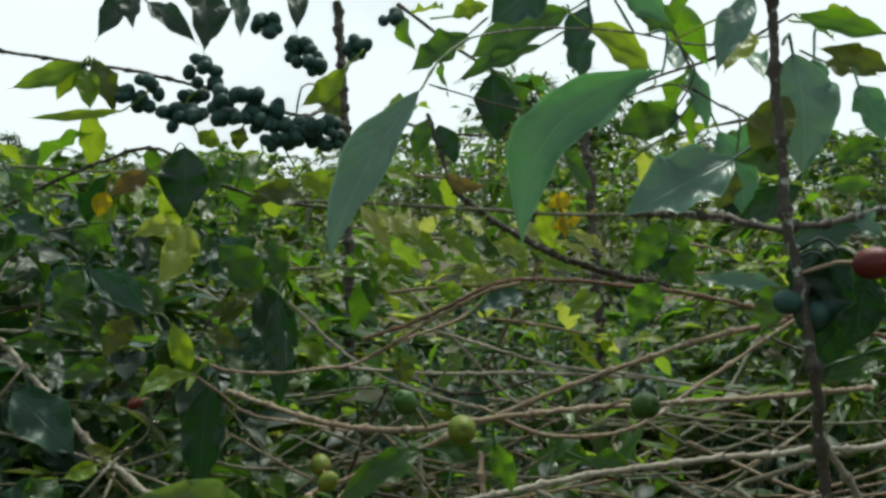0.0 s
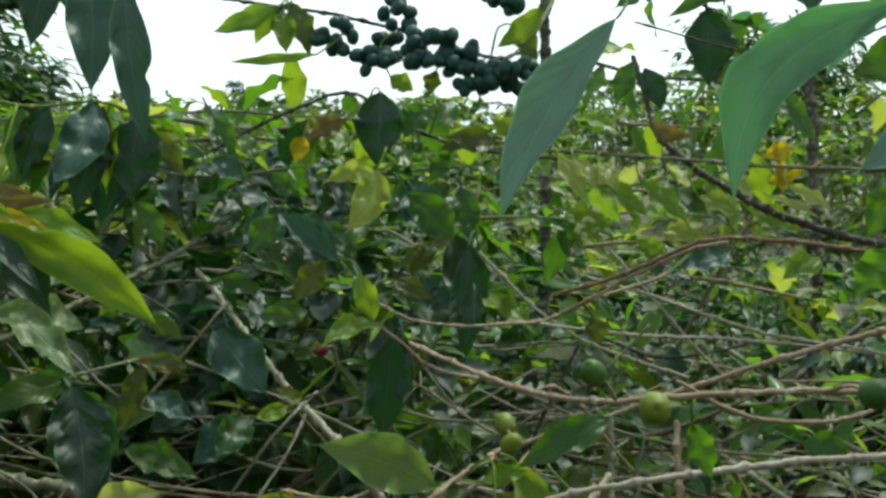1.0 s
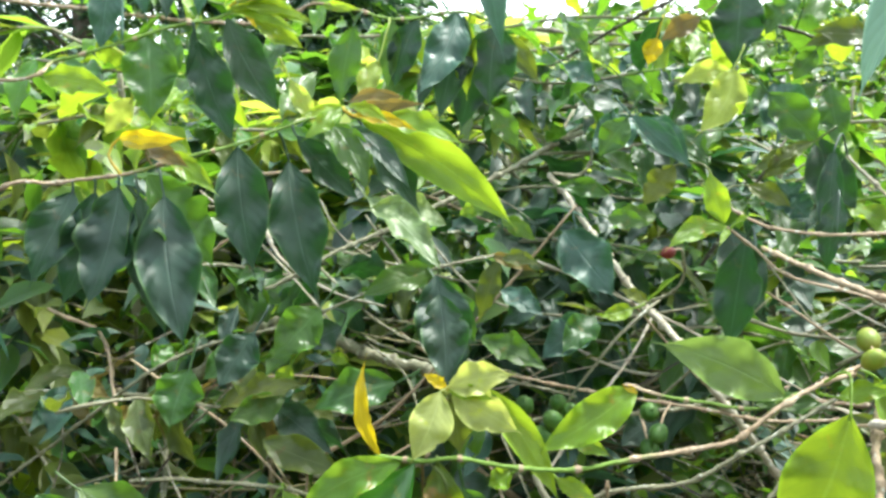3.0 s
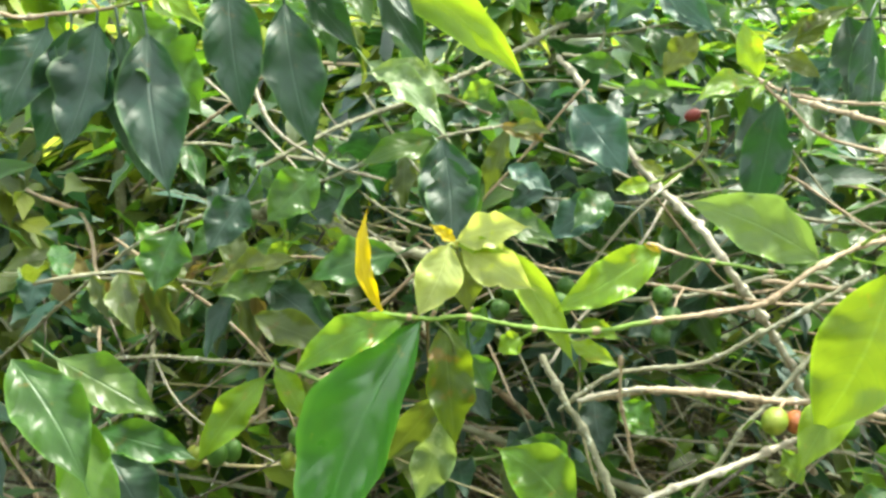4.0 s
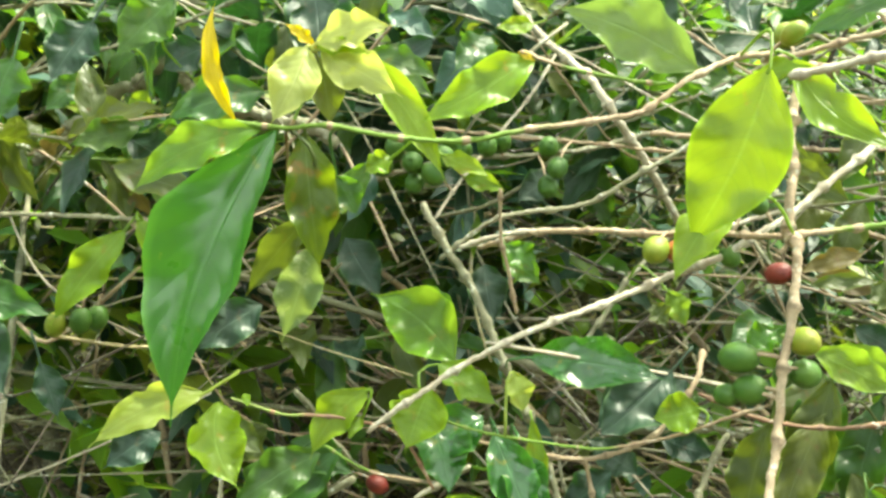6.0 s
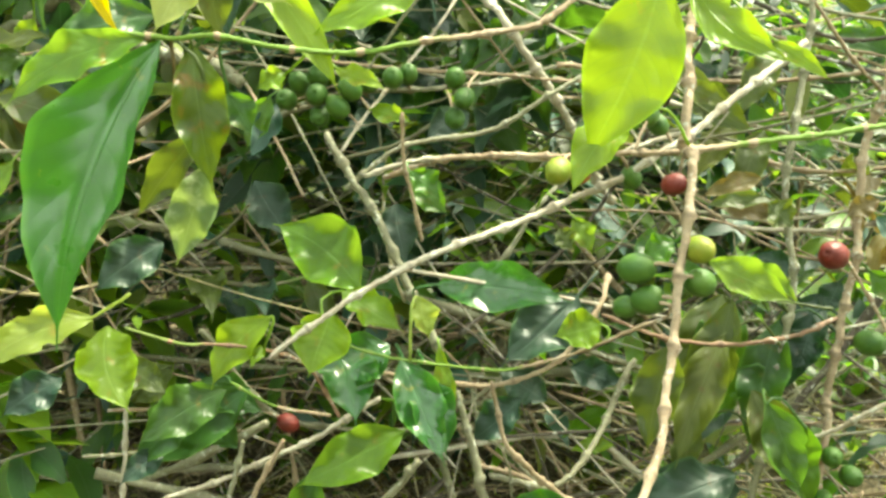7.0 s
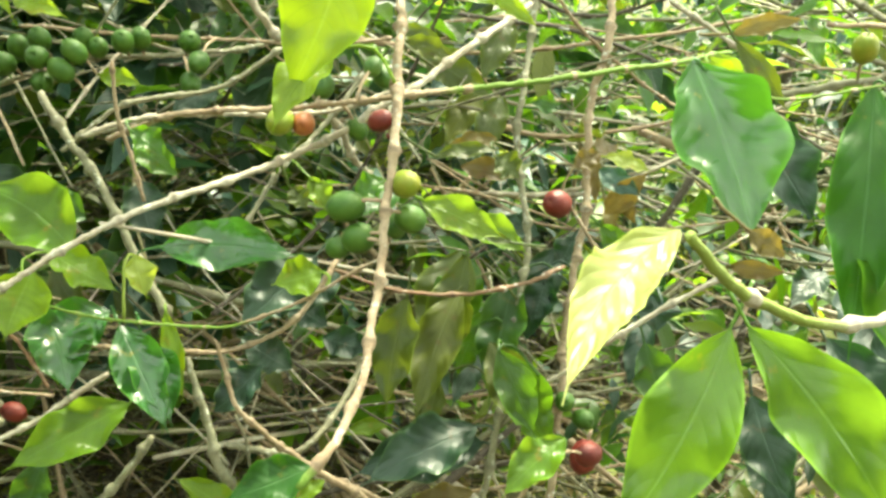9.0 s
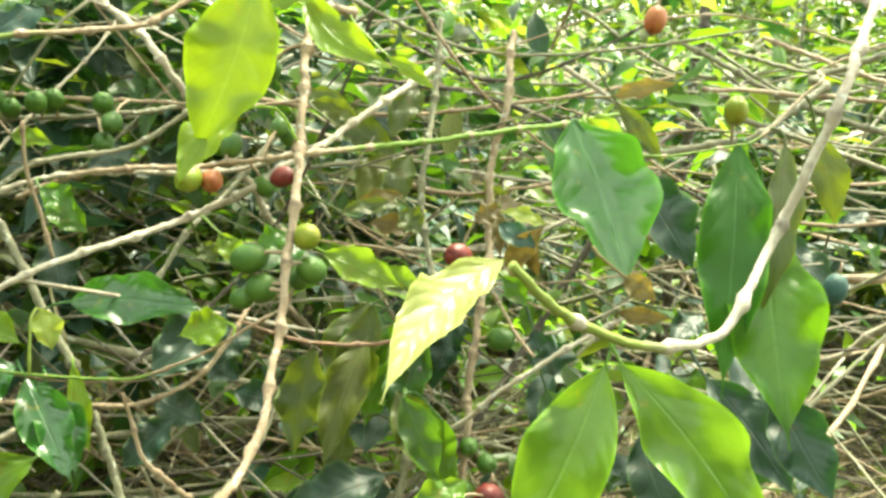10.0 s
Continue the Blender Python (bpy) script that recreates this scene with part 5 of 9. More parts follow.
# the dense bunch along the branch: (heart of the cluster, cherries, reach)
for heart, count, reach in (((-0.250, 0.818, 1.138), 10, 0.017), ((-0.214, 0.816, 1.119), 8, 0.015), ((-0.195, 0.828, 1.155), 6, 0.017),
        ((-0.209, 0.847, 1.134), 5, 0.015), ((-0.163, 0.806, 1.128), 15, 0.022), ((-0.140, 0.815, 1.122), 11, 0.018),
        ((-0.125, 0.814, 1.105), 9, 0.017), ((-0.103, 0.813, 1.105), 13, 0.019), ((-0.086, 0.833, 1.104), 6, 0.014),
        ((-0.114, 0.837, 1.176), 8, 0.014), ((-0.144, 0.839, 1.201), 5, 0.012), ((-0.097, 0.827, 1.167), 4, 0.011),
        ((-0.060, 0.837, 1.180), 5, 0.010), ((-0.033, 0.838, 1.207), 3, 0.010), ((-0.310, 0.830, 1.157), 3, 0.008)):
    for k in range(int(count * 1.45)):
        turn, rise = 2.4 * k + rng_fruit.random(), rng_fruit.uniform(-0.9, 0.9)
        flat = math.sqrt(1 - rise * rise)
        spot = Vector(heart) + Vector((math.cos(turn) * flat, 0.7 * math.sin(turn) * flat, rise)) * reach * rng_fruit.uniform(0.55, 1.0)
        cherry(c1, spot, rng_fruit.uniform(0.0112, 0.0148), "dark")
leaf(c1, (-0.2933, 0.7999, 1.1612), (-0.3462, 0.7795, 1.1367), (0.26, -0.94, 0.21), 0.0203, "fresh", side=0.05, bend=0.056, stalk=(-0.2955, 0.8306, 1.1639))
leaf(c1, (-0.2942, 0.7997, 1.1583), (-0.3142, 0.7985, 1.1278), (0.09, -1.00, -0.02), 0.0149, "lime", bend=0.081, side=-0.012, stalk=(-0.2955, 0.8306, 1.1639))
leaf(c1, (-0.2932, 0.8098, 1.1588), (-0.2846, 0.7975, 1.1193), (0.44, -0.82, 0.35), 0.0215, "fresh", bend=0.079, side=-0.019, stalk=(-0.2909, 0.8307, 1.1632))
leaf(c1, (-0.2569, 0.7971, 1.1213), (-0.3331, 0.7780, 1.1135), (0.20, -0.93, 0.31), 0.0100, "lime", side=0.05, bend=0.059, stalk=(-0.2549, 0.8321, 1.1583))
leaf(c1, (-0.2895, 0.8202, 1.1676), (-0.2698, 0.8172, 1.1188), (0.61, -0.74, 0.29), 0.0251, "olive", bend=0.047, side=-0.006, stalk=(-0.2909, 0.8307, 1.1632))
leaf(c1, (-0.0707, 0.8158, 1.1601), (-0.1118, 0.8148, 1.1267), (-0.07, -0.99, 0.11), 0.0207, "lime", side=0.08, bend=0.039, stalk=(-0.0552, 0.8162, 1.1767))
leaf(c1, (-0.0985, 0.8357, 1.1488), (-0.0784, 0.8332, 1.1088), (0.48, -0.83, 0.29), 0.0227, "olive", bend=0.076, side=0.002, stalk=(-0.1185, 0.8487, 1.1228))
leaf(c1, (-0.1134, 0.8317, 1.0686), (-0.0782, 0.8300, 1.0487), (0.23, -0.85, 0.47), 0.0252, "lime", bend=0.011, side=0.002, stalk=(-0.1216, 0.8449, 1.1228))
leaf(c1, (-0.1988, 0.8152, 1.1044), (-0.1768, 0.8141, 1.0913), (0.18, -0.91, 0.38), 0.0184, "lime", bend=0.034, side=-0.027, stalk=(-0.1974, 0.8434, 1.1457))
leaf(c1, (-0.1636, 0.8349, 1.1110), (-0.1686, 0.8338, 1.0884), (-0.25, -0.96, 0.10), 0.0179, "olive", bend=0.078, side=0.022, stalk=(-0.1437, 0.8486, 1.1298))
cherry(b1, (0.1984, 0.4128, 1.0195), 0.0172, "red", stalk=(0.1689, 0.4240, 1.0138), label="ripe dull red coffee cherry")
cherry(b1, (0.1640, 0.4225, 1.0010), 0.0134, "dark")
leaf(b1, (0.1807, 0.4232, 1.0203), (0.1825, 0.4306, 0.9724), (-0.72, -0.69, -0.13), 0.0222, "dark", bend=0.022, side=-0.012, stalk=(0.1685, 0.4259, 1.0195))
cherry(b1, (0.1756, 0.4219, 0.9946), 0.0150, "dark")
leaf(b1, (0.1821, 0.5309, 1.1632), (0.1553, 0.5087, 1.1134), (-0.26, -0.82, 0.51), 0.0204, "hazy_sheen", bend=0.065, side=-0.008, stalk=(0.1909, 0.5382, 1.1836))
leaf(b1, (0.2479, 0.5083, 1.1376), (0.2044, 0.5299, 1.1531), (-0.37, -0.90, 0.23), 0.0143, "green", bend=0.05, side=0.022, stalk=(0.2650, 0.4998, 1.1355))
leaf(b1, (0.2501, 0.5072, 1.1178), (0.2088, 0.5086, 1.1301), (0.01, -0.99, 0.15), 0.0153, "olive", bend=0.054, side=-0.001, stalk=(0.2693, 0.5065, 1.1160))
leaf(b1, (0.1858, 0.4233, 1.0255), (0.1756, 0.4213, 0.9831), (-0.66, -0.73, 0.19), 0.0282, "dark", bend=0.013, side=0.01, stalk=(0.1682, 0.4271, 1.0233))
leaf(b1, (0.2047, 0.4324, 1.0145), (0.1969, 0.4306, 0.9764), (-0.65, -0.74, 0.17), 0.0261, "dark", bend=0.038, side=0.028, stalk=(0.1689, 0.4240, 1.0138))
leaf(b1, (0.1969, 0.5020, 1.0015), (0.1801, 0.5009, 0.9748), (-0.58, -0.71, 0.40), 0.0212, "mid", bend=0.08, side=-0.012, stalk=(0.2075, 0.5027, 1.0224))
leaf(b1, (0.2185, 0.4399, 0.9708), (0.1868, 0.4399, 0.9599), (-0.24, -0.67, 0.71), 0.0164, "mid", bend=0.021, side=-0.029, stalk=(0.1704, 0.4105, 0.9715))
leaf(b2, (0.1749, 1.0521, 1.0273), (0.1386, 1.0485, 1.0144), (-0.05, -0.92, 0.38), 0.0169, "yellow", bend=0.011, side=0.007, stalk=(0.1937, 1.0539, 1.0380), label="narrow curled yellow leaf")
leaf(b2, (0.1503, 1.0509, 1.0329), (0.1572, 1.0488, 1.0025), (0.05, -1.00, 0.08), 0.0132, "yellow", bend=0.088, side=0.024, stalk=(0.1459, 1.0523, 1.0563), label="narrow curled yellow leaf")
# palest leaves on this twig: white sun glare painted as leaf colour
leaf(b2, (-0.0549, 0.9951, 1.0382), (-0.0272, 0.9747, 1.0021), (0.36, -0.67, 0.65), 0.0224, "cream_glare", bend=0.041, side=0.027, stalk=(-0.0516, 1.0173, 1.0437), label="pale yellow-green leaf")
leaf(b2, (-0.0287, 0.9977, 1.0329), (-0.0073, 0.9768, 0.9996), (0.30, -0.71, 0.64), 0.0184, "cream_glare", bend=0.086, side=0.002, stalk=(-0.0239, 1.0137, 1.0422), label="pale yellow-green leaf")
leaf(b2, (-0.0309, 0.9952, 1.0097), (0.0245, 0.9785, 0.9775), (0.20, -0.68, 0.70), 0.0300, "lime", bend=0.037, side=0.025, stalk=(-0.0285, 1.0143, 1.0425))
leaf(b2, (0.0122, 1.0010, 1.0163), (0.0642, 0.9828, 0.9726), (0.31, -0.69, 0.65), 0.0278, "fresh", bend=0.023, side=-0.016, stalk=(0.0131, 1.0085, 1.0398))
leaf(b2, (0.1484, 0.9666, 1.0151), (0.1929, 0.9696, 0.9913), (0.37, -0.71, 0.60), 0.0185, "cream_glare", bend=0.02, side=-0.01, stalk=(0.1505, 0.9753, 1.0326), label="pale yellow-green leaf")
leaf(b2, (0.0704, 1.0064, 1.0001), (0.1171, 1.0104, 0.9836), (0.29, -0.70, 0.65), 0.0283, "pale", bend=0.018, side=-0.028, stalk=(0.0685, 0.9974, 1.0366))
leaf(b2, (0.1169, 1.0109, 0.9894), (0.1753, 1.0158, 0.9674), (0.29, -0.75, 0.59), 0.0294, "lime", bend=0.013, side=-0.006, stalk=(0.1142, 0.9866, 1.0342))
leaf(b2, (0.2590, 0.9296, 1.0191), (0.3043, 0.9356, 1.0252), (-0.01, -0.69, 0.73), 0.0283, "lime", bend=0.054, side=0, stalk=(0.2426, 0.9087, 1.0312))
leaf(b2, (0.2051, 0.8722, 1.0151), (0.2554, 0.8731, 0.9625), (0.12, -0.99, 0.10), 0.0453, "mid", bend=0.087, side=0.005, stalk=(0.2385, 0.9122, 1.0315))
leaf(b3, (0.1921, 0.7082, 1.1114), (0.1386, 0.7085, 1.0983), (-0.06, -0.97, 0.23), 0.0242, "dark", bend=0.029, side=0.003, stalk=(0.1951, 0.7282, 1.1372))
leaf(b3, (0.2836, 0.7252, 1.0849), (0.2286, 0.7059, 1.0794), (0.26, -0.86, 0.44), 0.0254, "olive", bend=0.051, side=0.021, stalk=(0.2787, 0.7624, 1.1052))
leaf(b3, (0.2395, 0.7253, 1.0716), (0.2264, 0.7237, 1.0363), (-0.61, -0.74, 0.26), 0.0257, "olive", bend=0.041, side=0.023, stalk=(0.2473, 0.7516, 1.1181))
leaf(b3, (0.1805, 0.7608, 1.1548), (0.1291, 0.7329, 1.1768), (0.47, -0.88, -0.02), 0.0236, "lime", bend=0.041, side=0.03, stalk=(0.1699, 0.7416, 1.1334))
leaf(b3, (0.0556, 0.8133, 1.1567), (0.0606, 0.8098, 1.0931), (0.21, -0.98, 0.07), 0.0405, "dark", bend=0.027, side=0.011, stalk=(0.0540, 0.8144, 1.1806))
leaf(b3, (0.0359, 0.8154, 1.1908), (-0.0179, 0.8146, 1.1564), (-0.24, -0.89, 0.39), 0.0314, "mid", bend=0.034, side=0.004, stalk=(0.0527, 0.8157, 1.2056))
leaf(b3, (0.1083, 0.7139, 1.1902), (0.0279, 0.7335, 1.1544), (-0.34, -0.90, 0.26), 0.0350, "mid", bend=0.059, side=-0.018, stalk=(0.1262, 0.7096, 1.2021))
leaf(b3, (0.0995, 0.8138, 1.1813), (0.0213, 0.8134, 1.1467), (-0.19, -0.88, 0.43), 0.0207, "mid", bend=0.051, side=-0.013, stalk=(0.1178, 0.8139, 1.1933))
leaf(b3, (0.0212, 0.8165, 1.2054), (0.0554, 0.8164, 1.2153), (-0.10, -0.93, 0.35), 0.0202, "lime", bend=0.052, side=0.02, stalk=(0.0019, 0.8165, 1.2038))
leaf(b3, (0.1396, 0.9150, 1.2147), (0.1507, 0.9119, 1.1597), (0.36, -0.92, 0.13), 0.0347, "blue", bend=0.051, side=-0.002, stalk=(0.1356, 0.9161, 1.2382))
leaf(b3, (0.0700, 0.8169, 1.2300), (0.1093, 0.8141, 1.1911), (0.25, -0.91, 0.32), 0.0322, "mid", bend=0.074, side=0.014, stalk=(0.0559, 0.8179, 1.2481))
leaf(b3, (0.0704, 0.8107, 1.1127), (0.0729, 0.8095, 1.0907), (0.45, -0.89, 0.10), 0.0205, "olive", bend=0.01, side=0.005, stalk=(0.0950, 0.7815, 1.1142))
leaf(b3, (-0.1496, 0.6185, 1.1908), (-0.1409, 0.5955, 1.1364), (0.53, -0.75, 0.40), 0.0294, "dark", bend=0.083, side=0.03, stalk=(-0.1525, 0.6263, 1.2130))
leaf(b3, (-0.1257, 0.6181, 1.1909), (-0.1179, 0.5956, 1.1464), (0.54, -0.71, 0.45), 0.0141, "blue", bend=0.012, side=0.021, stalk=(-0.1288, 0.6270, 1.2125))
leaf(b3, (-0.0872, 0.6172, 1.1874), (-0.0824, 0.5951, 1.1508), (0.30, -0.80, 0.52), 0.0150, "dark", bend=0.075, side=0.007, stalk=(-0.0894, 0.6275, 1.2084))
leaf(b3, (0.1191, 0.7132, 1.1795), (0.1693, 0.7106, 1.1485), (-0.03, -1.00, 0.04), 0.0180, "lime", side=0.08, bend=0.053, stalk=(0.1021, 0.7140, 1.1940))
leaf(b3, (0.1247, 0.7341, 1.1987), (0.1116, 0.7320, 1.1547), (-0.36, -0.92, 0.15), 0.0243, "blue", bend=0.041, side=-0.013, stalk=(0.1304, 0.7350, 1.2219))
leaf(b3b, (0.1650, 0.6586, 1.1386), (0.0716, 0.6704, 0.9973), (-0.55, -0.83, 0.10), 0.0520, "misty_sheen", side=-0.25, wave=0.24, bend=0.034, stalk=(0.1404, 0.6164, 1.1558))
leaf(b3b, (0.1861, 0.5661, 1.0729), (0.1102, 0.5454, 1.0354), (-0.08, -0.79, 0.61), 0.0432, "hazy_sheen", wave=0.2, bend=0.038, side=0.015, stalk=(0.2036, 0.5708, 1.0855))
leaf(b3b, (0.2507, 0.6085, 1.1391), (0.2307, 0.5647, 1.0621), (-0.40, -0.75, 0.53), 0.0389, "misty_sheen", wave=0.18, bend=0.013, side=-0.019, stalk=(0.2551, 0.6181, 1.1601))
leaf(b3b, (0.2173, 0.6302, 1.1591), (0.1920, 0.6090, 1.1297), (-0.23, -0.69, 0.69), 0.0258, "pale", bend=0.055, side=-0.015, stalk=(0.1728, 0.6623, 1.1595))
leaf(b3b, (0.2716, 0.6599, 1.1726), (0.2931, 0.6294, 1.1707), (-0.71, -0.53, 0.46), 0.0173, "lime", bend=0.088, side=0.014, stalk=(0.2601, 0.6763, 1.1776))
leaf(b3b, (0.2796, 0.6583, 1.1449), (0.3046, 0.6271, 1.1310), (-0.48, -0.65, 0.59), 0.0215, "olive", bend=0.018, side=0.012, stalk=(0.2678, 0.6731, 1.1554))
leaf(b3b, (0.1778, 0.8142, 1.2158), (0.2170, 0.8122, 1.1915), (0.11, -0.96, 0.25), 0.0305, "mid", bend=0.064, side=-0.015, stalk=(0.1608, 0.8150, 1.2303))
leaf(b3b, (-0.0030, 0.2996, 1.0812), (-0.0319, 0.2871, 1.0255), (-0.39, -0.84, 0.39), 0.0184, "hazy_sheen", side=-0.05, wave=0.12, bend=0.019)
leaf(b3b, (0.1221, 0.6134, 1.1881), (0.1589, 0.6113, 1.1608), (-0.00, -1.00, 0.08), 0.0214, "misty_sheen", bend=0.03, side=0.012, stalk=(0.1333, 0.6064, 1.1546))
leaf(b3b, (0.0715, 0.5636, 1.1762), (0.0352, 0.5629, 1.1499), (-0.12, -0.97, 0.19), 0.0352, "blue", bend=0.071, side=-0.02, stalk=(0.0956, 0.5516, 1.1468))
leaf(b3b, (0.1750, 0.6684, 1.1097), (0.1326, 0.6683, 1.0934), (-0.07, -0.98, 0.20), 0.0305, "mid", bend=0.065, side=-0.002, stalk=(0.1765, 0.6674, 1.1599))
leaf(b3b, (0.2801, 0.6071, 1.1227), (0.2879, 0.5847, 1.0813), (-0.16, -0.88, 0.44), 0.0245, "misty_sheen", bend=0.047, side=0.005, stalk=(0.2768, 0.6164, 1.1441))
leaf(b4, (0.1688, 0.7039, 1.0215), (0.1731, 0.7021, 0.9894), (0.00, -1.00, 0.06), 0.0342, "dark", bend=0.083, side=0.002, stalk=(0.1661, 0.7050, 1.0452))
leaf(b4, (0.1803, 0.7217, 0.9834), (0.1562, 0.7201, 0.9459), (-0.43, -0.84, 0.31), 0.0285, "green", bend=0.028, side=0.018, stalk=(0.1911, 0.7224, 1.0042))
cherry(b6, (0.0176, 0.4699, 0.9306), 0.0174, "lime", stalk=(0.0167, 0.5058, 0.9243), label="yellowing green coffee cherry")
cherry(b6, (-0.0113, 0.4890, 0.9402), 0.0146, "green", stalk=(-0.0003, 0.5082, 0.9218))
cherry(b6, (0.1175, 0.4972, 0.9367), 0.0170, "green", stalk=(0.1027, 0.5314, 0.9278))
leaf(b6, (0.0381, 0.5297, 0.9076), (0.0502, 0.5279, 0.8774), (0.23, -0.96, 0.15), 0.0155, "green", bend=0.034, side=-0.015, stalk=(0.0409, 0.5095, 0.9268))
leaf(b6, (0.2016, 0.5217, 0.9974), (0.1582, 0.5428, 1.0019), (-0.32, -0.77, 0.55), 0.0117, "hazy_sheen", bend=0.083, side=0.009, stalk=(0.2195, 0.5130, 0.9996))
leaf(b7, (0.2759, 0.7016, 1.0154), (0.3165, 0.6615, 1.0295), (-0.70, -0.56, 0.43), 0.0295, "blue", bend=0.059, side=-0.029, stalk=(0.2620, 0.7152, 1.0146))
leaf(b7, (0.2878, 0.6544, 1.0734), (0.3078, 0.6249, 1.0912), (-0.86, -0.47, 0.19), 0.0198, "mid", bend=0.01, side=0.012, stalk=(0.2777, 0.6692, 1.0684))
leaf(b7, (0.2838, 0.6536, 1.0575), (0.3048, 0.6232, 1.0571), (-0.75, -0.52, 0.42), 0.0151, "green", bend=0.056, side=-0.025, stalk=(0.2725, 0.6701, 1.0617))
leaf(b8, (-0.0042, 0.6446, 0.8733), (-0.0653, 0.6176, 0.8410), (0.08, -0.83, 0.55), 0.0236, "mid", bend=0.086, side=0.009, stalk=(0.0112, 0.6036, 0.8464))
leaf(b9, (-0.1540, 0.8666, 0.9633), (-0.2031, 0.8321, 0.9345), (0.11, -0.73, 0.68), 0.0163, "olive", bend=0.033, side=0.001, stalk=(-0.1392, 0.8769, 0.9760))
leaf(b9, (-0.1963, 0.8739, 1.0035), (-0.1521, 0.8892, 0.9540), (0.47, -0.87, 0.15), 0.0365, "mid", bend=0.07, side=0.008, stalk=(-0.2093, 0.8694, 1.0220))
leaf(b9, (-0.1396, 0.8736, 0.9570), (-0.1399, 0.8552, 0.8696), (0.07, -0.98, 0.21), 0.0217, "dark", bend=0.052, side=0.012, stalk=(-0.1370, 0.9237, 0.9462))
leaf(b9, (-0.1805, 0.8991, 0.9115), (-0.1612, 0.9059, 0.8904), (0.50, -0.85, 0.18), 0.0282, "blue", bend=0.018, side=-0.023, stalk=(-0.1936, 0.8945, 0.9299))
cherry(m1, (-0.0724, 0.6774, 0.8398), 0.0160, "lime", stalk=(-0.0853, 0.6805, 0.8273), label="yellowing green coffee cherry")
leaf(m1, (-0.3175, 0.4662, 0.7988), (-0.3280, 0.4708, 0.8629), (0.88, -0.44, 0.17), 0.0108, "yellow", side=0.16, bend=0.021, label="narrow curled yellow leaf")
leaf(m1, (-0.3062, 0.4716, 0.7952), (-0.3537, 0.4213, 0.7659), (0.47, -0.73, 0.50), 0.0245, "fresh", side=-0.08, bend=0.063)
leaf(m1, (-0.2992, 0.4757, 0.7951), (-0.3266, 0.4063, 0.6453), (0.14, -0.83, 0.53), 0.0610, "emerald", side=-0.05, wave=0.13, bend=0.05, fold=0.50, bulge=0.30)
leaf(m1, (-0.2922, 0.4909, 0.7924), (-0.2796, 0.4829, 0.7152), (0.72, -0.67, 0.19), 0.0301, "spotted", side=-0.02, bend=0.067, stalk=(-0.2883, 0.4840, 0.7963), label="olive leaf with brown spots")
leaf(m1, (-0.2902, 0.5177, 0.7623), (-0.2766, 0.5176, 0.7398), (0.56, -0.76, 0.34), 0.0205, "mid", bend=0.038, side=0.009, stalk=(-0.2686, 0.4970, 0.7955))
leaf(m1, (-0.2998, 0.4846, 0.7702), (-0.2889, 0.4774, 0.7489), (0.85, -0.17, 0.49), 0.0081, "bronze", bend=0.047, side=0.013, stalk=(-0.2953, 0.4794, 0.7960), label="withered bronze-brown leaf")
leaf(m1, (-0.0725, 0.5980, 0.8295), (-0.1027, 0.5733, 0.7297), (0.19, -0.79, 0.59), 0.0528, "lime", side=0.05, wave=0.14, bend=0.041, stalk=(-0.0982, 0.6532, 0.8269))
leaf(m1, (-0.0726, 0.6884, 0.8246), (0.0000, 0.6598, 0.7798), (0.05, -0.80, 0.60), 0.0269, "lime", side=-0.12, bend=0.01, stalk=(-0.0855, 0.6849, 0.8264))
cherry(m1, (-0.0856, 0.7469, 0.8320), 0.0197, "lime", stalk=(-0.0758, 0.7235, 0.8221), label="yellowing green coffee cherry")
leaf(m1, (0.1270, 0.7147, 0.8439), (0.1622, 0.7181, 0.8356), (0.19, -0.87, 0.45), 0.0231, "mid", bend=0.078, side=0.027, stalk=(0.1076, 0.7128, 0.8524))
leaf(m2, (-0.2920, 0.4924, 0.7451), (-0.3283, 0.4777, 0.6954), (0.24, -0.97, 0.11), 0.0210, "olive", bend=0.03, side=-0.018, stalk=(-0.2974, 0.4852, 0.7950))
leaf(m2, (-0.2988, 0.5049, 0.7235), (-0.3128, 0.4884, 0.6659), (0.36, -0.91, 0.17), 0.0276, "mottled", bend=0.07, side=0.02, stalk=(-0.2943, 0.5103, 0.7462))
leaf(m2, (-0.2912, 0.5015, 0.8377), (-0.3007, 0.4881, 0.8496), (0.88, -0.35, 0.31), 0.0080, "yellow", bend=0.059, side=0.023, stalk=(-0.2912, 0.5001, 0.8335), label="narrow curled yellow leaf")
leaf(m2, (-0.2902, 0.5021, 0.8377), (-0.2503, 0.5171, 0.8483), (0.18, -0.84, 0.51), 0.0228, "cream_glare", bend=0.1, side=0.013, stalk=(-0.2912, 0.5001, 0.8335), label="pale yellow-green leaf")
leaf(m2, (-0.2881, 0.5024, 0.8350), (-0.2446, 0.5135, 0.8119), (0.41, -0.83, 0.37), 0.0267, "cream_glare", bend=0.08, side=0.001, stalk=(-0.2912, 0.5001, 0.8335), label="pale yellow-green leaf")
leaf(m2, (-0.2915, 0.4950, 0.8368), (-0.2964, 0.4666, 0.7990), (0.50, -0.72, 0.48), 0.0278, "cream_glare", side=0.06, bend=0.1, stalk=(-0.2912, 0.5001, 0.8335), label="pale yellow-green leaf")
leaf(m2, (-0.2914, 0.5051, 0.8310), (-0.2830, 0.5026, 0.7931), (0.66, -0.72, 0.19), 0.0204, "olive", bend=0.034, side=0.024, stalk=(-0.2912, 0.4998, 0.8326))
leaf(m2, (-0.2902, 0.5015, 0.8359), (-0.2564, 0.5027, 0.8348), (0.05, -0.79, 0.62), 0.0103, "lime", bend=0.036, side=0.026)
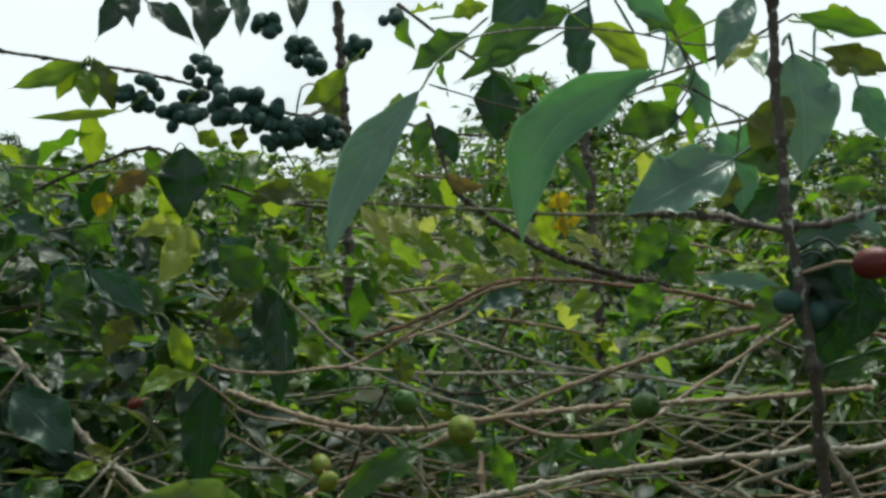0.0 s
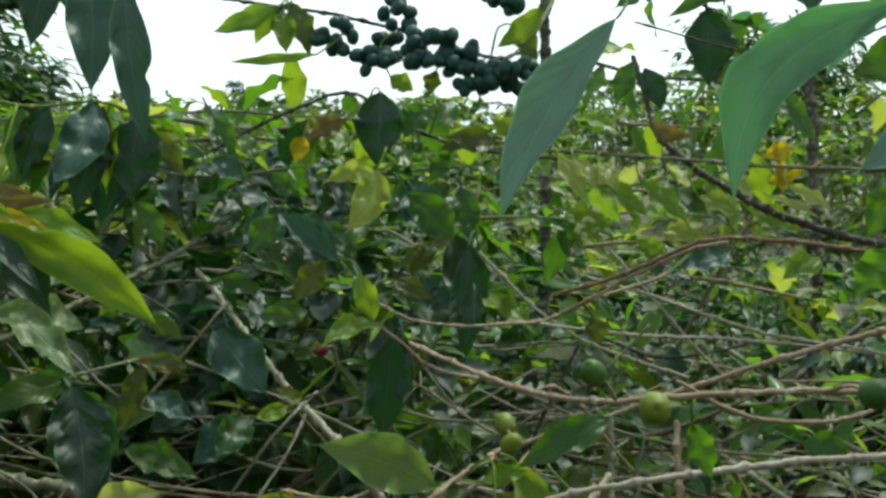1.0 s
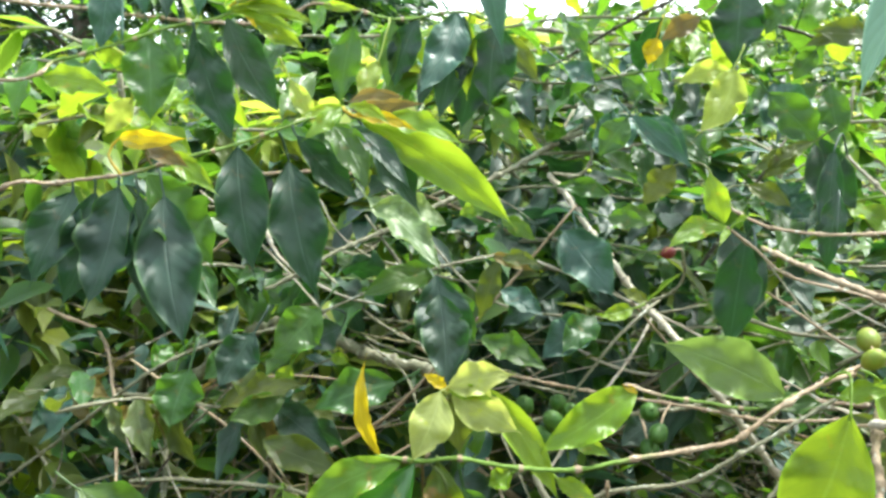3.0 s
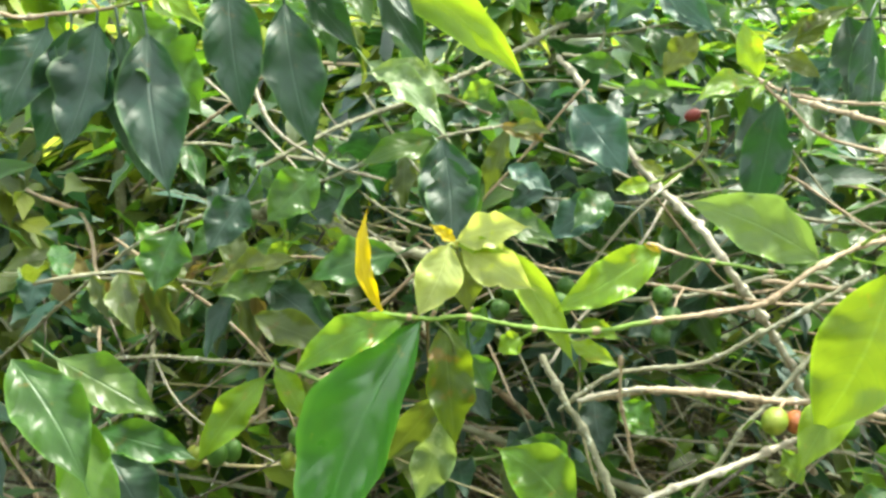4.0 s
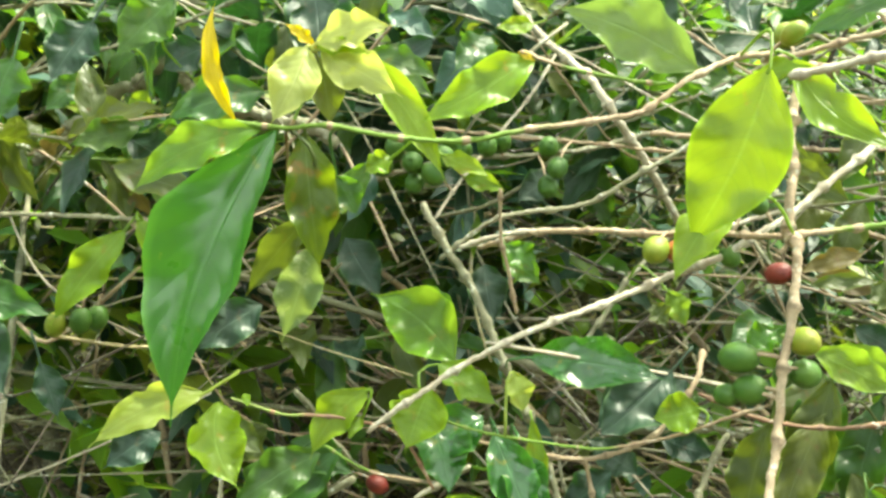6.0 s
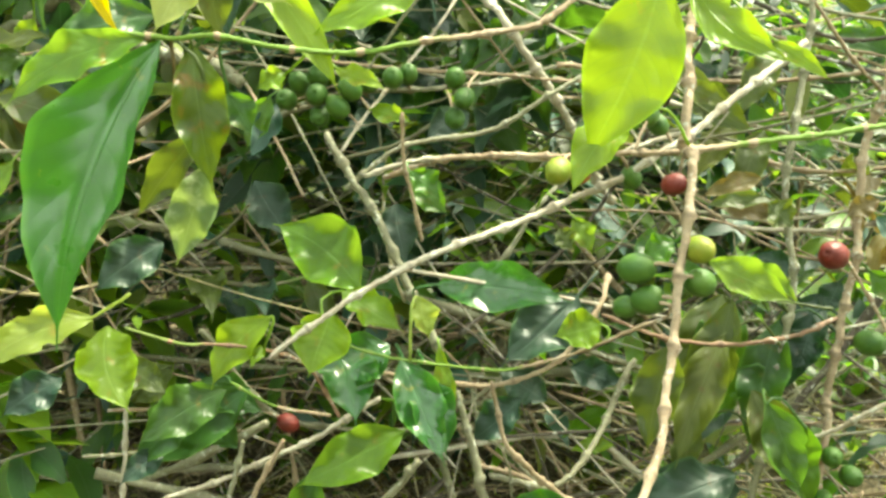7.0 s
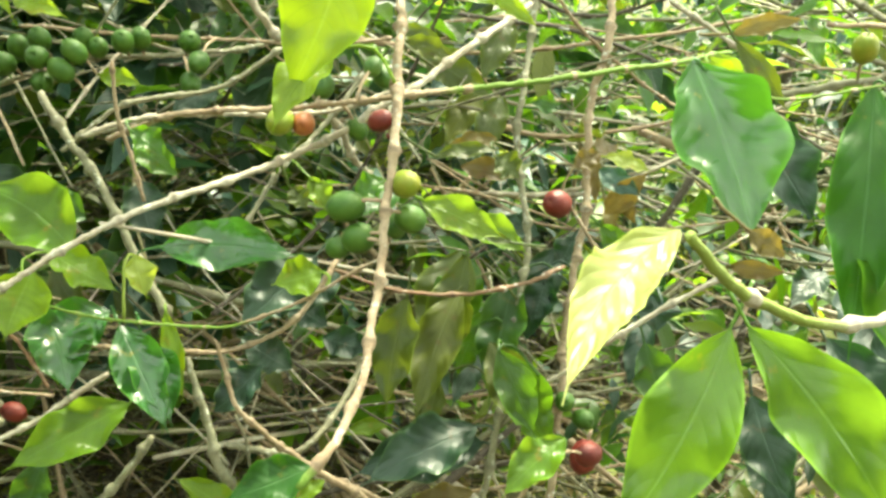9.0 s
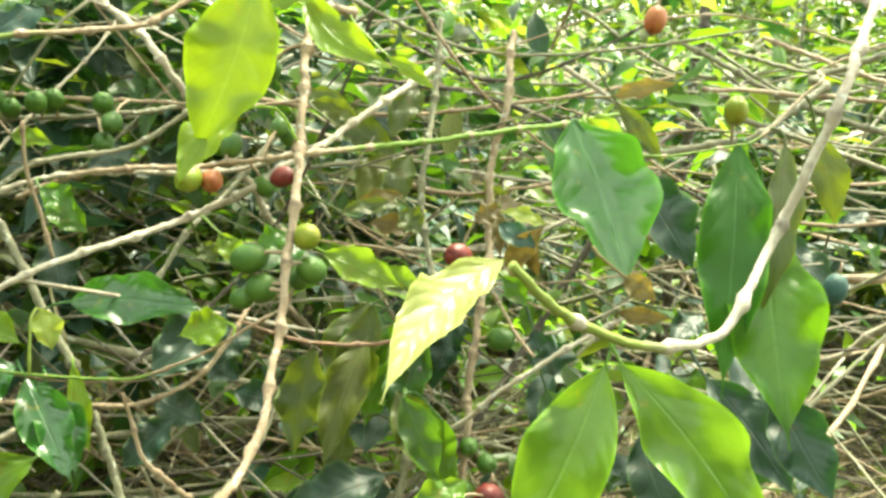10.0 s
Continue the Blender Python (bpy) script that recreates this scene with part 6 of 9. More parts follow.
leaf(m3, (-0.2786, 0.5254, 0.8330), (-0.2219, 0.5224, 0.7653), (0.46, -0.79, 0.42), 0.0209, "lime", side=0.04, bend=0.026)
leaf(m3, (-0.2640, 0.5364, 0.7719), (-0.2774, 0.5258, 0.7639), (0.20, -0.73, 0.65), 0.0167, "lime", bend=0.071, side=0.02, stalk=(-0.2432, 0.5319, 0.7932))
leaf(m3, (-0.2311, 0.5335, 0.7776), (-0.1966, 0.5270, 0.7708), (0.02, -0.66, 0.75), 0.0126, "lime", bend=0.043, side=-0.016, stalk=(-0.2365, 0.5332, 0.7857))
leaf(m4, (-0.1963, 0.5821, 0.8298), (-0.2429, 0.5229, 0.7947), (0.49, -0.70, 0.53), 0.0281, "lime", bend=0.044, side=0.029)
leaf(m4, (-0.2049, 0.5752, 0.8315), (-0.1943, 0.5771, 0.8262), (0.39, -0.78, 0.50), 0.0043, "yellow", bend=0.082, side=0.002, label="narrow curled yellow leaf")
leaf(m4, (-0.1169, 0.6337, 0.8205), (-0.1924, 0.5960, 0.8559), (0.53, -0.80, 0.29), 0.0377, "sage", side=-0.05, bend=0.019)
leaf(m4, (-0.1329, 0.6226, 0.8158), (-0.0925, 0.6462, 0.8156), (0.33, -0.57, 0.75), 0.0168, "mid", bend=0.023, side=0.003)
leaf(m4, (-0.0906, 0.6649, 0.8140), (-0.0573, 0.6752, 0.8224), (0.05, -0.72, 0.69), 0.0162, "lime", bend=0.024, side=0.026, stalk=(-0.1002, 0.6485, 0.8246))
leaf(m5, (-0.0844, 0.5993, 0.7556), (-0.1033, 0.5559, 0.7160), (0.11, -0.70, 0.71), 0.0269, "lime", side=-0.04, wave=0.2, bend=0.083, stalk=(-0.0499, 0.6062, 0.7378))
cherry(m5, (-0.0542, 0.5903, 0.7205), 0.0143, "red", stalk=(-0.0465, 0.5886, 0.7237), label="ripe dull red coffee cherry")
cherry(m5, (-0.0664, 0.5685, 0.6769), 0.0204, "green", stalk=(-0.0427, 0.5647, 0.6829))
cherry(m5, (-0.0580, 0.5652, 0.6610), 0.0197, "green", stalk=(-0.0415, 0.5559, 0.6678))
cherry(m5, (-0.0353, 0.5739, 0.6910), 0.0181, "lime", label="yellowing green coffee cherry")
cherry(m5, (-0.0329, 0.5780, 0.6707), 0.0185, "green", stalk=(-0.0424, 0.5624, 0.6788))
cherry(m5, (-0.0706, 0.5688, 0.6530), 0.0149, "green", stalk=(-0.0412, 0.5539, 0.6647))
leaf(m5, (-0.0508, 0.5899, 0.6880), (-0.0669, 0.5799, 0.6774), (0.02, -0.74, 0.67), 0.0180, "green", bend=0.083, side=0.025, stalk=(-0.0442, 0.5743, 0.7001))
leaf(m5, (-0.0329, 0.6025, 0.6750), (0.0157, 0.6116, 0.6542), (0.37, -0.77, 0.52), 0.0230, "fresh", bend=0.028, side=0.006, stalk=(-0.0434, 0.5694, 0.6914))
cherry(m5, (-0.0579, 0.6214, 0.7061), 0.0034, "red", stalk=(-0.0546, 0.6258, 0.7302), label="ripe dull red coffee cherry")
cherry(m5, (-0.1003, 0.6948, 0.7726), 0.0221, "green", stalk=(-0.0672, 0.6809, 0.7934))
leaf(m5, (-0.0203, 0.7120, 0.7857), (0.0172, 0.6908, 0.7659), (-0.19, -0.83, 0.53), 0.0118, "lime", bend=0.023, side=0.017, stalk=(-0.0535, 0.7362, 0.8131))
cherry(m6, (-0.1356, 0.6479, 0.7039), 0.0199, "lime", stalk=(-0.1346, 0.6706, 0.7096), label="yellowing green coffee cherry")
leaf(m6, (0.1310, 0.7032, 0.7694), (0.1715, 0.6908, 0.7814), (-0.38, -0.80, 0.46), 0.0138, "bronze", bend=0.045, side=-0.001, stalk=(0.1126, 0.7089, 0.7679), label="withered bronze-brown leaf")
leaf(m6, (0.1338, 0.7028, 0.7660), (0.1695, 0.6972, 0.7258), (0.12, -0.96, 0.24), 0.0153, "olive", bend=0.085, side=-0.009, stalk=(0.1206, 0.7048, 0.7849))
cherry(m6, (-0.1185, 0.6797, 0.7226), 0.0174, "green", stalk=(-0.1198, 0.6688, 0.7120))
cherry(m6, (-0.0943, 0.6765, 0.6973), 0.0158, "green", stalk=(-0.1012, 0.6638, 0.7153))
cherry(m6, (-0.0877, 0.6872, 0.7364), 0.0142, "green", stalk=(-0.0916, 0.6607, 0.7172))
cherry(m6, (0.1587, 0.7820, 0.8198), 0.0193, "orange", stalk=(0.1617, 0.7860, 0.8378), label="half-ripe orange coffee cherry")
cherry(m7, (-0.1244, 0.6596, 0.7013), 0.0177, "orange", stalk=(-0.1310, 0.6906, 0.7020), label="half-ripe orange coffee cherry")
leaf(m7, (-0.2423, 0.6530, 0.6892), (-0.2202, 0.6590, 0.6698), (0.62, -0.58, 0.52), 0.0216, "green", bend=0.058, side=0.025, stalk=(-0.2471, 0.6639, 0.6921))
leaf(m8, (-0.2533, 0.5981, 0.6211), (-0.3188, 0.5971, 0.6579), (0.35, -0.72, 0.60), 0.0478, "fresh", side=-0.08, bend=0.069)
leaf(m9, (-0.2112, 0.6295, 0.6189), (-0.1177, 0.6405, 0.6190), (0.09, -0.77, 0.63), 0.0371, "glossy", wave=0.24, bend=0.069, side=0.02, stalk=(-0.2316, 0.6383, 0.6014))
leaf(m9, (-0.2037, 0.6169, 0.5806), (-0.1845, 0.6011, 0.5240), (0.66, -0.63, 0.40), 0.0142, "lime", bend=0.02, side=-0.024, stalk=(-0.2098, 0.6307, 0.5713))
leaf(m11, (-0.1455, 0.6886, 0.6508), (-0.1323, 0.6875, 0.6364), (0.52, -0.67, 0.53), 0.0174, "olive", bend=0.057, side=-0.019, stalk=(-0.1353, 0.6629, 0.6775))
leaf(m11, (-0.0457, 0.6912, 0.6812), (-0.0025, 0.7085, 0.6856), (0.22, -0.71, 0.67), 0.0121, "olive", bend=0.026, side=0.025, stalk=(-0.0734, 0.6900, 0.7158))
leaf(m11, (-0.0791, 0.7297, 0.7507), (-0.0414, 0.7379, 0.7373), (0.33, -0.85, 0.41), 0.0162, "olive", bend=0.035, side=0.019, stalk=(-0.0526, 0.7247, 0.7330))
cherry(m11, (-0.0840, 0.6967, 0.7293), 0.0153, "green", stalk=(-0.0715, 0.6927, 0.7173))
leaf(m12, (-0.1408, 0.7137, 0.6526), (-0.1239, 0.7101, 0.6283), (0.51, -0.73, 0.46), 0.0190, "fresh", bend=0.03, side=0.007, stalk=(-0.1790, 0.7465, 0.6443))
leaf(m12, (-0.1274, 0.6906, 0.6030), (-0.1636, 0.6351, 0.5646), (0.11, -0.61, 0.78), 0.0473, "dark", bend=0.015, side=0.024, stalk=(-0.1179, 0.7051, 0.6170))
cherry(m13, (-0.0444, 0.5929, 0.6613), 0.0146, "green", stalk=(-0.0488, 0.5847, 0.6448))
leaf(m13, (0.0177, 0.6319, 0.6464), (-0.0116, 0.6249, 0.6551), (0.34, -0.78, 0.52), 0.0073, "olive", bend=0.026, side=0.018, stalk=(0.0364, 0.6364, 0.6449))
leaf(m13, (-0.2451, 0.5462, 0.6257), (-0.2458, 0.5166, 0.5948), (0.28, -0.70, 0.66), 0.0389, "lime", wave=0.1, bend=0.041, side=0.002, stalk=(-0.2452, 0.5405, 0.6114))
leaf(m13, (-0.0884, 0.5926, 0.6292), (-0.1132, 0.5757, 0.6234), (0.32, -0.69, 0.65), 0.0253, "lime", bend=0.032, side=0.027, stalk=(-0.0833, 0.5852, 0.6221))
leaf(m13, (-0.2063, 0.5891, 0.6271), (-0.1959, 0.5828, 0.6020), (0.68, -0.59, 0.43), 0.0195, "pale", bend=0.055, side=-0.025, stalk=(-0.1996, 0.5619, 0.5950))
leaf(m13, (-0.2534, 0.5729, 0.6287), (-0.2115, 0.5786, 0.6053), (0.48, -0.48, 0.74), 0.0261, "lime", bend=0.037, side=-0.017, stalk=(-0.2452, 0.5405, 0.6114))
leaf(m13, (-0.2618, 0.5768, 0.5893), (-0.2307, 0.5488, 0.5482), (0.56, -0.42, 0.71), 0.0398, "glossy", wave=0.24, bend=0.049, side=0.015, stalk=(-0.2376, 0.5440, 0.6077))
leaf(m13, (-0.2189, 0.5884, 0.5799), (-0.1739, 0.5604, 0.5262), (0.38, -0.65, 0.66), 0.0334, "glossy", wave=0.24, bend=0.049, side=-0.001, stalk=(-0.2027, 0.5605, 0.5956))
leaf(m13, (-0.2072, 0.5931, 0.5704), (-0.1752, 0.5681, 0.5267), (0.50, -0.54, 0.68), 0.0319, "glossy", bend=0.083, side=-0.019, stalk=(-0.1908, 0.5661, 0.5934))
leaf(m14, (-0.2832, 0.5361, 0.6204), (-0.3060, 0.5010, 0.5814), (0.20, -0.78, 0.59), 0.0272, "lime", side=-0.1, bend=0.02, stalk=(-0.2842, 0.5270, 0.6015))
leaf(m14, (-0.2839, 0.5292, 0.6037), (-0.2851, 0.5135, 0.5939), (0.33, -0.52, 0.79), 0.0088, "lime", bend=0.053, side=-0.027)
leaf(m14, (-0.3215, 0.4310, 0.6561), (-0.3600, 0.3817, 0.6367), (0.46, -0.61, 0.64), 0.0233, "pale", side=-0.07, bend=0.071, stalk=(-0.3097, 0.4460, 0.6660))
leaf(m14, (-0.3147, 0.4326, 0.6518), (-0.2843, 0.4104, 0.6174), (0.53, -0.41, 0.74), 0.0313, "lime", side=-0.12, bend=0.01)
leaf(m14, (-0.3022, 0.4403, 0.6563), (-0.2933, 0.4314, 0.6528), (0.32, -0.05, 0.95), 0.0050, "lime", bend=0.081, side=-0.015)
leaf(m15, (-0.2168, 0.5900, 0.5251), (-0.2729, 0.5359, 0.4971), (0.30, -0.67, 0.68), 0.0364, "fresh", bend=0.036, side=0.01, stalk=(-0.2510, 0.6231, 0.5251))
cherry(m16, (-0.3417, 0.6382, 0.4742), 0.0174, "red", stalk=(-0.3614, 0.6340, 0.4812), label="ripe dull red coffee cherry")
leaf(m16, (-0.3898, 0.6131, 0.5113), (-0.3702, 0.6107, 0.4876), (0.69, -0.39, 0.61), 0.0242, "mid", bend=0.061, side=0.002, stalk=(-0.3733, 0.6255, 0.4731))
leaf(m17, (-0.4238, 0.6054, 0.5226), (-0.4477, 0.5853, 0.4939), (0.10, -0.85, 0.51), 0.0337, "olive", bend=0.021, side=0.022, stalk=(-0.4534, 0.5833, 0.4938))
leaf(m18, (-0.3814, 0.5964, 0.5187), (-0.4271, 0.5553, 0.4571), (0.14, -0.87, 0.47), 0.0361, "mid", bend=0.086, side=0.004, stalk=(-0.3566, 0.5880, 0.5323))
leaf(m19, (-0.0251, 0.7153, 0.6093), (-0.0469, 0.6719, 0.5206), (-0.09, -0.89, 0.45), 0.0351, "olive", side=0.05, bend=0.016, stalk=(0.0141, 0.7423, 0.5920))
leaf(m19, (0.0068, 0.6816, 0.5531), (0.0481, 0.6690, 0.4846), (0.34, -0.87, 0.36), 0.0349, "green", bend=0.072, side=0.019, stalk=(0.0103, 0.7123, 0.5364))
leaf(m19, (-0.0157, 0.7188, 0.5530), (-0.0258, 0.7014, 0.5186), (-0.27, -0.83, 0.50), 0.0265, "green", bend=0.025, side=-0.013, stalk=(0.0114, 0.7203, 0.5516))
leaf(m19, (-0.0044, 0.6773, 0.4958), (-0.0713, 0.6207, 0.4713), (0.15, -0.53, 0.83), 0.0426, "dark", bend=0.064, side=0.003, stalk=(0.0081, 0.6759, 0.4941))
leaf(m19, (-0.0110, 0.7248, 0.6774), (0.0074, 0.7252, 0.6618), (0.47, -0.70, 0.54), 0.0236, "olive", bend=0.067, side=-0.009, stalk=(-0.0004, 0.7730, 0.6626))
leaf(m19, (0.0268, 0.7726, 0.7060), (0.0042, 0.7658, 0.7092), (0.32, -0.83, 0.46), 0.0145, "mid", bend=0.017, side=-0.008, stalk=(-0.0038, 0.7875, 0.7016))
leaf(m19, (-0.0005, 0.6837, 0.4805), (-0.0857, 0.6429, 0.4621), (0.15, -0.65, 0.75), 0.0454, "dark", bend=0.056, side=-0.021, stalk=(0.0072, 0.6720, 0.4811))
leaf(m19, (-0.0371, 0.6973, 0.5184), (-0.0423, 0.6787, 0.4766), (-0.26, -0.87, 0.42), 0.0228, "olive", bend=0.076, side=0.023, stalk=(0.0090, 0.6987, 0.5152))
leaf(m19, (-0.0559, 0.6720, 0.5880), (-0.0616, 0.6416, 0.5162), (-0.12, -0.91, 0.39), 0.0342, "olive", bend=0.016, side=-0.023, stalk=(-0.0544, 0.6798, 0.6104))
leaf(m19, (-0.0243, 0.7372, 0.5963), (-0.0380, 0.6862, 0.5418), (0.02, -0.73, 0.68), 0.0365, "mid", bend=0.066, side=0.018, stalk=(0.0141, 0.7423, 0.5920))
leaf(m19, (-0.0262, 0.7027, 0.5873), (-0.0421, 0.6472, 0.5078), (0.05, -0.82, 0.57), 0.0328, "olive", bend=0.076, side=-0.015, stalk=(0.0125, 0.7304, 0.5708))
cherry(m20, (0.0672, 0.7382, 0.5837), 0.0212, "green", stalk=(0.0476, 0.7501, 0.5772))
cherry(m20, (0.0535, 0.6852, 0.5203), 0.0166, "green", stalk=(0.0493, 0.7129, 0.5084))
cherry(m20, (0.0670, 0.6855, 0.5089), 0.0166, "green", stalk=(0.0493, 0.7107, 0.5028))
cherry(m20, (0.0522, 0.6740, 0.4936), 0.0158, "green", stalk=(0.0491, 0.7029, 0.4812))
cherry(m20, (0.0708, 0.6588, 0.4956), 0.0221, "red", stalk=(0.0738, 0.6628, 0.5136), label="ripe dull red coffee cherry")
leaf(m20, (0.0439, 0.7850, 0.6080), (0.0357, 0.7726, 0.5844), (-0.10, -0.87, 0.49), 0.0222, "dark", bend=0.025, side=0.009, stalk=(0.0495, 0.7725, 0.6144))
leaf(m20, (0.0291, 0.7474, 0.5843), (0.0222, 0.7328, 0.5538), (-0.17, -0.87, 0.46), 0.0275, "dark", bend=0.048, side=0.027, stalk=(0.0477, 0.7515, 0.5796))
leaf(m20, (0.0893, 0.8087, 0.5700), (0.1073, 0.7993, 0.5301), (0.20, -0.93, 0.31), 0.0271, "dark", bend=0.022, side=0.018, stalk=(0.0812, 0.8130, 0.5918))
leaf(m20, (0.0612, 0.7720, 0.6737), (0.0959, 0.7804, 0.6634), (0.36, -0.56, 0.74), 0.0164, "pale", bend=0.063, side=-0.022, stalk=(0.0494, 0.7976, 0.6587))
leaf(m20, (0.0622, 0.7948, 0.6162), (0.0853, 0.7939, 0.5933), (0.32, -0.88, 0.36), 0.0192, "green", bend=0.059, side=-0.013, stalk=(0.0500, 0.7803, 0.6273))
leaf(m20, (0.0067, 0.7476, 0.5852), (-0.0004, 0.6900, 0.5051), (-0.16, -0.79, 0.59), 0.0356, "mid", bend=0.072, side=0.01, stalk=(0.0477, 0.7515, 0.5796))
leaf(m20, (0.0279, 0.7593, 0.5892), (0.0182, 0.7340, 0.5356), (-0.27, -0.85, 0.45), 0.0309, "dark", bend=0.079, side=0.011, stalk=(0.0483, 0.7576, 0.5901))
leaf(m21, (0.2318, 0.5951, 0.6184), (0.2653, 0.5639, 0.5687), (-0.08, -0.87, 0.49), 0.0351, "dark", bend=0.052, side=-0.017, stalk=(0.2219, 0.6043, 0.6371))
leaf(m21, (0.2034, 0.6493, 0.6031), (0.2602, 0.6178, 0.5404), (0.12, -0.84, 0.53), 0.0393, "dark", bend=0.084, side=0.009, stalk=(0.1908, 0.6563, 0.6210))
leaf(m21, (0.1474, 0.6902, 0.6277), (0.1827, 0.6761, 0.6320), (-0.38, -0.83, 0.41), 0.0128, "bronze", bend=0.012, side=-0.026, stalk=(0.1499, 0.6923, 0.6218), label="withered bronze-brown leaf")
leaf(m21, (0.1024, 0.6958, 0.6013), (0.1086, 0.6890, 0.5761), (0.51, -0.79, 0.34), 0.0313, "dark", bend=0.082, side=0.007, stalk=(0.1103, 0.6705, 0.6013))
leaf(m21, (0.1718, 0.6682, 0.5443), (0.1856, 0.6553, 0.4956), (0.23, -0.92, 0.31), 0.0271, "dark", bend=0.01, side=-0.021, stalk=(0.1666, 0.6731, 0.5669))
leaf(m21, (0.0088, 0.6593, 0.5644), (0.0388, 0.6467, 0.5100), (0.26, -0.90, 0.35), 0.0274, "mid", bend=0.017, side=0.013, stalk=(0.0395, 0.6792, 0.5350))
cherry(m22, (0.0346, 0.7187, 0.6495), 0.0225, "red", stalk=(0.0444, 0.7410, 0.6398), label="ripe dull red coffee cherry")
leaf(m22, (0.0402, 0.7613, 0.6659), (0.0606, 0.7733, 0.6773), (0.07, -0.75, 0.66), 0.0167, "bronze", bend=0.031, side=-0.02, stalk=(0.0444, 0.7410, 0.6398), label="withered bronze-brown leaf")
leaf(m22, (0.1040, 0.7568, 0.5404), (0.1271, 0.7441, 0.4878), (0.26, -0.91, 0.33), 0.0335, "mid", bend=0.038, side=-0.017, stalk=(0.0959, 0.7132, 0.5807))
leaf(m23, (-0.3946, 0.7164, 0.7170), (-0.4063, 0.6959, 0.6762), (0.24, -0.89, 0.38), 0.0252, "green", bend=0.015, side=-0.018, stalk=(-0.3958, 0.7455, 0.6994))
cherry(m23, (-0.3818, 0.7201, 0.7148), 0.0202, "green", stalk=(-0.3872, 0.7479, 0.7024))
cherry(m23, (-0.3798, 0.7366, 0.7258), 0.0195, "green", stalk=(-0.3789, 0.7509, 0.7052))
cherry(m23, (-0.3608, 0.7348, 0.7326), 0.0202, "green", stalk=(-0.3648, 0.7575, 0.7098))
cherry(m23, (-0.3543, 0.7212, 0.7211), 0.0208, "green", stalk=(-0.3668, 0.7565, 0.7092))
cherry(m23, (-0.3371, 0.7546, 0.7326), 0.0195, "green", stalk=(-0.3416, 0.7689, 0.7155))
cherry(m23, (-0.3548, 0.7251, 0.7030), 0.0192, "green", stalk=(-0.3708, 0.7545, 0.7079))
cherry(m23, (-0.3045, 0.7552, 0.7330), 0.0202, "green", stalk=(-0.3136, 0.7790, 0.7176))
cherry(m23, (-0.2978, 0.7694, 0.7343), 0.0186, "green", stalk=(-0.3030, 0.7829, 0.7179))
cherry(m23, (-0.2582, 0.7722, 0.7340), 0.0202, "green", stalk=(-0.2737, 0.7979, 0.7204))
cherry(m23, (-0.2538, 0.7619, 0.7044), 0.0192, "green", stalk=(-0.2760, 0.7965, 0.7201))
cherry(m23, (-0.3265, 0.7562, 0.7269), 0.0186, "green", stalk=(-0.3319, 0.7727, 0.7166))
leaf(m24, (-0.4838, 0.5383, 0.6955), (-0.5124, 0.4879, 0.6349), (0.42, -0.79, 0.46), 0.0297, "lime", bend=0.036, side=-0.014, stalk=(-0.4935, 0.5563, 0.6958))
leaf(m24, (-0.4777, 0.5444, 0.7026), (-0.4528, 0.5445, 0.6620), (0.75, -0.47, 0.46), 0.0212, "lime", bend=0.074, side=0.021, stalk=(-0.4874, 0.5598, 0.6946))
leaf(m24, (-0.5892, 0.4378, 0.7224), (-0.5136, 0.4672, 0.6809), (0.56, -0.43, 0.71), 0.0384, "mid", bend=0.042, side=-0.001, stalk=(-0.6058, 0.4313, 0.7355))
leaf(m24, (-0.5714, 0.4515, 0.6636), (-0.5004, 0.4860, 0.6440), (0.46, -0.56, 0.69), 0.0307, "mid", bend=0.067, side=0.006, stalk=(-0.5889, 0.4430, 0.6724))
leaf(m24, (-0.5599, 0.4220, 0.6981), (-0.5041, 0.3957, 0.6003), (0.81, -0.26, 0.53), 0.0404, "green", bend=0.064, side=0.003, stalk=(-0.5696, 0.4266, 0.7190))
leaf(m24, (-0.5758, 0.4660, 0.6434), (-0.5341, 0.4431, 0.5785), (0.79, -0.20, 0.58), 0.0394, "mid", bend=0.049, side=-0.003, stalk=(-0.5861, 0.4717, 0.6636))
leaf(m24, (-0.5387, 0.4957, 0.5978), (-0.5214, 0.4913, 0.5569), (0.85, -0.35, 0.40), 0.0233, "dark", bend=0.015, side=0.01, stalk=(-0.5464, 0.4977, 0.6202))
cherry(m24, (-0.4808, 0.5667, 0.6343), 0.0156, "green", stalk=(-0.4778, 0.5707, 0.6523))
cherry(m24, (-0.4687, 0.5705, 0.6249), 0.0156, "green", stalk=(-0.4657, 0.5745, 0.6429))
cherry(m24, (-0.4838, 0.5587, 0.6166), 0.0147, "lime", stalk=(-0.4808, 0.5627, 0.6346), label="yellowing green coffee cherry")
cherry(m24, (-0.5446, 0.5408, 0.6126), 0.0196, "green", stalk=(-0.5416, 0.5448, 0.6306))
cherry(m24, (-0.5411, 0.5536, 0.6109), 0.0190, "green", stalk=(-0.5381, 0.5576, 0.6289))
cherry(m24, (-0.5614, 0.5314, 0.6096), 0.0187, "lime", stalk=(-0.5584, 0.5354, 0.6276), label="yellowing green coffee cherry")
leaf(r1, (0.0924, 0.2982, 0.7593), (0.0748, 0.2448, 0.7437), (0.24, -0.35, 0.91), 0.0136, "cream_glare", side=-0.07, tear=0.05, bend=0.013, label="pale yellow-green leaf")
leaf(r2, (0.1313, 0.5061, 0.6576), (0.0898, 0.4693, 0.5613), (-0.15, -0.90, 0.41), 0.0436, "grassy", side=0.04, bend=0.041, stalk=(0.1387, 0.5127, 0.6789))
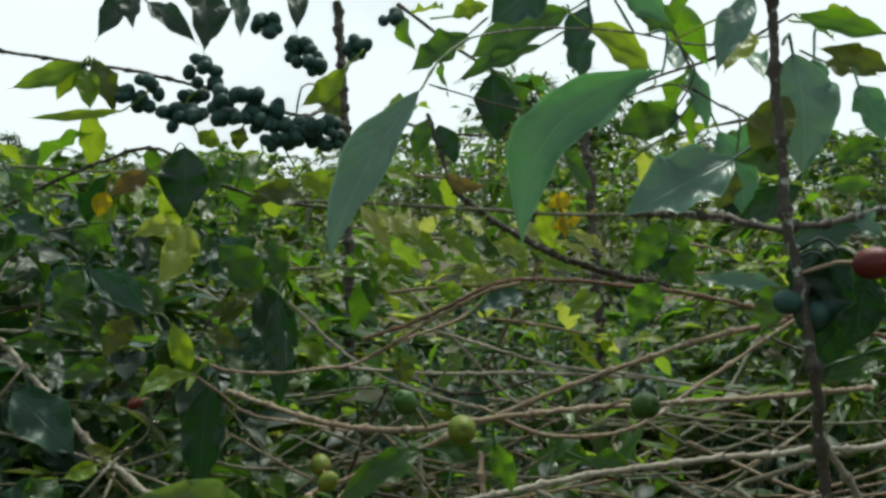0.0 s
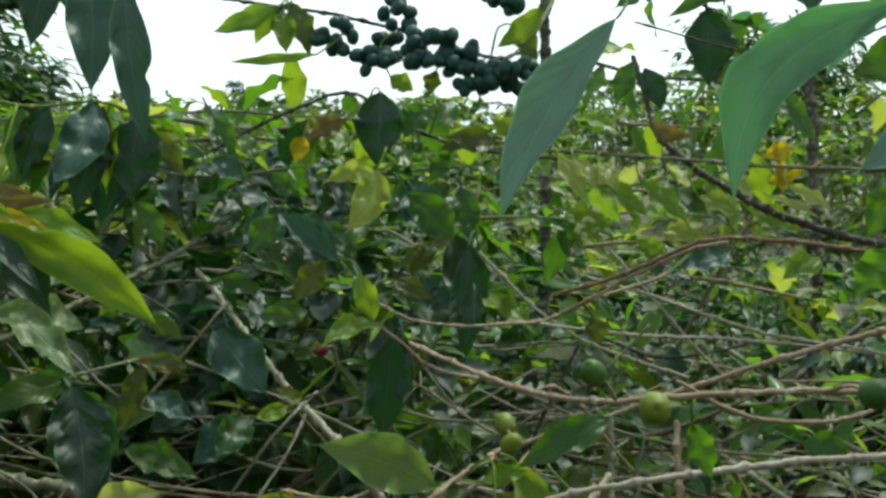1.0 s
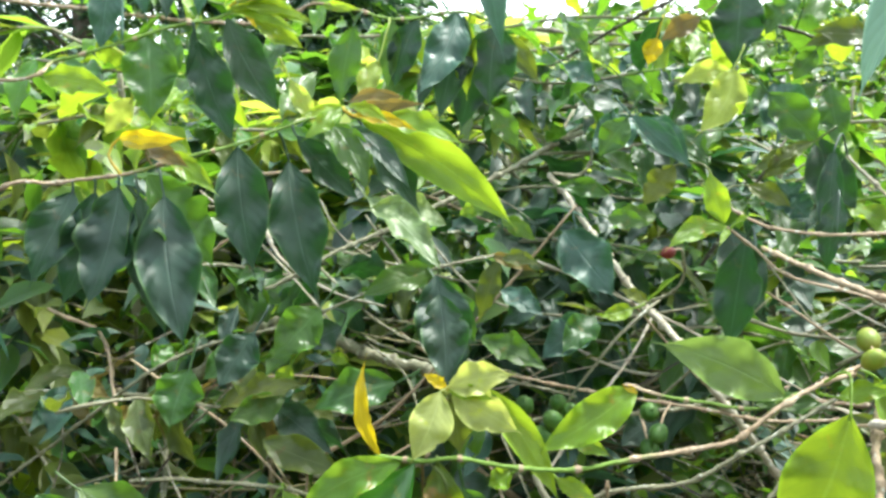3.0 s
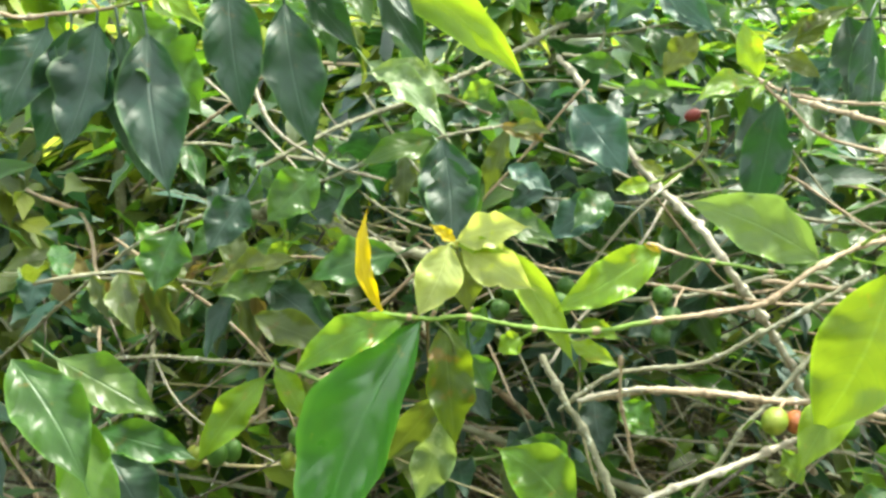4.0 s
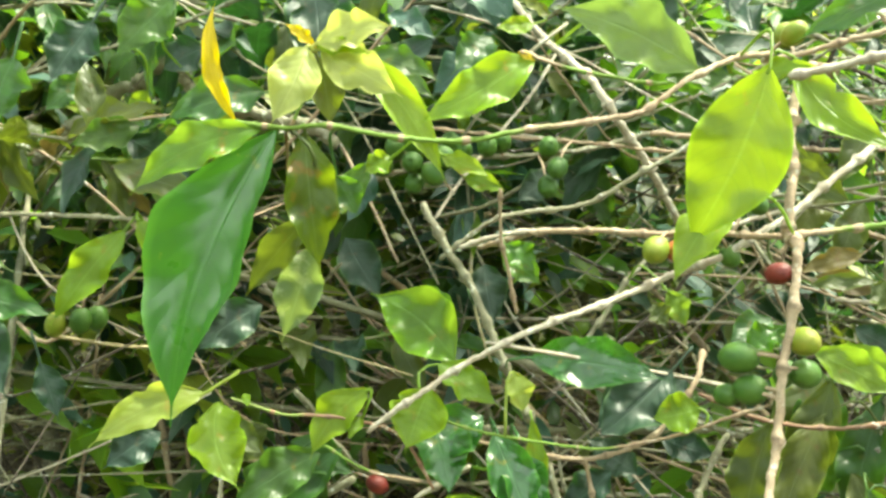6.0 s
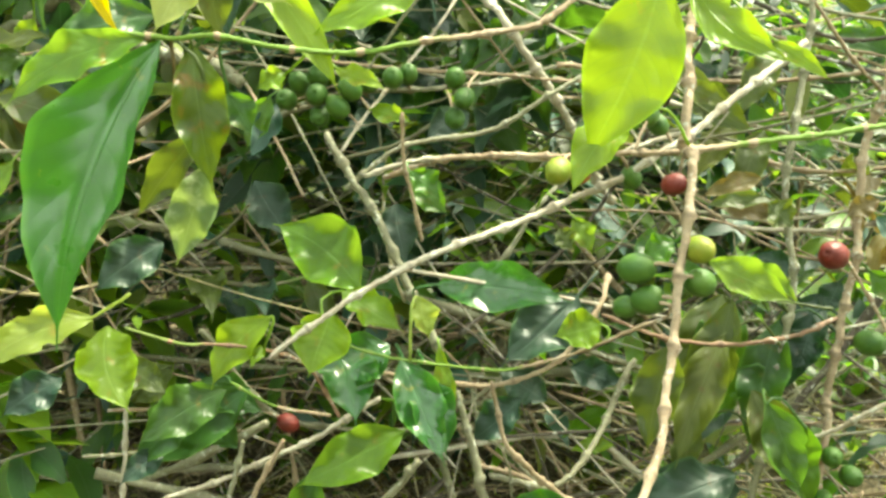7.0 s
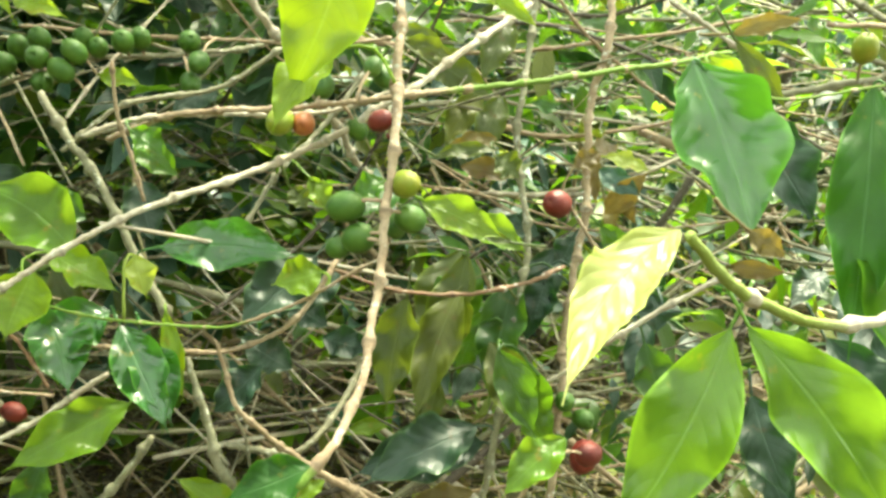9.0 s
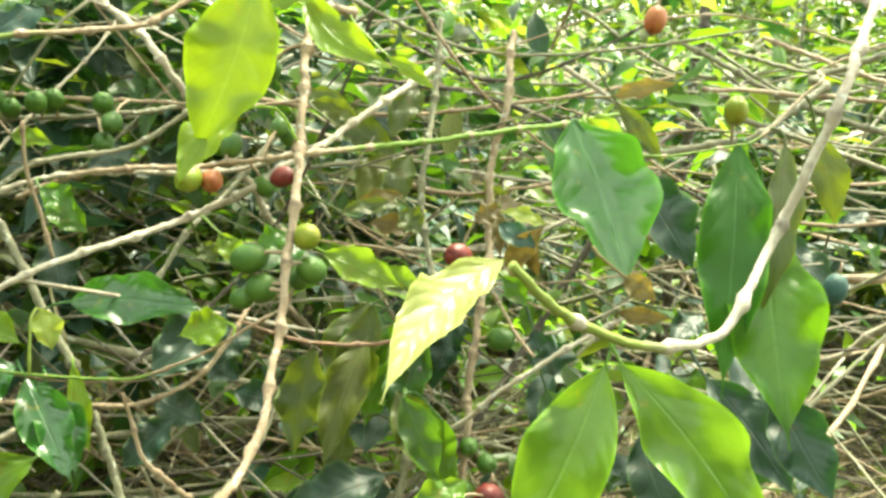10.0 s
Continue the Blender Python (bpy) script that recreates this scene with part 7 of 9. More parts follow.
leaf(r2, (0.1388, 0.5077, 0.6589), (0.2166, 0.4922, 0.5682), (0.24, -0.90, 0.36), 0.0446, "grassy", side=0.04, bend=0.032, stalk=(0.1258, 0.5103, 0.6780))
leaf(r2, (0.1059, 0.6086, 0.7620), (0.1440, 0.5600, 0.6800), (0.23, -0.79, 0.56), 0.0610, "emerald", side=0.02, wave=0.22, bend=0.013, stalk=(0.1140, 0.6078, 0.7551), fold=0.36, bulge=0.24)
leaf(r2, (0.1135, 0.6207, 0.7628), (0.1363, 0.6155, 0.7339), (0.17, -0.93, 0.31), 0.0203, "lime", bend=0.067, side=-0.023, stalk=(0.1159, 0.6085, 0.7546))
leaf(r2, (0.2048, 0.6532, 0.7511), (0.2020, 0.5889, 0.6141), (-0.05, -0.90, 0.43), 0.0417, "deep", bend=0.076, side=-0.003, stalk=(0.2090, 0.6481, 0.7516))
leaf(r2, (0.2320, 0.6581, 0.7523), (0.2202, 0.6045, 0.6546), (0.27, -0.86, 0.44), 0.0224, "olive", bend=0.067, side=0.004, stalk=(0.2230, 0.6616, 0.7597))
leaf(r2, (0.2262, 0.6414, 0.7017), (0.2379, 0.5682, 0.5971), (-0.04, -0.82, 0.57), 0.0555, "green", bend=0.047, side=-0.028, stalk=(0.2090, 0.6481, 0.7516))
leaf(r2, (0.2586, 0.6949, 0.7546), (0.2742, 0.6796, 0.6972), (-0.07, -0.97, 0.24), 0.0243, "olive", bend=0.084, side=0.018, stalk=(0.2451, 0.6851, 0.7795))
leaf(r2, (0.1387, 0.5543, 0.6896), (0.1573, 0.5489, 0.6793), (-0.05, -0.92, 0.39), 0.0133, "bronze", bend=0.05, side=-0.006, stalk=(0.1217, 0.5593, 0.7029), label="withered bronze-brown leaf")
leaf(r3, (0.1514, 0.7189, 0.7176), (0.1958, 0.6869, 0.6598), (0.11, -0.83, 0.55), 0.0431, "dark", bend=0.079, side=-0.029, stalk=(0.1540, 0.7461, 0.7262))
cherry(r3, (0.2159, 0.7434, 0.7624), 0.0199, "lime", stalk=(0.2180, 0.7581, 0.7406), label="yellowing green coffee cherry")
cherry(r3, (0.2903, 0.7148, 0.6510), 0.0197, "dark", stalk=(0.2933, 0.7188, 0.6690))
leaf(r6, (0.0599, 0.6052, 0.5369), (0.0280, 0.5707, 0.5110), (0.01, -0.61, 0.79), 0.0273, "fresh", bend=0.059, side=-0.018)
cherry(r6, (0.0738, 0.6409, 0.5082), 0.0191, "red", stalk=(0.0489, 0.6066, 0.5198), label="ripe dull red coffee cherry")
leaf(m25, (-0.3863, 0.8169, 0.8084), (-0.4181, 0.7930, 0.7826), (0.25, -0.84, 0.48), 0.0253, "dark", bend=0.027, side=-0.004, stalk=(-0.3729, 0.8269, 0.8232))
cherry(m25, (-0.2455, 0.7602, 0.7211), 0.0190, "green", stalk=(-0.2481, 0.7974, 0.7352))
leaf(m26, (-0.3262, 0.8023, 0.7968), (-0.3612, 0.7769, 0.7723), (0.16, -0.79, 0.59), 0.0300, "blue", bend=0.021, side=0.027, stalk=(-0.2937, 0.8184, 0.7663))
leaf(m26, (-0.3168, 0.7414, 0.7096), (-0.2751, 0.7315, 0.7043), (-0.10, -0.76, 0.64), 0.0172, "lime", bend=0.049, side=-0.007, stalk=(-0.3195, 0.7446, 0.7062))
cherry(m26, (-0.3375, 0.7238, 0.7125), 0.0199, "green", stalk=(-0.3233, 0.7332, 0.6965))
cherry(m26, (-0.3304, 0.7316, 0.7257), 0.0199, "green", stalk=(-0.3195, 0.7446, 0.7062))


# ---- more leaves on the same shrubs ----
leaf(d7, (-0.2120, 0.8245, 1.0199), (-0.2513, 0.7955, 1.0151), (0.27, -0.89, 0.36), 0.0184, "pale", side=-0.08, bend=0.05)
leaf(d6, (-0.3354, 0.9180, 0.9773), (-0.3630, 0.8777, 0.9421), (0.35, -0.84, 0.41), 0.0366, "blue", bend=0.06, side=0.04, stalk=(-0.3246, 0.9210, 0.9842))
leaf(d6, (-0.3237, 0.8999, 0.9778), (-0.2608, 0.8763, 0.9313), (0.30, -0.86, 0.42), 0.0314, "blue", bend=0.08, side=0.05, stalk=(-0.3256, 0.9004, 0.9854))
leaf(d6, (-0.3118, 0.9522, 0.9658), (-0.2583, 0.9277, 0.9271), (0.28, -0.86, 0.42), 0.0309, "mid", bend=0.05, stalk=(-0.3190, 0.9517, 0.9743))
leaf(d6, (-0.2107, 0.9466, 1.0091), (-0.1714, 0.9274, 0.9519), (0.20, -0.90, 0.39), 0.0468, "blue", bend=0.05, side=-0.03, stalk=(-0.2144, 0.9470, 1.0185))
leaf(d6, (-0.1644, 0.9659, 1.0066), (-0.1459, 0.9421, 0.9457), (0.16, -0.91, 0.39), 0.0293, "mid", bend=0.05, stalk=(-0.1687, 0.9662, 1.0167))
leaf(d6, (-0.1266, 0.9478, 1.0512), (-0.1747, 0.9079, 1.0555), (0.16, -0.93, 0.33), 0.0271, "olive", bend=0.07, side=0.04, stalk=(-0.1180, 0.9495, 1.0513))
leaf(b2, (-0.0691, 0.9887, 1.0393), (-0.0362, 0.9691, 0.9897), (0.05, -0.77, 0.64), 0.0225, "cream_glare", bend=0.06, stalk=(-0.0705, 0.9893, 1.0467))
leaf(b2, (-0.0406, 1.0139, 1.0298), (-0.0169, 1.0159, 1.0060), (0.02, -0.73, 0.68), 0.0198, "cream_glare", bend=0.05, stalk=(-0.0466, 1.0135, 1.0367))
leaf(b2, (0.1667, 1.0578, 1.0506), (0.1329, 1.0496, 1.0385), (-0.14, -0.93, 0.33), 0.0198, "yellow", bend=0.05, stalk=(0.1743, 1.0588, 1.0461))
leaf(b2, (0.1529, 1.0536, 1.0388), (0.1609, 1.0518, 1.0089), (-0.14, -0.93, 0.35), 0.0151, "yellow", bend=0.05, stalk=(0.1504, 1.0538, 1.0446))
leaf(b4, (0.1306, 0.9531, 1.0061), (0.1810, 0.9606, 0.9839), (-0.10, -0.61, 0.78), 0.0116, "cream_glare", bend=0.03, stalk=(0.1243, 0.9520, 1.0081))
leaf(b4, (0.0943, 0.9193, 0.9544), (0.0430, 0.8769, 0.9421), (-0.07, -0.90, 0.42), 0.0283, "blue", bend=0.07, side=0.03, stalk=(0.1013, 0.9210, 0.9565))
leaf(b4, (0.1792, 0.9563, 0.9498), (0.1397, 0.9255, 0.9296), (-0.16, -0.89, 0.43), 0.0270, "lime", bend=0.05, stalk=(0.1863, 0.9582, 0.9536))
leaf(b4, (0.0387, 0.9887, 0.9405), (0.0076, 0.9847, 0.9595), (-0.02, -0.91, 0.41), 0.0225, "fresh", bend=0.05, stalk=(0.0471, 0.9899, 0.9367))
b13 = twig(shrub_b, ((0.0007, 1.0661, 1.1445), (0.0188, 1.0430, 1.0902), (0.0334, 1.0212, 1.0541), (0.0713, 1.0052, 1.0278), (0.1250, 0.9917, 0.9952), (0.1787, 0.9794, 0.9727), (0.2554, 0.9723, 0.9558)), 0.0030, 0.0042, "dark")
leaf(b13, (0.0200, 1.0106, 1.0748), (0.0670, 0.9982, 1.0634), (-0.04, -0.95, 0.31), 0.0191, "bronze", side=-0.22, bend=0.1, label='withered dark brown curled leaf')
leaf(b13, (0.0125, 1.0360, 1.1301), (0.0326, 1.0345, 1.0819), (-0.02, -0.96, 0.28), 0.0256, "dark", bend=0.05, side=0.05)
leaf(b13, (-0.0003, 1.0549, 1.1376), (-0.0159, 1.0463, 1.0901), (0.01, -0.96, 0.27), 0.0237, "mid", bend=0.05)
leaf(m12, (-0.4074, 0.7381, 0.7876), (-0.3322, 0.7207, 0.7730), (0.34, -0.63, 0.70), 0.0272, "mid", bend=0.06, side=0.04)
leaf(m12, (-0.3192, 0.7986, 0.8030), (-0.3579, 0.7560, 0.7679), (0.35, -0.74, 0.57), 0.0374, "blue", bend=0.07, side=-0.03)
leaf(m12, (-0.3825, 0.6297, 0.8727), (-0.3591, 0.6045, 0.7914), (0.45, -0.69, 0.56), 0.0461, "dark", bend=0.06, side=0.03)
leaf(d5, (-0.3704, 0.7141, 0.8714), (-0.3273, 0.7022, 0.8715), (0.40, -0.76, 0.51), 0.0152, "olive", bend=0.05, side=0.03)
leaf(d1, (-0.2866, 0.8563, 0.8913), (-0.3227, 0.8184, 0.8919), (0.32, -0.82, 0.48), 0.0228, "mid", bend=0.06)
leaf(d1, (-0.4802, 0.9072, 0.8676), (-0.4382, 0.9128, 0.8428), (0.41, -0.77, 0.48), 0.0209, "fresh", bend=0.06)
leaf(d1, (-0.4934, 0.9065, 0.8847), (-0.5303, 0.8971, 0.8667), (0.46, -0.76, 0.47), 0.0233, "fresh", bend=0.06)
leaf(a2, (-0.4286, 0.4711, 1.0716), (-0.3583, 0.4743, 1.0600), (0.62, -0.66, 0.43), 0.0103, "lime", bend=0.07, side=0.05)
leaf(a2, (-0.4275, 0.4713, 1.0694), (-0.3654, 0.4686, 1.0524), (0.62, -0.65, 0.43), 0.0095, "lime", bend=0.07, side=0.05)
leaf(a2, (-0.4315, 0.4699, 1.0738), (-0.3899, 0.4607, 1.0831), (0.64, -0.64, 0.41), 0.0087, "lime", bend=0.07, side=0.05)
leaf(a2, (-0.4287, 0.4714, 1.0730), (-0.3667, 0.4725, 1.0749), (0.63, -0.66, 0.42), 0.0076, "yellow", bend=0.07, side=0.05)
leaf(a2, (-0.4246, 0.4736, 1.0721), (-0.3436, 0.4866, 1.0779), (0.61, -0.67, 0.42), 0.0079, "lime", bend=0.07, side=0.05)
leaf(a1, (-0.3905, 0.5395, 1.0114), (-0.3435, 0.5437, 1.0135), (0.53, -0.69, 0.49), 0.0106, "bronze", bend=0.07, side=0.04)
leaf(a1, (-0.3910, 0.5387, 1.0092), (-0.3515, 0.5354, 0.9962), (0.53, -0.68, 0.50), 0.0105, "lime", bend=0.07, side=0.04)
leaf(a1, (-0.3936, 0.5369, 1.0078), (-0.4027, 0.5039, 0.9873), (0.56, -0.66, 0.51), 0.0131, "fresh", bend=0.07, side=0.04)
leaf(a1, (-0.3875, 0.5379, 0.9954), (-0.3359, 0.5352, 0.9517), (0.51, -0.68, 0.53), 0.0152, "dark", bend=0.07, side=0.04)
leaf(a1, (-0.3976, 0.5321, 0.9958), (-0.3618, 0.5204, 0.9527), (0.53, -0.66, 0.53), 0.0236, "mid", bend=0.07, side=0.04)
leaf(a5, (-0.3941, 0.6348, 0.8589), (-0.3501, 0.6159, 0.8144), (0.46, -0.69, 0.56), 0.0293, "blue", bend=0.05)
leaf(a5, (-0.3645, 0.6063, 0.8648), (-0.3441, 0.5812, 0.8003), (0.45, -0.68, 0.57), 0.0372, "dark", bend=0.05, side=0.03)
leaf(d1, (-0.3563, 0.8023, 0.8806), (-0.2971, 0.7899, 0.8249), (0.35, -0.78, 0.51), 0.0476, "blue", bend=0.06)
leaf(d4, (-0.1674, 0.8585, 0.9620), (-0.1909, 0.8384, 0.9312), (0.21, -0.88, 0.43), 0.0196, "olive", bend=0.09, side=0.08)
leaf(d7, (-0.2349, 0.9020, 1.0205), (-0.2729, 0.8542, 1.0103), (0.28, -0.89, 0.36), 0.0229, "pale", side=-0.06, bend=0.07)
leaf(d7, (-0.3175, 0.8692, 0.9805), (-0.3382, 0.8163, 0.9535), (0.36, -0.84, 0.41), 0.0339, "blue", bend=0.07)
leaf(d7, (-0.3127, 0.8714, 0.9777), (-0.2587, 0.8597, 0.9402), (0.31, -0.86, 0.42), 0.0275, "blue", bend=0.07)
leaf(d7, (-0.2837, 0.9093, 0.9665), (-0.2475, 0.8890, 0.9369), (0.28, -0.86, 0.42), 0.0238, "mid", bend=0.07)
leaf(m12, (-0.3624, 0.6670, 0.8119), (-0.2997, 0.6649, 0.7967), (0.34, -0.63, 0.70), 0.0237, "mid", bend=0.07)
leaf(m12, (-0.3913, 0.7486, 0.8333), (-0.3410, 0.7388, 0.8153), (0.35, -0.65, 0.67), 0.0232, "blue", bend=0.07)
leaf(m12, (-0.3007, 0.7513, 0.8192), (-0.3115, 0.7050, 0.7964), (0.35, -0.75, 0.57), 0.0288, "mid", bend=0.07)
leaf(b1, (0.1859, 0.4785, 1.1220), (0.1861, 0.4650, 1.0557), (-0.36, -0.90, 0.26), 0.0341, "hazy_sheen", side=0.05, bend=0.05, stalk=(0.1727, 0.4588, 1.1229))
leaf(b1, (0.1786, 0.4674, 1.0993), (0.1619, 0.4556, 1.0596), (-0.34, -0.90, 0.27), 0.0234, "olive", side=-0.05, bend=0.06)
leaf(b1, (0.1810, 0.4654, 1.0628), (0.1435, 0.4463, 1.0668), (-0.33, -0.90, 0.30), 0.0154, "mid", bend=0.06)
leaf(b1, (0.1907, 0.4748, 1.0545), (0.1629, 0.4943, 1.0337), (-0.33, -0.88, 0.33), 0.0176, "dark", bend=0.06)
leaf(b1, (0.1867, 0.4433, 1.0245), (0.1720, 0.4319, 0.9934), (-0.35, -0.85, 0.40), 0.0240, "dark", bend=0.05)
leaf(b1, (0.1910, 0.4514, 0.9910), (0.2094, 0.4591, 0.9532), (-0.37, -0.81, 0.45), 0.0212, "dark", bend=0.05)
b14 = twig(shrub_b, ((0.1691, 0.4392, 1.0353), (0.1951, 0.4637, 1.0353), (0.2336, 0.5033, 1.0392), (0.2959, 0.5626, 1.0460)), 0.0019, 0.0017, "dark")
b15 = twig(shrub_b, ((0.1704, 0.4390, 1.0326), (0.1642, 0.4643, 1.0357), (0.1602, 0.5246, 1.0380), (0.1556, 0.6048, 1.0387), (0.1560, 0.7049, 1.0364)), 0.0016, 0.0021, "dark")
b16 = twig(shrub_b, ((0.1758, 0.4194, 0.9485), (0.1879, 0.4283, 0.9304), (0.2037, 0.4369, 0.9095), (0.2161, 0.4456, 0.8893)), 0.0015, 0.0019, "white")
leaf(b14, (0.2275, 0.5033, 1.0383), (0.2483, 0.5024, 1.0277), (-0.33, -0.69, 0.64), 0.0159, "hazy_sheen", bend=0.05)
leaf(b15, (0.1692, 0.6643, 1.0310), (0.1471, 0.6627, 0.9926), (-0.22, -0.90, 0.37), 0.0242, "green", bend=0.06)
m30 = twig(shrub_m, ((-0.2749, 0.6356, 0.5378), (-0.2406, 0.6319, 0.5419), (-0.2034, 0.6288, 0.5465), (-0.1720, 0.6343, 0.5479), (-0.1452, 0.6417, 0.5575), (-0.1236, 0.6505, 0.5744), (-0.1078, 0.6736, 0.6062), (-0.1083, 0.6990, 0.6198)), 0.0012, 0.0020, "tan")
m31 = twig(shrub_m, ((-0.4413, 1.0540, 0.3350), (-0.4152, 1.0441, 0.2895), (-0.3865, 1.0388, 0.2234), (-0.3679, 1.0372, 0.1744), (-0.3489, 1.0333, 0.1178)), 0.0041, 0.0056, "grey")
m32 = twig(shrub_m, ((-0.2461, 0.7882, 0.4683), (-0.2281, 0.7756, 0.4184), (-0.2076, 0.7752, 0.4062), (-0.1862, 0.7821, 0.3832), (-0.1504, 0.7886, 0.3513)), 0.0015, 0.0015, "grey")
m33 = twig(shrub_m, ((-0.2105, 0.7167, 0.4241), (-0.1676, 0.7134, 0.4251), (-0.1487, 0.7141, 0.4174), (-0.1151, 0.7164, 0.4073), (-0.0808, 0.7264, 0.3873)), 0.0018, 0.0023, "tan")
leaf(a5, (-0.4219, 0.7068, 0.8972), (-0.4693, 0.6470, 0.9147), (0.48, -0.68, 0.56), 0.0293, "mottled", side=-0.08, bend=0.06)
leaf(r2, (0.1207, 0.6537, 0.7626), (0.1333, 0.6339, 0.7266), (-0.05, -0.90, 0.43), 0.0238, "fresh", bend=0.05)
leaf(m24, (-0.5684, 0.3911, 0.7427), (-0.4946, 0.3859, 0.6681), (0.66, -0.41, 0.62), 0.0469, "mid", bend=0.06, side=0.04)
leaf(m24, (-0.5671, 0.4555, 0.6444), (-0.5131, 0.4477, 0.5974), (0.60, -0.44, 0.67), 0.0451, "dark", bend=0.06)
leaf(m9, (-0.2571, 0.6809, 0.6735), (-0.2278, 0.6903, 0.6488), (0.26, -0.72, 0.64), 0.0231, "green", bend=0.06)
leaf(m8, (-0.2887, 0.6669, 0.6191), (-0.3273, 0.6499, 0.6381), (0.33, -0.67, 0.66), 0.0308, "mid", bend=0.06)
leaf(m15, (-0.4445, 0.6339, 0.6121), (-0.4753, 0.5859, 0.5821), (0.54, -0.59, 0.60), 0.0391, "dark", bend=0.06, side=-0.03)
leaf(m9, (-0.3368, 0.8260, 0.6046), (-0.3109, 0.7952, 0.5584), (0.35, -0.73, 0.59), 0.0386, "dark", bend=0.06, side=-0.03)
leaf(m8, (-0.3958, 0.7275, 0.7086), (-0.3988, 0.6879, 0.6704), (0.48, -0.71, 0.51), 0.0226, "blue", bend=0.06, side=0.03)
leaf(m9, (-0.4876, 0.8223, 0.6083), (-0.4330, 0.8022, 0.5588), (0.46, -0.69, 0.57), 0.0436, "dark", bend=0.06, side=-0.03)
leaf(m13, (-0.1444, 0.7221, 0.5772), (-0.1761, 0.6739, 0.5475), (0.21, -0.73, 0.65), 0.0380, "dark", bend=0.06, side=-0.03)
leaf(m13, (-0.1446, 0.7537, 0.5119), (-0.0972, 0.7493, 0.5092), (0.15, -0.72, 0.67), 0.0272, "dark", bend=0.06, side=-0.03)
leaf(m5, (-0.0639, 0.6740, 0.6616), (-0.0842, 0.6369, 0.6479), (0.13, -0.80, 0.59), 0.0224, "mid", bend=0.06, side=-0.03)
leaf(m19, (-0.0326, 0.7335, 0.6045), (-0.0429, 0.6796, 0.5383), (0.07, -0.76, 0.65), 0.0390, "olive", bend=0.06, side=-0.03)
leaf(m19, (-0.0032, 0.7009, 0.5500), (0.0465, 0.6756, 0.4927), (-0.01, -0.72, 0.70), 0.0355, "olive", bend=0.06, side=-0.03)
leaf(m19, (-0.0193, 0.7998, 0.4966), (-0.0385, 0.7557, 0.4639), (0.05, -0.72, 0.69), 0.0235, "dark", bend=0.06, side=-0.03)
leaf(m19, (-0.0515, 0.8120, 0.6473), (0.0029, 0.8111, 0.6460), (0.05, -0.83, 0.55), 0.0200, "bronze", bend=0.06, side=-0.03)
leaf(m5, (-0.0254, 0.7036, 0.6378), (0.0206, 0.6925, 0.6198), (0.03, -0.80, 0.60), 0.0231, "fresh", bend=0.06, side=0.03)
leaf(m15, (-0.3497, 0.5733, 0.5349), (-0.3905, 0.5221, 0.5071), (0.47, -0.55, 0.70), 0.0366, "mid", bend=0.06, side=-0.03)
leaf(m14, (-0.4473, 0.5768, 0.5301), (-0.3985, 0.5703, 0.5205), (0.50, -0.55, 0.67), 0.0262, "olive", bend=0.06, side=0.03)
leaf(m15, (-0.5235, 0.5897, 0.4973), (-0.5497, 0.5475, 0.4769), (0.56, -0.48, 0.67), 0.0362, "dark", bend=0.06, side=-0.03)
leaf(m15, (-0.4083, 0.5692, 0.4703), (-0.4231, 0.5349, 0.4575), (0.48, -0.50, 0.72), 0.0220, "dark", bend=0.06, side=-0.03)
leaf(m13, (-0.2306, 0.5967, 0.5847), (-0.2606, 0.5534, 0.5653), (0.35, -0.65, 0.67), 0.0373, "glossy", bend=0.06, side=-0.03)
leaf(m19, (-0.0187, 0.8415, 0.6002), (0.0178, 0.8299, 0.5908), (0.02, -0.81, 0.59), 0.0226, "dark", bend=0.06, side=-0.03)
leaf(m19, (-0.0557, 0.9190, 0.6882), (-0.0776, 0.8704, 0.6472), (0.09, -0.85, 0.51), 0.0300, "olive", bend=0.06, side=-0.03)
leaf(m19, (-0.0988, 0.8610, 0.7327), (-0.0316, 0.8510, 0.6951), (0.09, -0.87, 0.48), 0.0317, "olive", bend=0.06, side=-0.03)
leaf(m8, (-0.2868, 0.8785, 0.6837), (-0.3133, 0.8362, 0.6634), (0.33, -0.80, 0.50), 0.0308, "dark", bend=0.06, side=-0.03)
leaf(m20, (0.0658, 0.7575, 0.6348), (0.0935, 0.7539, 0.6712), (0.00, -0.85, 0.52), 0.0199, "bronze", bend=0.06, side=-0.03)
leaf(m20, (0.0584, 0.7662, 0.6653), (0.0917, 0.7473, 0.6525), (0.01, -0.86, 0.51), 0.0183, "blue", bend=0.06, side=-0.03)
leaf(r2, (0.1936, 0.6376, 0.6476), (0.1722, 0.6067, 0.6327), (-0.16, -0.80, 0.57), 0.0187, "dark", bend=0.06, side=-0.03)
leaf(r2, (0.1653, 0.6367, 0.5659), (0.1910, 0.6042, 0.5174), (-0.14, -0.72, 0.68), 0.0330, "dark", bend=0.06, side=-0.03)
leaf(m19, (0.0111, 0.7146, 0.5399), (0.0329, 0.6818, 0.4930), (0.08, -0.74, 0.67), 0.0247, "olive", bend=0.06, side=0.03)
leaf(m19, (0.0320, 0.7813, 0.5981), (0.0036, 0.7356, 0.5433), (0.08, -0.80, 0.60), 0.0346, "dark", bend=0.06, side=0.03)
leaf(m20, (0.1070, 0.7800, 0.5483), (0.0954, 0.7425, 0.5077), (-0.02, -0.77, 0.63), 0.0220, "dark", bend=0.06, side=-0.03)
leaf(m13, (-0.1270, 0.7409, 0.5746), (-0.1459, 0.7068, 0.5485), (0.27, -0.75, 0.61), 0.0253, "dark", bend=0.06, side=-0.03)
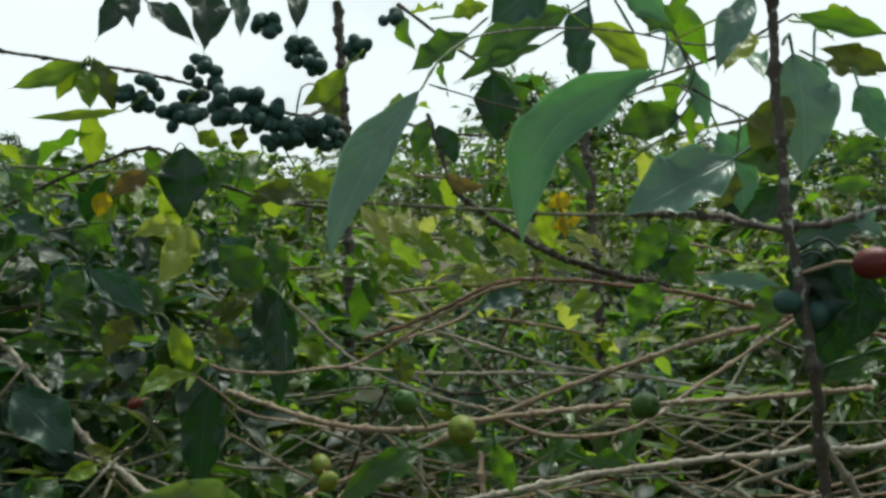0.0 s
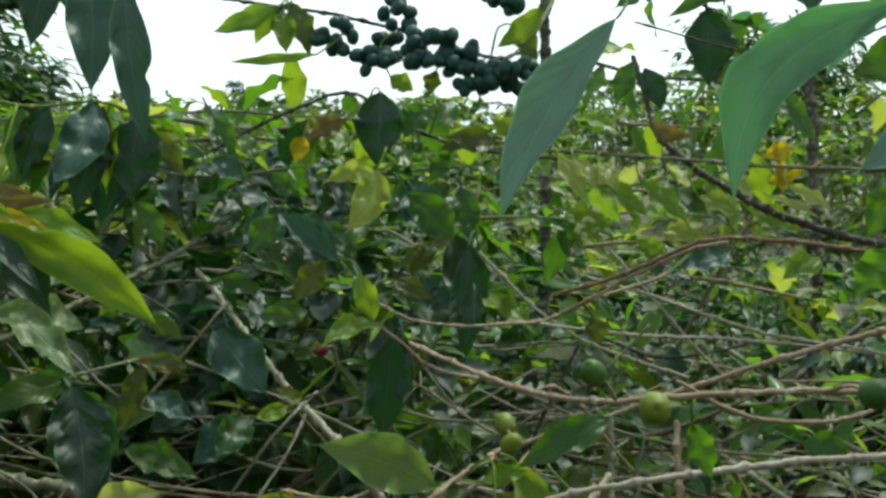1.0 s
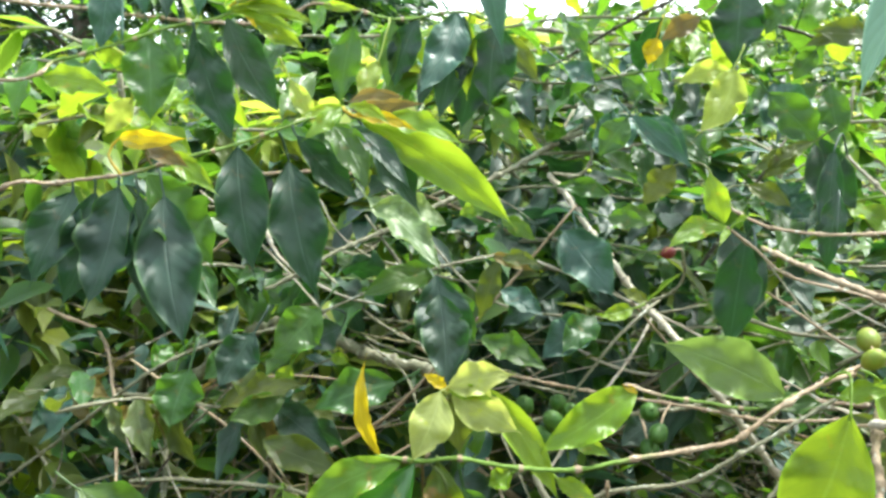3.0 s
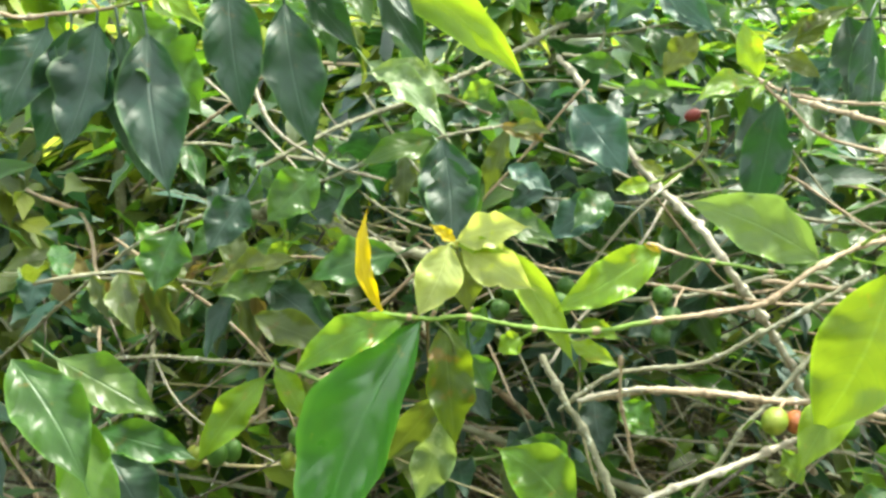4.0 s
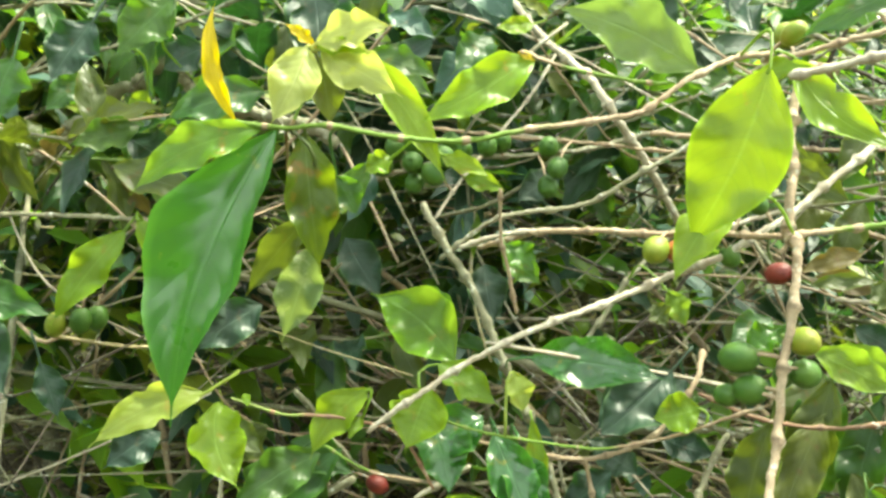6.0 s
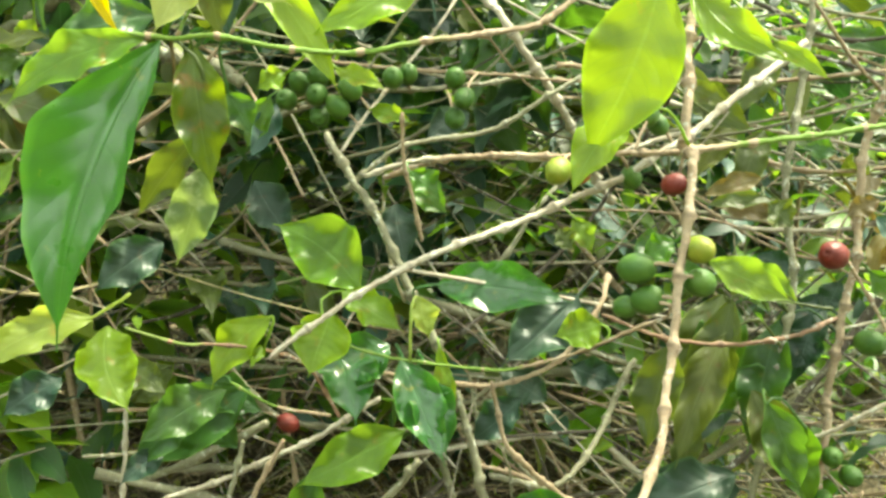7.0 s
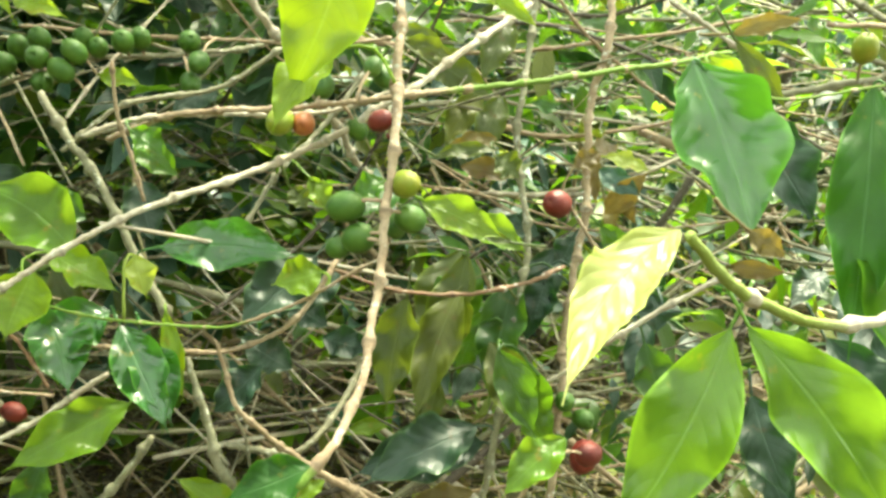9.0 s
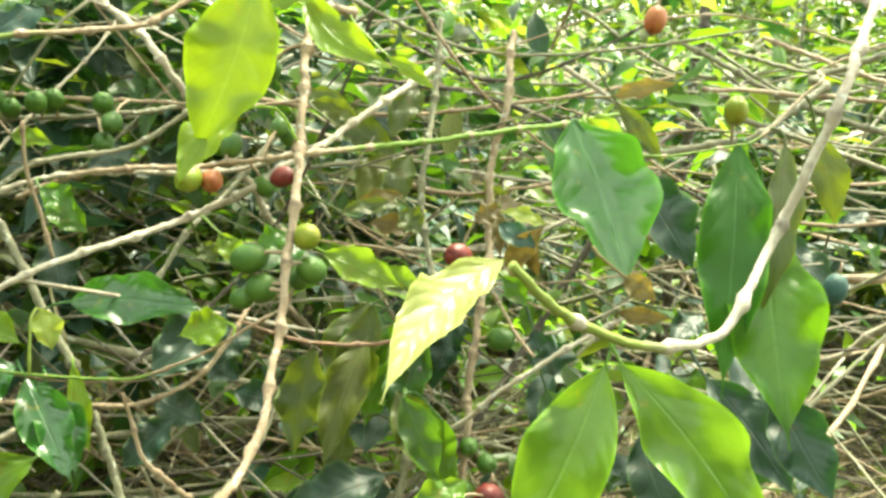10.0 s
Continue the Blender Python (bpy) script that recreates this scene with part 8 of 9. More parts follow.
leaf(m19, (-0.0273, 0.8565, 0.6985), (-0.0361, 0.8169, 0.6499), (0.14, -0.87, 0.48), 0.0272, "olive", bend=0.06, side=-0.03)
leaf(m19, (-0.0290, 0.9067, 0.7533), (-0.0479, 0.8652, 0.7050), (0.14, -0.90, 0.42), 0.0283, "olive", bend=0.06, side=-0.03)
leaf(m19, (-0.0664, 0.9086, 0.7175), (-0.0946, 0.8725, 0.6911), (0.18, -0.88, 0.44), 0.0290, "blue", bend=0.06, side=-0.03)
leaf(m5, (-0.1029, 0.8050, 0.7514), (-0.0568, 0.7875, 0.7351), (0.21, -0.89, 0.41), 0.0160, "olive", bend=0.06, side=0.03)
leaf(m19, (-0.0208, 0.7964, 0.6754), (-0.0610, 0.7627, 0.6635), (0.16, -0.86, 0.49), 0.0177, "bronze", bend=0.06, side=-0.03)
leaf(m5, (-0.1336, 0.9306, 0.3431), (-0.1777, 0.8986, 0.3389), (0.20, -0.69, 0.69), 0.0184, "lime", bend=0.06, side=-0.03)
leaf(a5, (-0.6600, 0.5551, 0.7323), (-0.6670, 0.5208, 0.7157), (0.66, -0.49, 0.57), 0.0242, "bronze", bend=0.06, side=-0.03)
leaf(a5, (-0.6170, 0.5879, 0.7486), (-0.6307, 0.5484, 0.7292), (0.64, -0.53, 0.56), 0.0290, "olive", bend=0.06, side=-0.03)
leaf(a5, (-0.5169, 0.5931, 0.7560), (-0.5448, 0.5478, 0.7472), (0.58, -0.58, 0.57), 0.0272, "mid", bend=0.06, side=0.03)
leaf(m24, (-0.5078, 0.5556, 0.7353), (-0.4331, 0.5733, 0.7168), (0.53, -0.59, 0.60), 0.0304, "olive", bend=0.06, side=-0.03)
leaf(a5, (-0.7641, 0.5511, 0.7373), (-0.7534, 0.5214, 0.6990), (0.70, -0.45, 0.55), 0.0308, "blue", bend=0.06, side=-0.03)
leaf(a5, (-0.5889, 0.6170, 0.7838), (-0.6010, 0.5776, 0.7613), (0.62, -0.58, 0.53), 0.0266, "mid", bend=0.06, side=-0.03)
leaf(a5, (-0.6814, 0.6152, 0.7719), (-0.6802, 0.5868, 0.7573), (0.66, -0.54, 0.52), 0.0236, "green", bend=0.06, side=-0.03)
leaf(a5, (-0.7134, 0.5297, 0.7611), (-0.6654, 0.5319, 0.7479), (0.69, -0.48, 0.54), 0.0193, "bronze", bend=0.06, side=-0.03)
leaf(d1, (-0.3448, 0.8857, 0.9041), (-0.3862, 0.8382, 0.9162), (0.36, -0.84, 0.40), 0.0208, "mid", bend=0.06, side=-0.03)
leaf(d4, (-0.2013, 0.9027, 0.8991), (-0.1678, 0.9075, 0.9240), (0.18, -0.90, 0.40), 0.0242, "blue", bend=0.06, side=-0.03)
# three large dark leaves added to darken the shaded gap behind
leaf(d4, (-0.2431, 0.9413, 0.8729), (-0.1997, 0.9174, 0.7857), (0.20, -0.86, 0.47), 0.0468, "dark", bend=0.06, side=-0.03)
leaf(d4, (-0.1827, 1.0299, 0.9531), (-0.1385, 1.0021, 0.8517), (0.13, -0.91, 0.40), 0.0479, "dark", bend=0.06, side=-0.03)
leaf(d1, (-0.4004, 0.8847, 0.8583), (-0.3447, 0.8820, 0.8138), (0.35, -0.82, 0.46), 0.0436, "dark", bend=0.06, side=-0.03)
m34 = twig(shrub_m, ((-0.1009, 0.6503, 0.6091), (-0.0600, 0.6550, 0.5979), (-0.0185, 0.6731, 0.5946), (0.0163, 0.6921, 0.5980), (0.0433, 0.7216, 0.6055)), 0.0011, 0.0016, "red")
m35 = twig(shrub_m, ((-0.0906, 0.7344, 0.5395), (-0.0983, 0.7063, 0.5134), (-0.1040, 0.6715, 0.4974), (-0.1123, 0.6433, 0.4862), (-0.1204, 0.6334, 0.4800)), 0.0024, 0.0021, "grey")
m36 = twig(shrub_m, ((-0.1550, 0.5896, 0.5778), (-0.1519, 0.5937, 0.5571), (-0.1449, 0.5942, 0.5301), (-0.1337, 0.6074, 0.5077), (-0.1216, 0.6286, 0.4826), (-0.0983, 0.6464, 0.4553), (-0.0688, 0.6551, 0.4291), (-0.0519, 0.6557, 0.4190)), 0.0012, 0.0030, "tan")
m37 = twig(shrub_m, ((-0.1616, 0.6112, 0.4929), (-0.1445, 0.6192, 0.4880), (-0.1220, 0.6300, 0.4808)), 0.0023, 0.0023, "grey")
m38 = twig(shrub_m, ((-0.1880, 0.6147, 0.5499), (-0.1811, 0.6100, 0.5325), (-0.1695, 0.6051, 0.5055), (-0.1616, 0.6014, 0.4812), (-0.1530, 0.6042, 0.4681)), 0.0022, 0.0032, "grey")
m39 = twig(shrub_m, ((-0.2186, 0.6162, 0.4863), (-0.2343, 0.6023, 0.4599), (-0.2531, 0.5942, 0.4360), (-0.2652, 0.5898, 0.4177)), 0.0027, 0.0024, "grey")
m40 = twig(shrub_m, ((-0.2963, 0.5627, 0.5140), (-0.3028, 0.5539, 0.4947), (-0.3106, 0.5454, 0.4771), (-0.3207, 0.5337, 0.4525)), 0.0017, 0.0022, "tan")
m41 = twig(shrub_m, ((-0.3345, 0.5695, 0.4995), (-0.3368, 0.5603, 0.4761), (-0.3407, 0.5459, 0.4402)), 0.0017, 0.0021, "grey")
m42 = twig(shrub_m, ((-0.1501, 0.6026, 0.5208), (-0.1458, 0.6077, 0.5020), (-0.1444, 0.6105, 0.4791)), 0.0009, 0.0009, "grey")
leaf(m36, (-0.1034, 0.6167, 0.4825), (-0.1518, 0.5828, 0.4687), (0.23, -0.59, 0.78), 0.0342, "deep", bend=0.05, side=0.03, wave=0.2)
leaf(m38, (-0.1464, 0.5973, 0.4450), (-0.1921, 0.5957, 0.4721), (0.24, -0.50, 0.83), 0.0228, "lime", bend=0.05, side=-0.02)
leaf(m36, (-0.1015, 0.6366, 0.4607), (-0.1192, 0.6168, 0.4492), (0.20, -0.59, 0.78), 0.0109, "lime", bend=0.04, side=0.02)
leaf(m39, (-0.2979, 0.6082, 0.4602), (-0.3112, 0.5862, 0.4102), (0.43, -0.57, 0.70), 0.0283, "mid", bend=0.05, side=0.02)
leaf(m38, (-0.1590, 0.6673, 0.5241), (-0.1901, 0.6470, 0.4906), (0.25, -0.59, 0.77), 0.0303, "dark", bend=0.05, side=0.03)
leaf(m36, (-0.1454, 0.6890, 0.5140), (-0.1865, 0.6867, 0.5362), (0.26, -0.65, 0.71), 0.0291, "dark", bend=0.06, side=0.03)
leaf(m35, (-0.1359, 0.7405, 0.5282), (-0.1776, 0.7394, 0.5538), (0.25, -0.72, 0.64), 0.0264, "dark", bend=0.05, side=0.03)
leaf(m40, (-0.3661, 0.6032, 0.4643), (-0.4171, 0.6118, 0.4929), (0.46, -0.51, 0.73), 0.0289, "mid", bend=0.05, side=0.02)
leaf(m41, (-0.4105, 0.6179, 0.5049), (-0.3477, 0.6182, 0.4920), (0.46, -0.53, 0.72), 0.0351, "mid", bend=0.06, side=-0.03)
leaf(m36, (-0.0041, 0.6770, 0.4436), (-0.0549, 0.6489, 0.4324), (0.09, -0.57, 0.81), 0.0240, "bronze", bend=0.05, side=0.02)
leaf(m35, (-0.0181, 0.7760, 0.5426), (-0.0329, 0.7472, 0.5048), (0.11, -0.78, 0.61), 0.0263, "green", bend=0.05, side=0.02)
leaf(m39, (-0.3635, 0.6220, 0.5098), (-0.4232, 0.5568, 0.4572), (0.44, -0.50, 0.75), 0.0401, "mid", bend=0.05, side=0.02)


# ---- the plantation behind: shrubs, brushwood, litter and far trees ----
def many_leaves(spots, rng, rows=5, half=1, fold=0.3, wave=0.15):
    """Verts, faces, uvs of many simple leaves: (base, way, normal, length, width) each."""
    verts, faces, uvs = [], [], []
    for base, way, normal, length, width in spots:
        v, f, u = leaf_mesh(length, width, rng.uniform(0.0, 0.12), rng.uniform(-0.05, 0.05), rng, rows=rows, half=half, fold=fold, wave=wave)
        m = leaf_frame(base, Vector(base) + Vector(way), normal)
        k = len(verts)
        verts += [m @ Vector(p) for p in v]
        faces += [tuple(i + k for i in q) for q in f]
        uvs += u
    return verts, faces, uvs


def random_leaf(rng, base, out, size):
    """A leaf that grows outwards and droops."""
    way = Vector((out[0] + rng.uniform(-0.7, 0.7), out[1] + rng.uniform(-0.7, 0.7), rng.uniform(-1.0, 0.25))).normalized()
    nrm = Vector((rng.uniform(-0.6, 0.6), rng.uniform(-0.6, 0.6), 1.0))
    if abs(way.normalized().dot(nrm.normalized())) > 0.95:
        nrm = Vector((1, 0.2, 0.1))
    length = size * rng.uniform(0.6, 1.15)
    return base, way, nrm, length, length * rng.uniform(0.30, 0.40)


def shrub_skeleton(rng, height, spread, count):
    """Side branches of a coffee shrub: rows of points from the stem outwards, drooping."""
    rows = []
    for k in range(count):
        z = height * (0.22 + 0.76 * (k + rng.random()) / count)
        a = rng.uniform(0, 2 * math.pi)
        reach = spread * (1.15 - 0.75 * z / height) * rng.uniform(0.7, 1.15)
        d = Vector((math.cos(a), math.sin(a), 0))
        rise = rng.uniform(0.05, 0.3) * reach
        rows.append([Vector((0, 0, z)), d * reach * 0.4 + Vector((0, 0, z + rise)), d * reach * 0.75 + Vector((0, 0, z + rise * 0.9)), d * reach + Vector((0, 0, z + rise * 0.4))])
    return rows


def joined_shrub(rng, height, spread, branches, per, size, palette):
    """Meshes of a shrub further off: one of wood and one of leaves for each colour."""
    rows = shrub_skeleton(rng, height, spread, branches)
    verts, faces, ages = tube(smooth_line([(0, 0, -0.03), (0.02, 0.01, height * 0.5), (0.0, 0.02, height)], 0.06), 0.016, 0.006, rng, sides=6, node=0.1)
    spots = {k: [] for k in palette}
    for row in rows:
        line = smooth_line(row, 0.05)
        v, f, a = tube(line, 0.004, 0.0018, rng, sides=4, node=0.05)
        k = len(verts)
        verts, faces, ages = verts + v, faces + [tuple(i + k for i in q) for q in f], ages + a
        out = (row[-1] - row[0]).normalized()
        tone = rng.choice(palette)
        for _ in range(per):
            s = rng.random() ** 0.7
            p = line[min(len(line) - 1, int(s * len(line)))]
            spots[tone if rng.random() < 0.6 else rng.choice(palette)].append(random_leaf(rng, p, out, size))
    wood = mesh_of("stem", verts, faces, BARK["grey"], ages=ages)
    crowns = []
    for tone, s in spots.items():
        if s:
            v, f, u = many_leaves(s, rng)
            crowns.append(mesh_of("crown", v, f, LEAF_MANY[tone], uvs=u))
    return wood, crowns


rng_far = random.Random(31)
MIXES = (["dark", "mid", "fresh", "blue", "olive"], ["mid", "green", "lime", "pale", "dark"], ["dark", "blue", "green", "mid", "pale"], ["mid", "lime", "olive", "pale", "fresh"])
VARIANTS = [joined_shrub(rng_far, 1.25, 0.75, 32, 25, 0.115, MIXES[k % 4]) for k in range(6)]
# yellow-green variety: the brightness of sunlit shrubs is put into leaf colour
VARIANTS += [joined_shrub(rng_far, 1.25, 0.75, 30, 24, 0.11, ["lime", "fresh", "mid", "olive", "green", "dark"]) for k in range(2)]


def far_shrub(place, turn, scale, variant, label):
    ob = new("coffee_shrub")
    ob.matrix_basis = pose(*place, 0, 0, turn) @ Matrix.Diagonal((scale, scale, scale, 1))
    tagged(ob, label, "shrub", "coffee shrubs behind")
    wood, crowns = VARIANTS[variant]
    hang(new("stem", wood), ob)
    for c in crowns:
        hang(new("crown", c), ob)
    return ob


LABELS = ("dense coffee shrub with dark glossy leaves", "coffee shrub with sunlit yellow-green leaves", "shaded coffee shrub with drooping dark leaves", "coffee shrub with mixed pale and green leaves")


def plant_rows():
    """Shrubs in loose rows, from just behind the near branches into the distance."""
    for k in range(190):
        r = 1.75 + 24 * (k / 190) ** 1.6
        a = radians(rng_far.uniform(-40, 68))
        x, y = -math.sin(a) * r, math.cos(a) * r
        v = rng_far.randrange(6) if math.degrees(a) > 9 or rng_far.random() < 0.3 else rng_far.choice((6, 7))
        if -0.25 < x / y < 0.42 and r < 4.2:
            for _ in range(2 if r > 2.3 else 0):
                x, y = x + rng_far.uniform(-0.4, 0.4), y + rng_far.uniform(-0.3, 0.5)
                far_shrub((x, y, ground_height(x, y)), rng_far.uniform(0, 360), rng_far.uniform(0.3, 0.5), v, LABELS[1 if v > 5 else v % 4])
            continue
        far_shrub((x, y, ground_height(x, y)), rng_far.uniform(0, 360), rng_far.uniform(0.82, 1.06) * (0.93 + (0.055 + 0.03 * min(1.0, max(0.0, (26 - math.degrees(a)) / 26))) * r) / 1.32, v, LABELS[1 if v > 5 else v % 4])


def plant_sky_blockers():
    """Unseen shrubs added beside and behind the camera to block low sky light."""
    for k in range(64):
        r, a = rng_far.uniform(2.3, 6.0), radians(rng_far.uniform(92, 268))
        x, y = -math.sin(a) * r, math.cos(a) * r
        v = rng_far.randrange(6)
        far_shrub((x, y, ground_height(x, y)), rng_far.uniform(0, 360), rng_far.uniform(1.25, 1.75), v, LABELS[1 if v > 5 else v % 4])


def plant_near():
    """The dense dark hedge just behind the near twigs, and low seedlings where the ground opens."""
    for k, degrees in enumerate((26, 34, 42, 50, 59)):
        a, r = radians(degrees), 1.5 + 0.12 * (k % 3)
        far_shrub((-math.sin(a) * r, math.cos(a) * r, -0.02), 67 * k, 0.86, (0, 1, 2, 3)[k % 4], LABELS[k % 4])
    for k in range(16):
        a, r = radians(-26 + 2.1 * k + rng_far.uniform(-2, 2)), 2.3 + 0.18 * ((k * 7) % 16)
        # darker variants only, to deepen the low background
        v = rng_far.choice((0, 2))
        far_shrub((-math.sin(a) * r, math.cos(a) * r, -0.02), 67 * k, rng_far.uniform(0.36, 0.5), v, LABELS[1 if v > 5 else v % 4])
    # dark-leaved shrubs added to stand in for background shade
    for k, (degrees, r, scale) in enumerate(((2, 1.95, 0.54), (7, 1.8, 0.66), (12, 1.8, 0.71), (9, 2.4, 0.78), (17, 1.65, 0.66), (-2, 3.1, 0.62), (-5, 2.5, 0.56), (-9, 2.8, 0.62), (-13, 2.4, 0.56), (-17, 2.9, 0.63), (-21, 2.5, 0.58), (-26, 2.8, 0.62))):
        a = radians(degrees)
        far_shrub((-math.sin(a) * r, math.cos(a) * r, -0.02), 67 * k, scale, (0, 2)[k % 2], LABELS[2])


plant_rows()
plant_near()
plant_sky_blockers()


def brushwood():
    """Dead and half-dead twigs lying and leaning in a tangle."""
    thing = tagged(new("brushwood"), "tangle of dry grey-brown coffee twigs on the ground", "brushwood")
    rng = random.Random(41)
    rest = {"tan": [[], [], []], "grey": [[], [], []], "white": [[], [], []], "dark": [[], [], []]}
    for k in range(400):
        r, a = rng.uniform(0.85, 2.6), radians(rng.uniform(-32, 62))
        c = Vector((-math.sin(a) * r, math.cos(a) * r, rng.uniform(0.02, 0.28 + 0.42 * rng.random())))
        d = Vector((rng.uniform(-1, 1), rng.uniform(-0.7, 0.7), rng.gauss(0, 0.42))).normalized()
        n = rng.uniform(0.15, 0.5)
        bow = Vector((rng.uniform(-1, 1), rng.uniform(-1, 1), rng.uniform(-1, 0.6))) * n * 0.22
        line = smooth_line([c - d * n, c - d * n * 0.3 + bow, c + d * n * 0.3 + bow * 0.8, c + d * n], 0.03)
        r0 = 0.0012 + 0.0042 * rng.random() ** 2.2
        v, f, g = tube(line, r0, r0 * 0.6, rng, sides=5, node=0.05)
        tone = rng.choices(("tan", "grey", "white", "dark"), (3, 6, 1, 4))[0]
        if k < 160:
            hang(new("twig", mesh_of("twig", v, f, BARK[tone], ages=g)), thing)
        else:
            b = rest[tone]
            i = len(b[0])
            b[0].extend(v)
            b[1].extend(tuple(q + i for q in p) for p in f)
            b[2].extend(g)
    # long thin twigs hung up in the shrubs: (count, degrees left from, to, degrees down from, to)
    for count, a0, a1, e0, e1, lift in ((56, -28, 10, 7, 24, 0.16), (28, 22, 60, 14, 32, 0.5), (14, 14, 50, 8, 16, 0.5), (44, -8, 34, 15, 36, 0.7)):
        for k in range(count):
            r, a, e = rng.uniform(0.82, 1.35), radians(rng.uniform(a0, a1)), radians(rng.uniform(e0, e1))
            c = Vector((-math.sin(a) * r, math.cos(a) * r, 1.03 - r * math.tan(e)))
            d = Vector((1, rng.uniform(-0.5, 0.5), rng.gauss(0, lift))).normalized() * rng.uniform(0.06, 0.22)
            bow = Vector((0, rng.uniform(-1, 1), rng.uniform(-1, 0.5))) * d.length * 0.4
            r0 = rng.uniform(0.0009, 0.0024)
            v, f, g = tube(smooth_line([c - d, c - d * 0.3 + bow, c + d * 0.4 + bow * 0.7, c + d], 0.006), r0, r0 * 0.6, rng, sides=5, swell=0.6)
            # share of white bark raised partly to paint sun on the twigs
            tone = rng.choices(("tan", "grey", "white", "dark"), (4, 4, 3, 1))[0]
            hang(new("twig", mesh_of("twig", v, f, BARK[tone], ages=g)), thing)
    for k in range(420):
        r, a = rng.uniform(2.2, 5.5), radians(rng.uniform(-34, 62))
        c = Vector((-math.sin(a) * r, math.cos(a) * r, rng.uniform(0.01, 0.3)))
        d = Vector((rng.uniform(-1, 1), rng.uniform(-1, 1), rng.gauss(0, 0.3))).normalized() * rng.uniform(0.2, 0.6)
        r0 = rng.uniform(0.0018, 0.006)
        v, f, g = tube(smooth_line([c - d, c + Vector((0, 0, rng.uniform(-0.05, 0.08))), c + d], 0.08), r0, r0 * 0.6, rng, sides=4, node=0.08)
        b = rest[rng.choice(("tan", "grey", "grey", "dark"))]
        i = len(b[0])
        b[0].extend(v)
        b[1].extend(tuple(q + i for q in p) for p in f)
        b[2].extend(g)
    for tone, (v, f, g) in rest.items():
        ob = hang(new("thicket", mesh_of("thicket", v, f, BARK[tone], ages=g)), thing)
        tagged(ob, kind="stuff")


brushwood()


def twig_heap():
    """The heap of thin dry twigs under the pale branches, lying criss-cross."""
    thing = tagged(new("twig_heap"), "criss-cross heap of thin dry coffee twigs", "brushwood")
    rng = random.Random(43)
    for k in range(205):
        a, e, r = radians(rng.uniform(-4, 52)), radians(rng.uniform(14, 36)), rng.uniform(0.84, 1.6)
        c = Vector((-math.sin(a) * r, math.cos(a) * r, max(0.03, 1.0 - r * math.tan(e))))
        turn = rng.gauss(0.35, 0.8)
        d = Vector((math.cos(turn), math.sin(turn) * rng.choice((-0.6, 1)), rng.gauss(0.15, 0.6))).normalized() * rng.uniform(0.05, 0.2)
        bow = Vector((0, rng.uniform(-1, 1), rng.uniform(-1, 0.6))) * d.length * 0.3
        r0 = 0.0007 + 0.0016 * rng.random() ** 1.8
        v, f, g = tube(smooth_line([c - d, c - d * 0.3 + bow, c + d * 0.4 + bow * 0.6, c + d], 0.02), r0, r0 * 0.6, rng, sides=5, node=0.04, swell=0.5)
        tone = rng.choices(("tan", "straw", "grey", "dark"), (4, 1, 4, 4))[0]
        hang(new("twig", mesh_of("twig", v, f, BARK[tone], ages=g)), thing)


twig_heap()


def scatter(name, label, category, count, seed, near, far, size, tones, height, flat):
    """Loose small leaves over a stretch of ground, one mesh for each tone."""
    rng = random.Random(seed)
    spots = {t: [] for t in tones}
    for _ in range(count):
        r, a = near + (far - near) * rng.random() ** 1.3, radians(rng.uniform(-40, 68))
        x, y = -math.sin(a) * r, math.cos(a) * r
        z = ground_height(x, y) + rng.random() ** 1.6 * height + 0.004
        way = Vector((rng.uniform(-1, 1), rng.uniform(-1, 1), rng.uniform(-flat, flat))).normalized()
        nrm = Vector((rng.uniform(-1, 1) * 0.5, rng.uniform(-1, 1) * 0.5, 1))
        n = size * rng.uniform(0.5, 1.2)
        spots[rng.choice(tones)].append(((x, y, z), way, nrm, n, n * rng.uniform(0.3, 0.5)))
    for t, s in spots.items():
        if s:
            v, f, u = many_leaves(s, rng, rows=4, half=1, fold=0.25, wave=0.35)
            tagged(new(name, mesh_of(name, v, f, LEAF_MANY[t], uvs=u)), label, category, kind="stuff")


def undergrowth():
    """Small leaves of seedlings and creepers among the hung-up twigs: dark tones paint in the shade under the dense
    shrubs, few where the heap of dry twigs lies.
    """
    rng = random.Random(53)
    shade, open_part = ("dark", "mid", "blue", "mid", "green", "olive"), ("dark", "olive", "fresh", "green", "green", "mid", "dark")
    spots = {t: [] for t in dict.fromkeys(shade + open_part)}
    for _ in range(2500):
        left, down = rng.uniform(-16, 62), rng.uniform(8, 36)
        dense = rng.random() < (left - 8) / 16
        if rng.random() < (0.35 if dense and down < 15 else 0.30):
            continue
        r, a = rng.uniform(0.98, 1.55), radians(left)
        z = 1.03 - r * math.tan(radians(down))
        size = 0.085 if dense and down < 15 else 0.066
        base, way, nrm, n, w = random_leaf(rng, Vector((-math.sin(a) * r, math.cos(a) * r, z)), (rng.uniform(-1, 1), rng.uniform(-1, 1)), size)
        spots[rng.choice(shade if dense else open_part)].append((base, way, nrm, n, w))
    for t, s in spots.items():
        v, f, u = many_leaves(s, rng, rows=6, half=1)
        tagged(new("undergrowth", mesh_of("undergrowth", v, f, LEAF_MANY[t], uvs=u)), "small mixed leaves of seedlings among the twigs", "undergrowth", kind="stuff")


undergrowth()


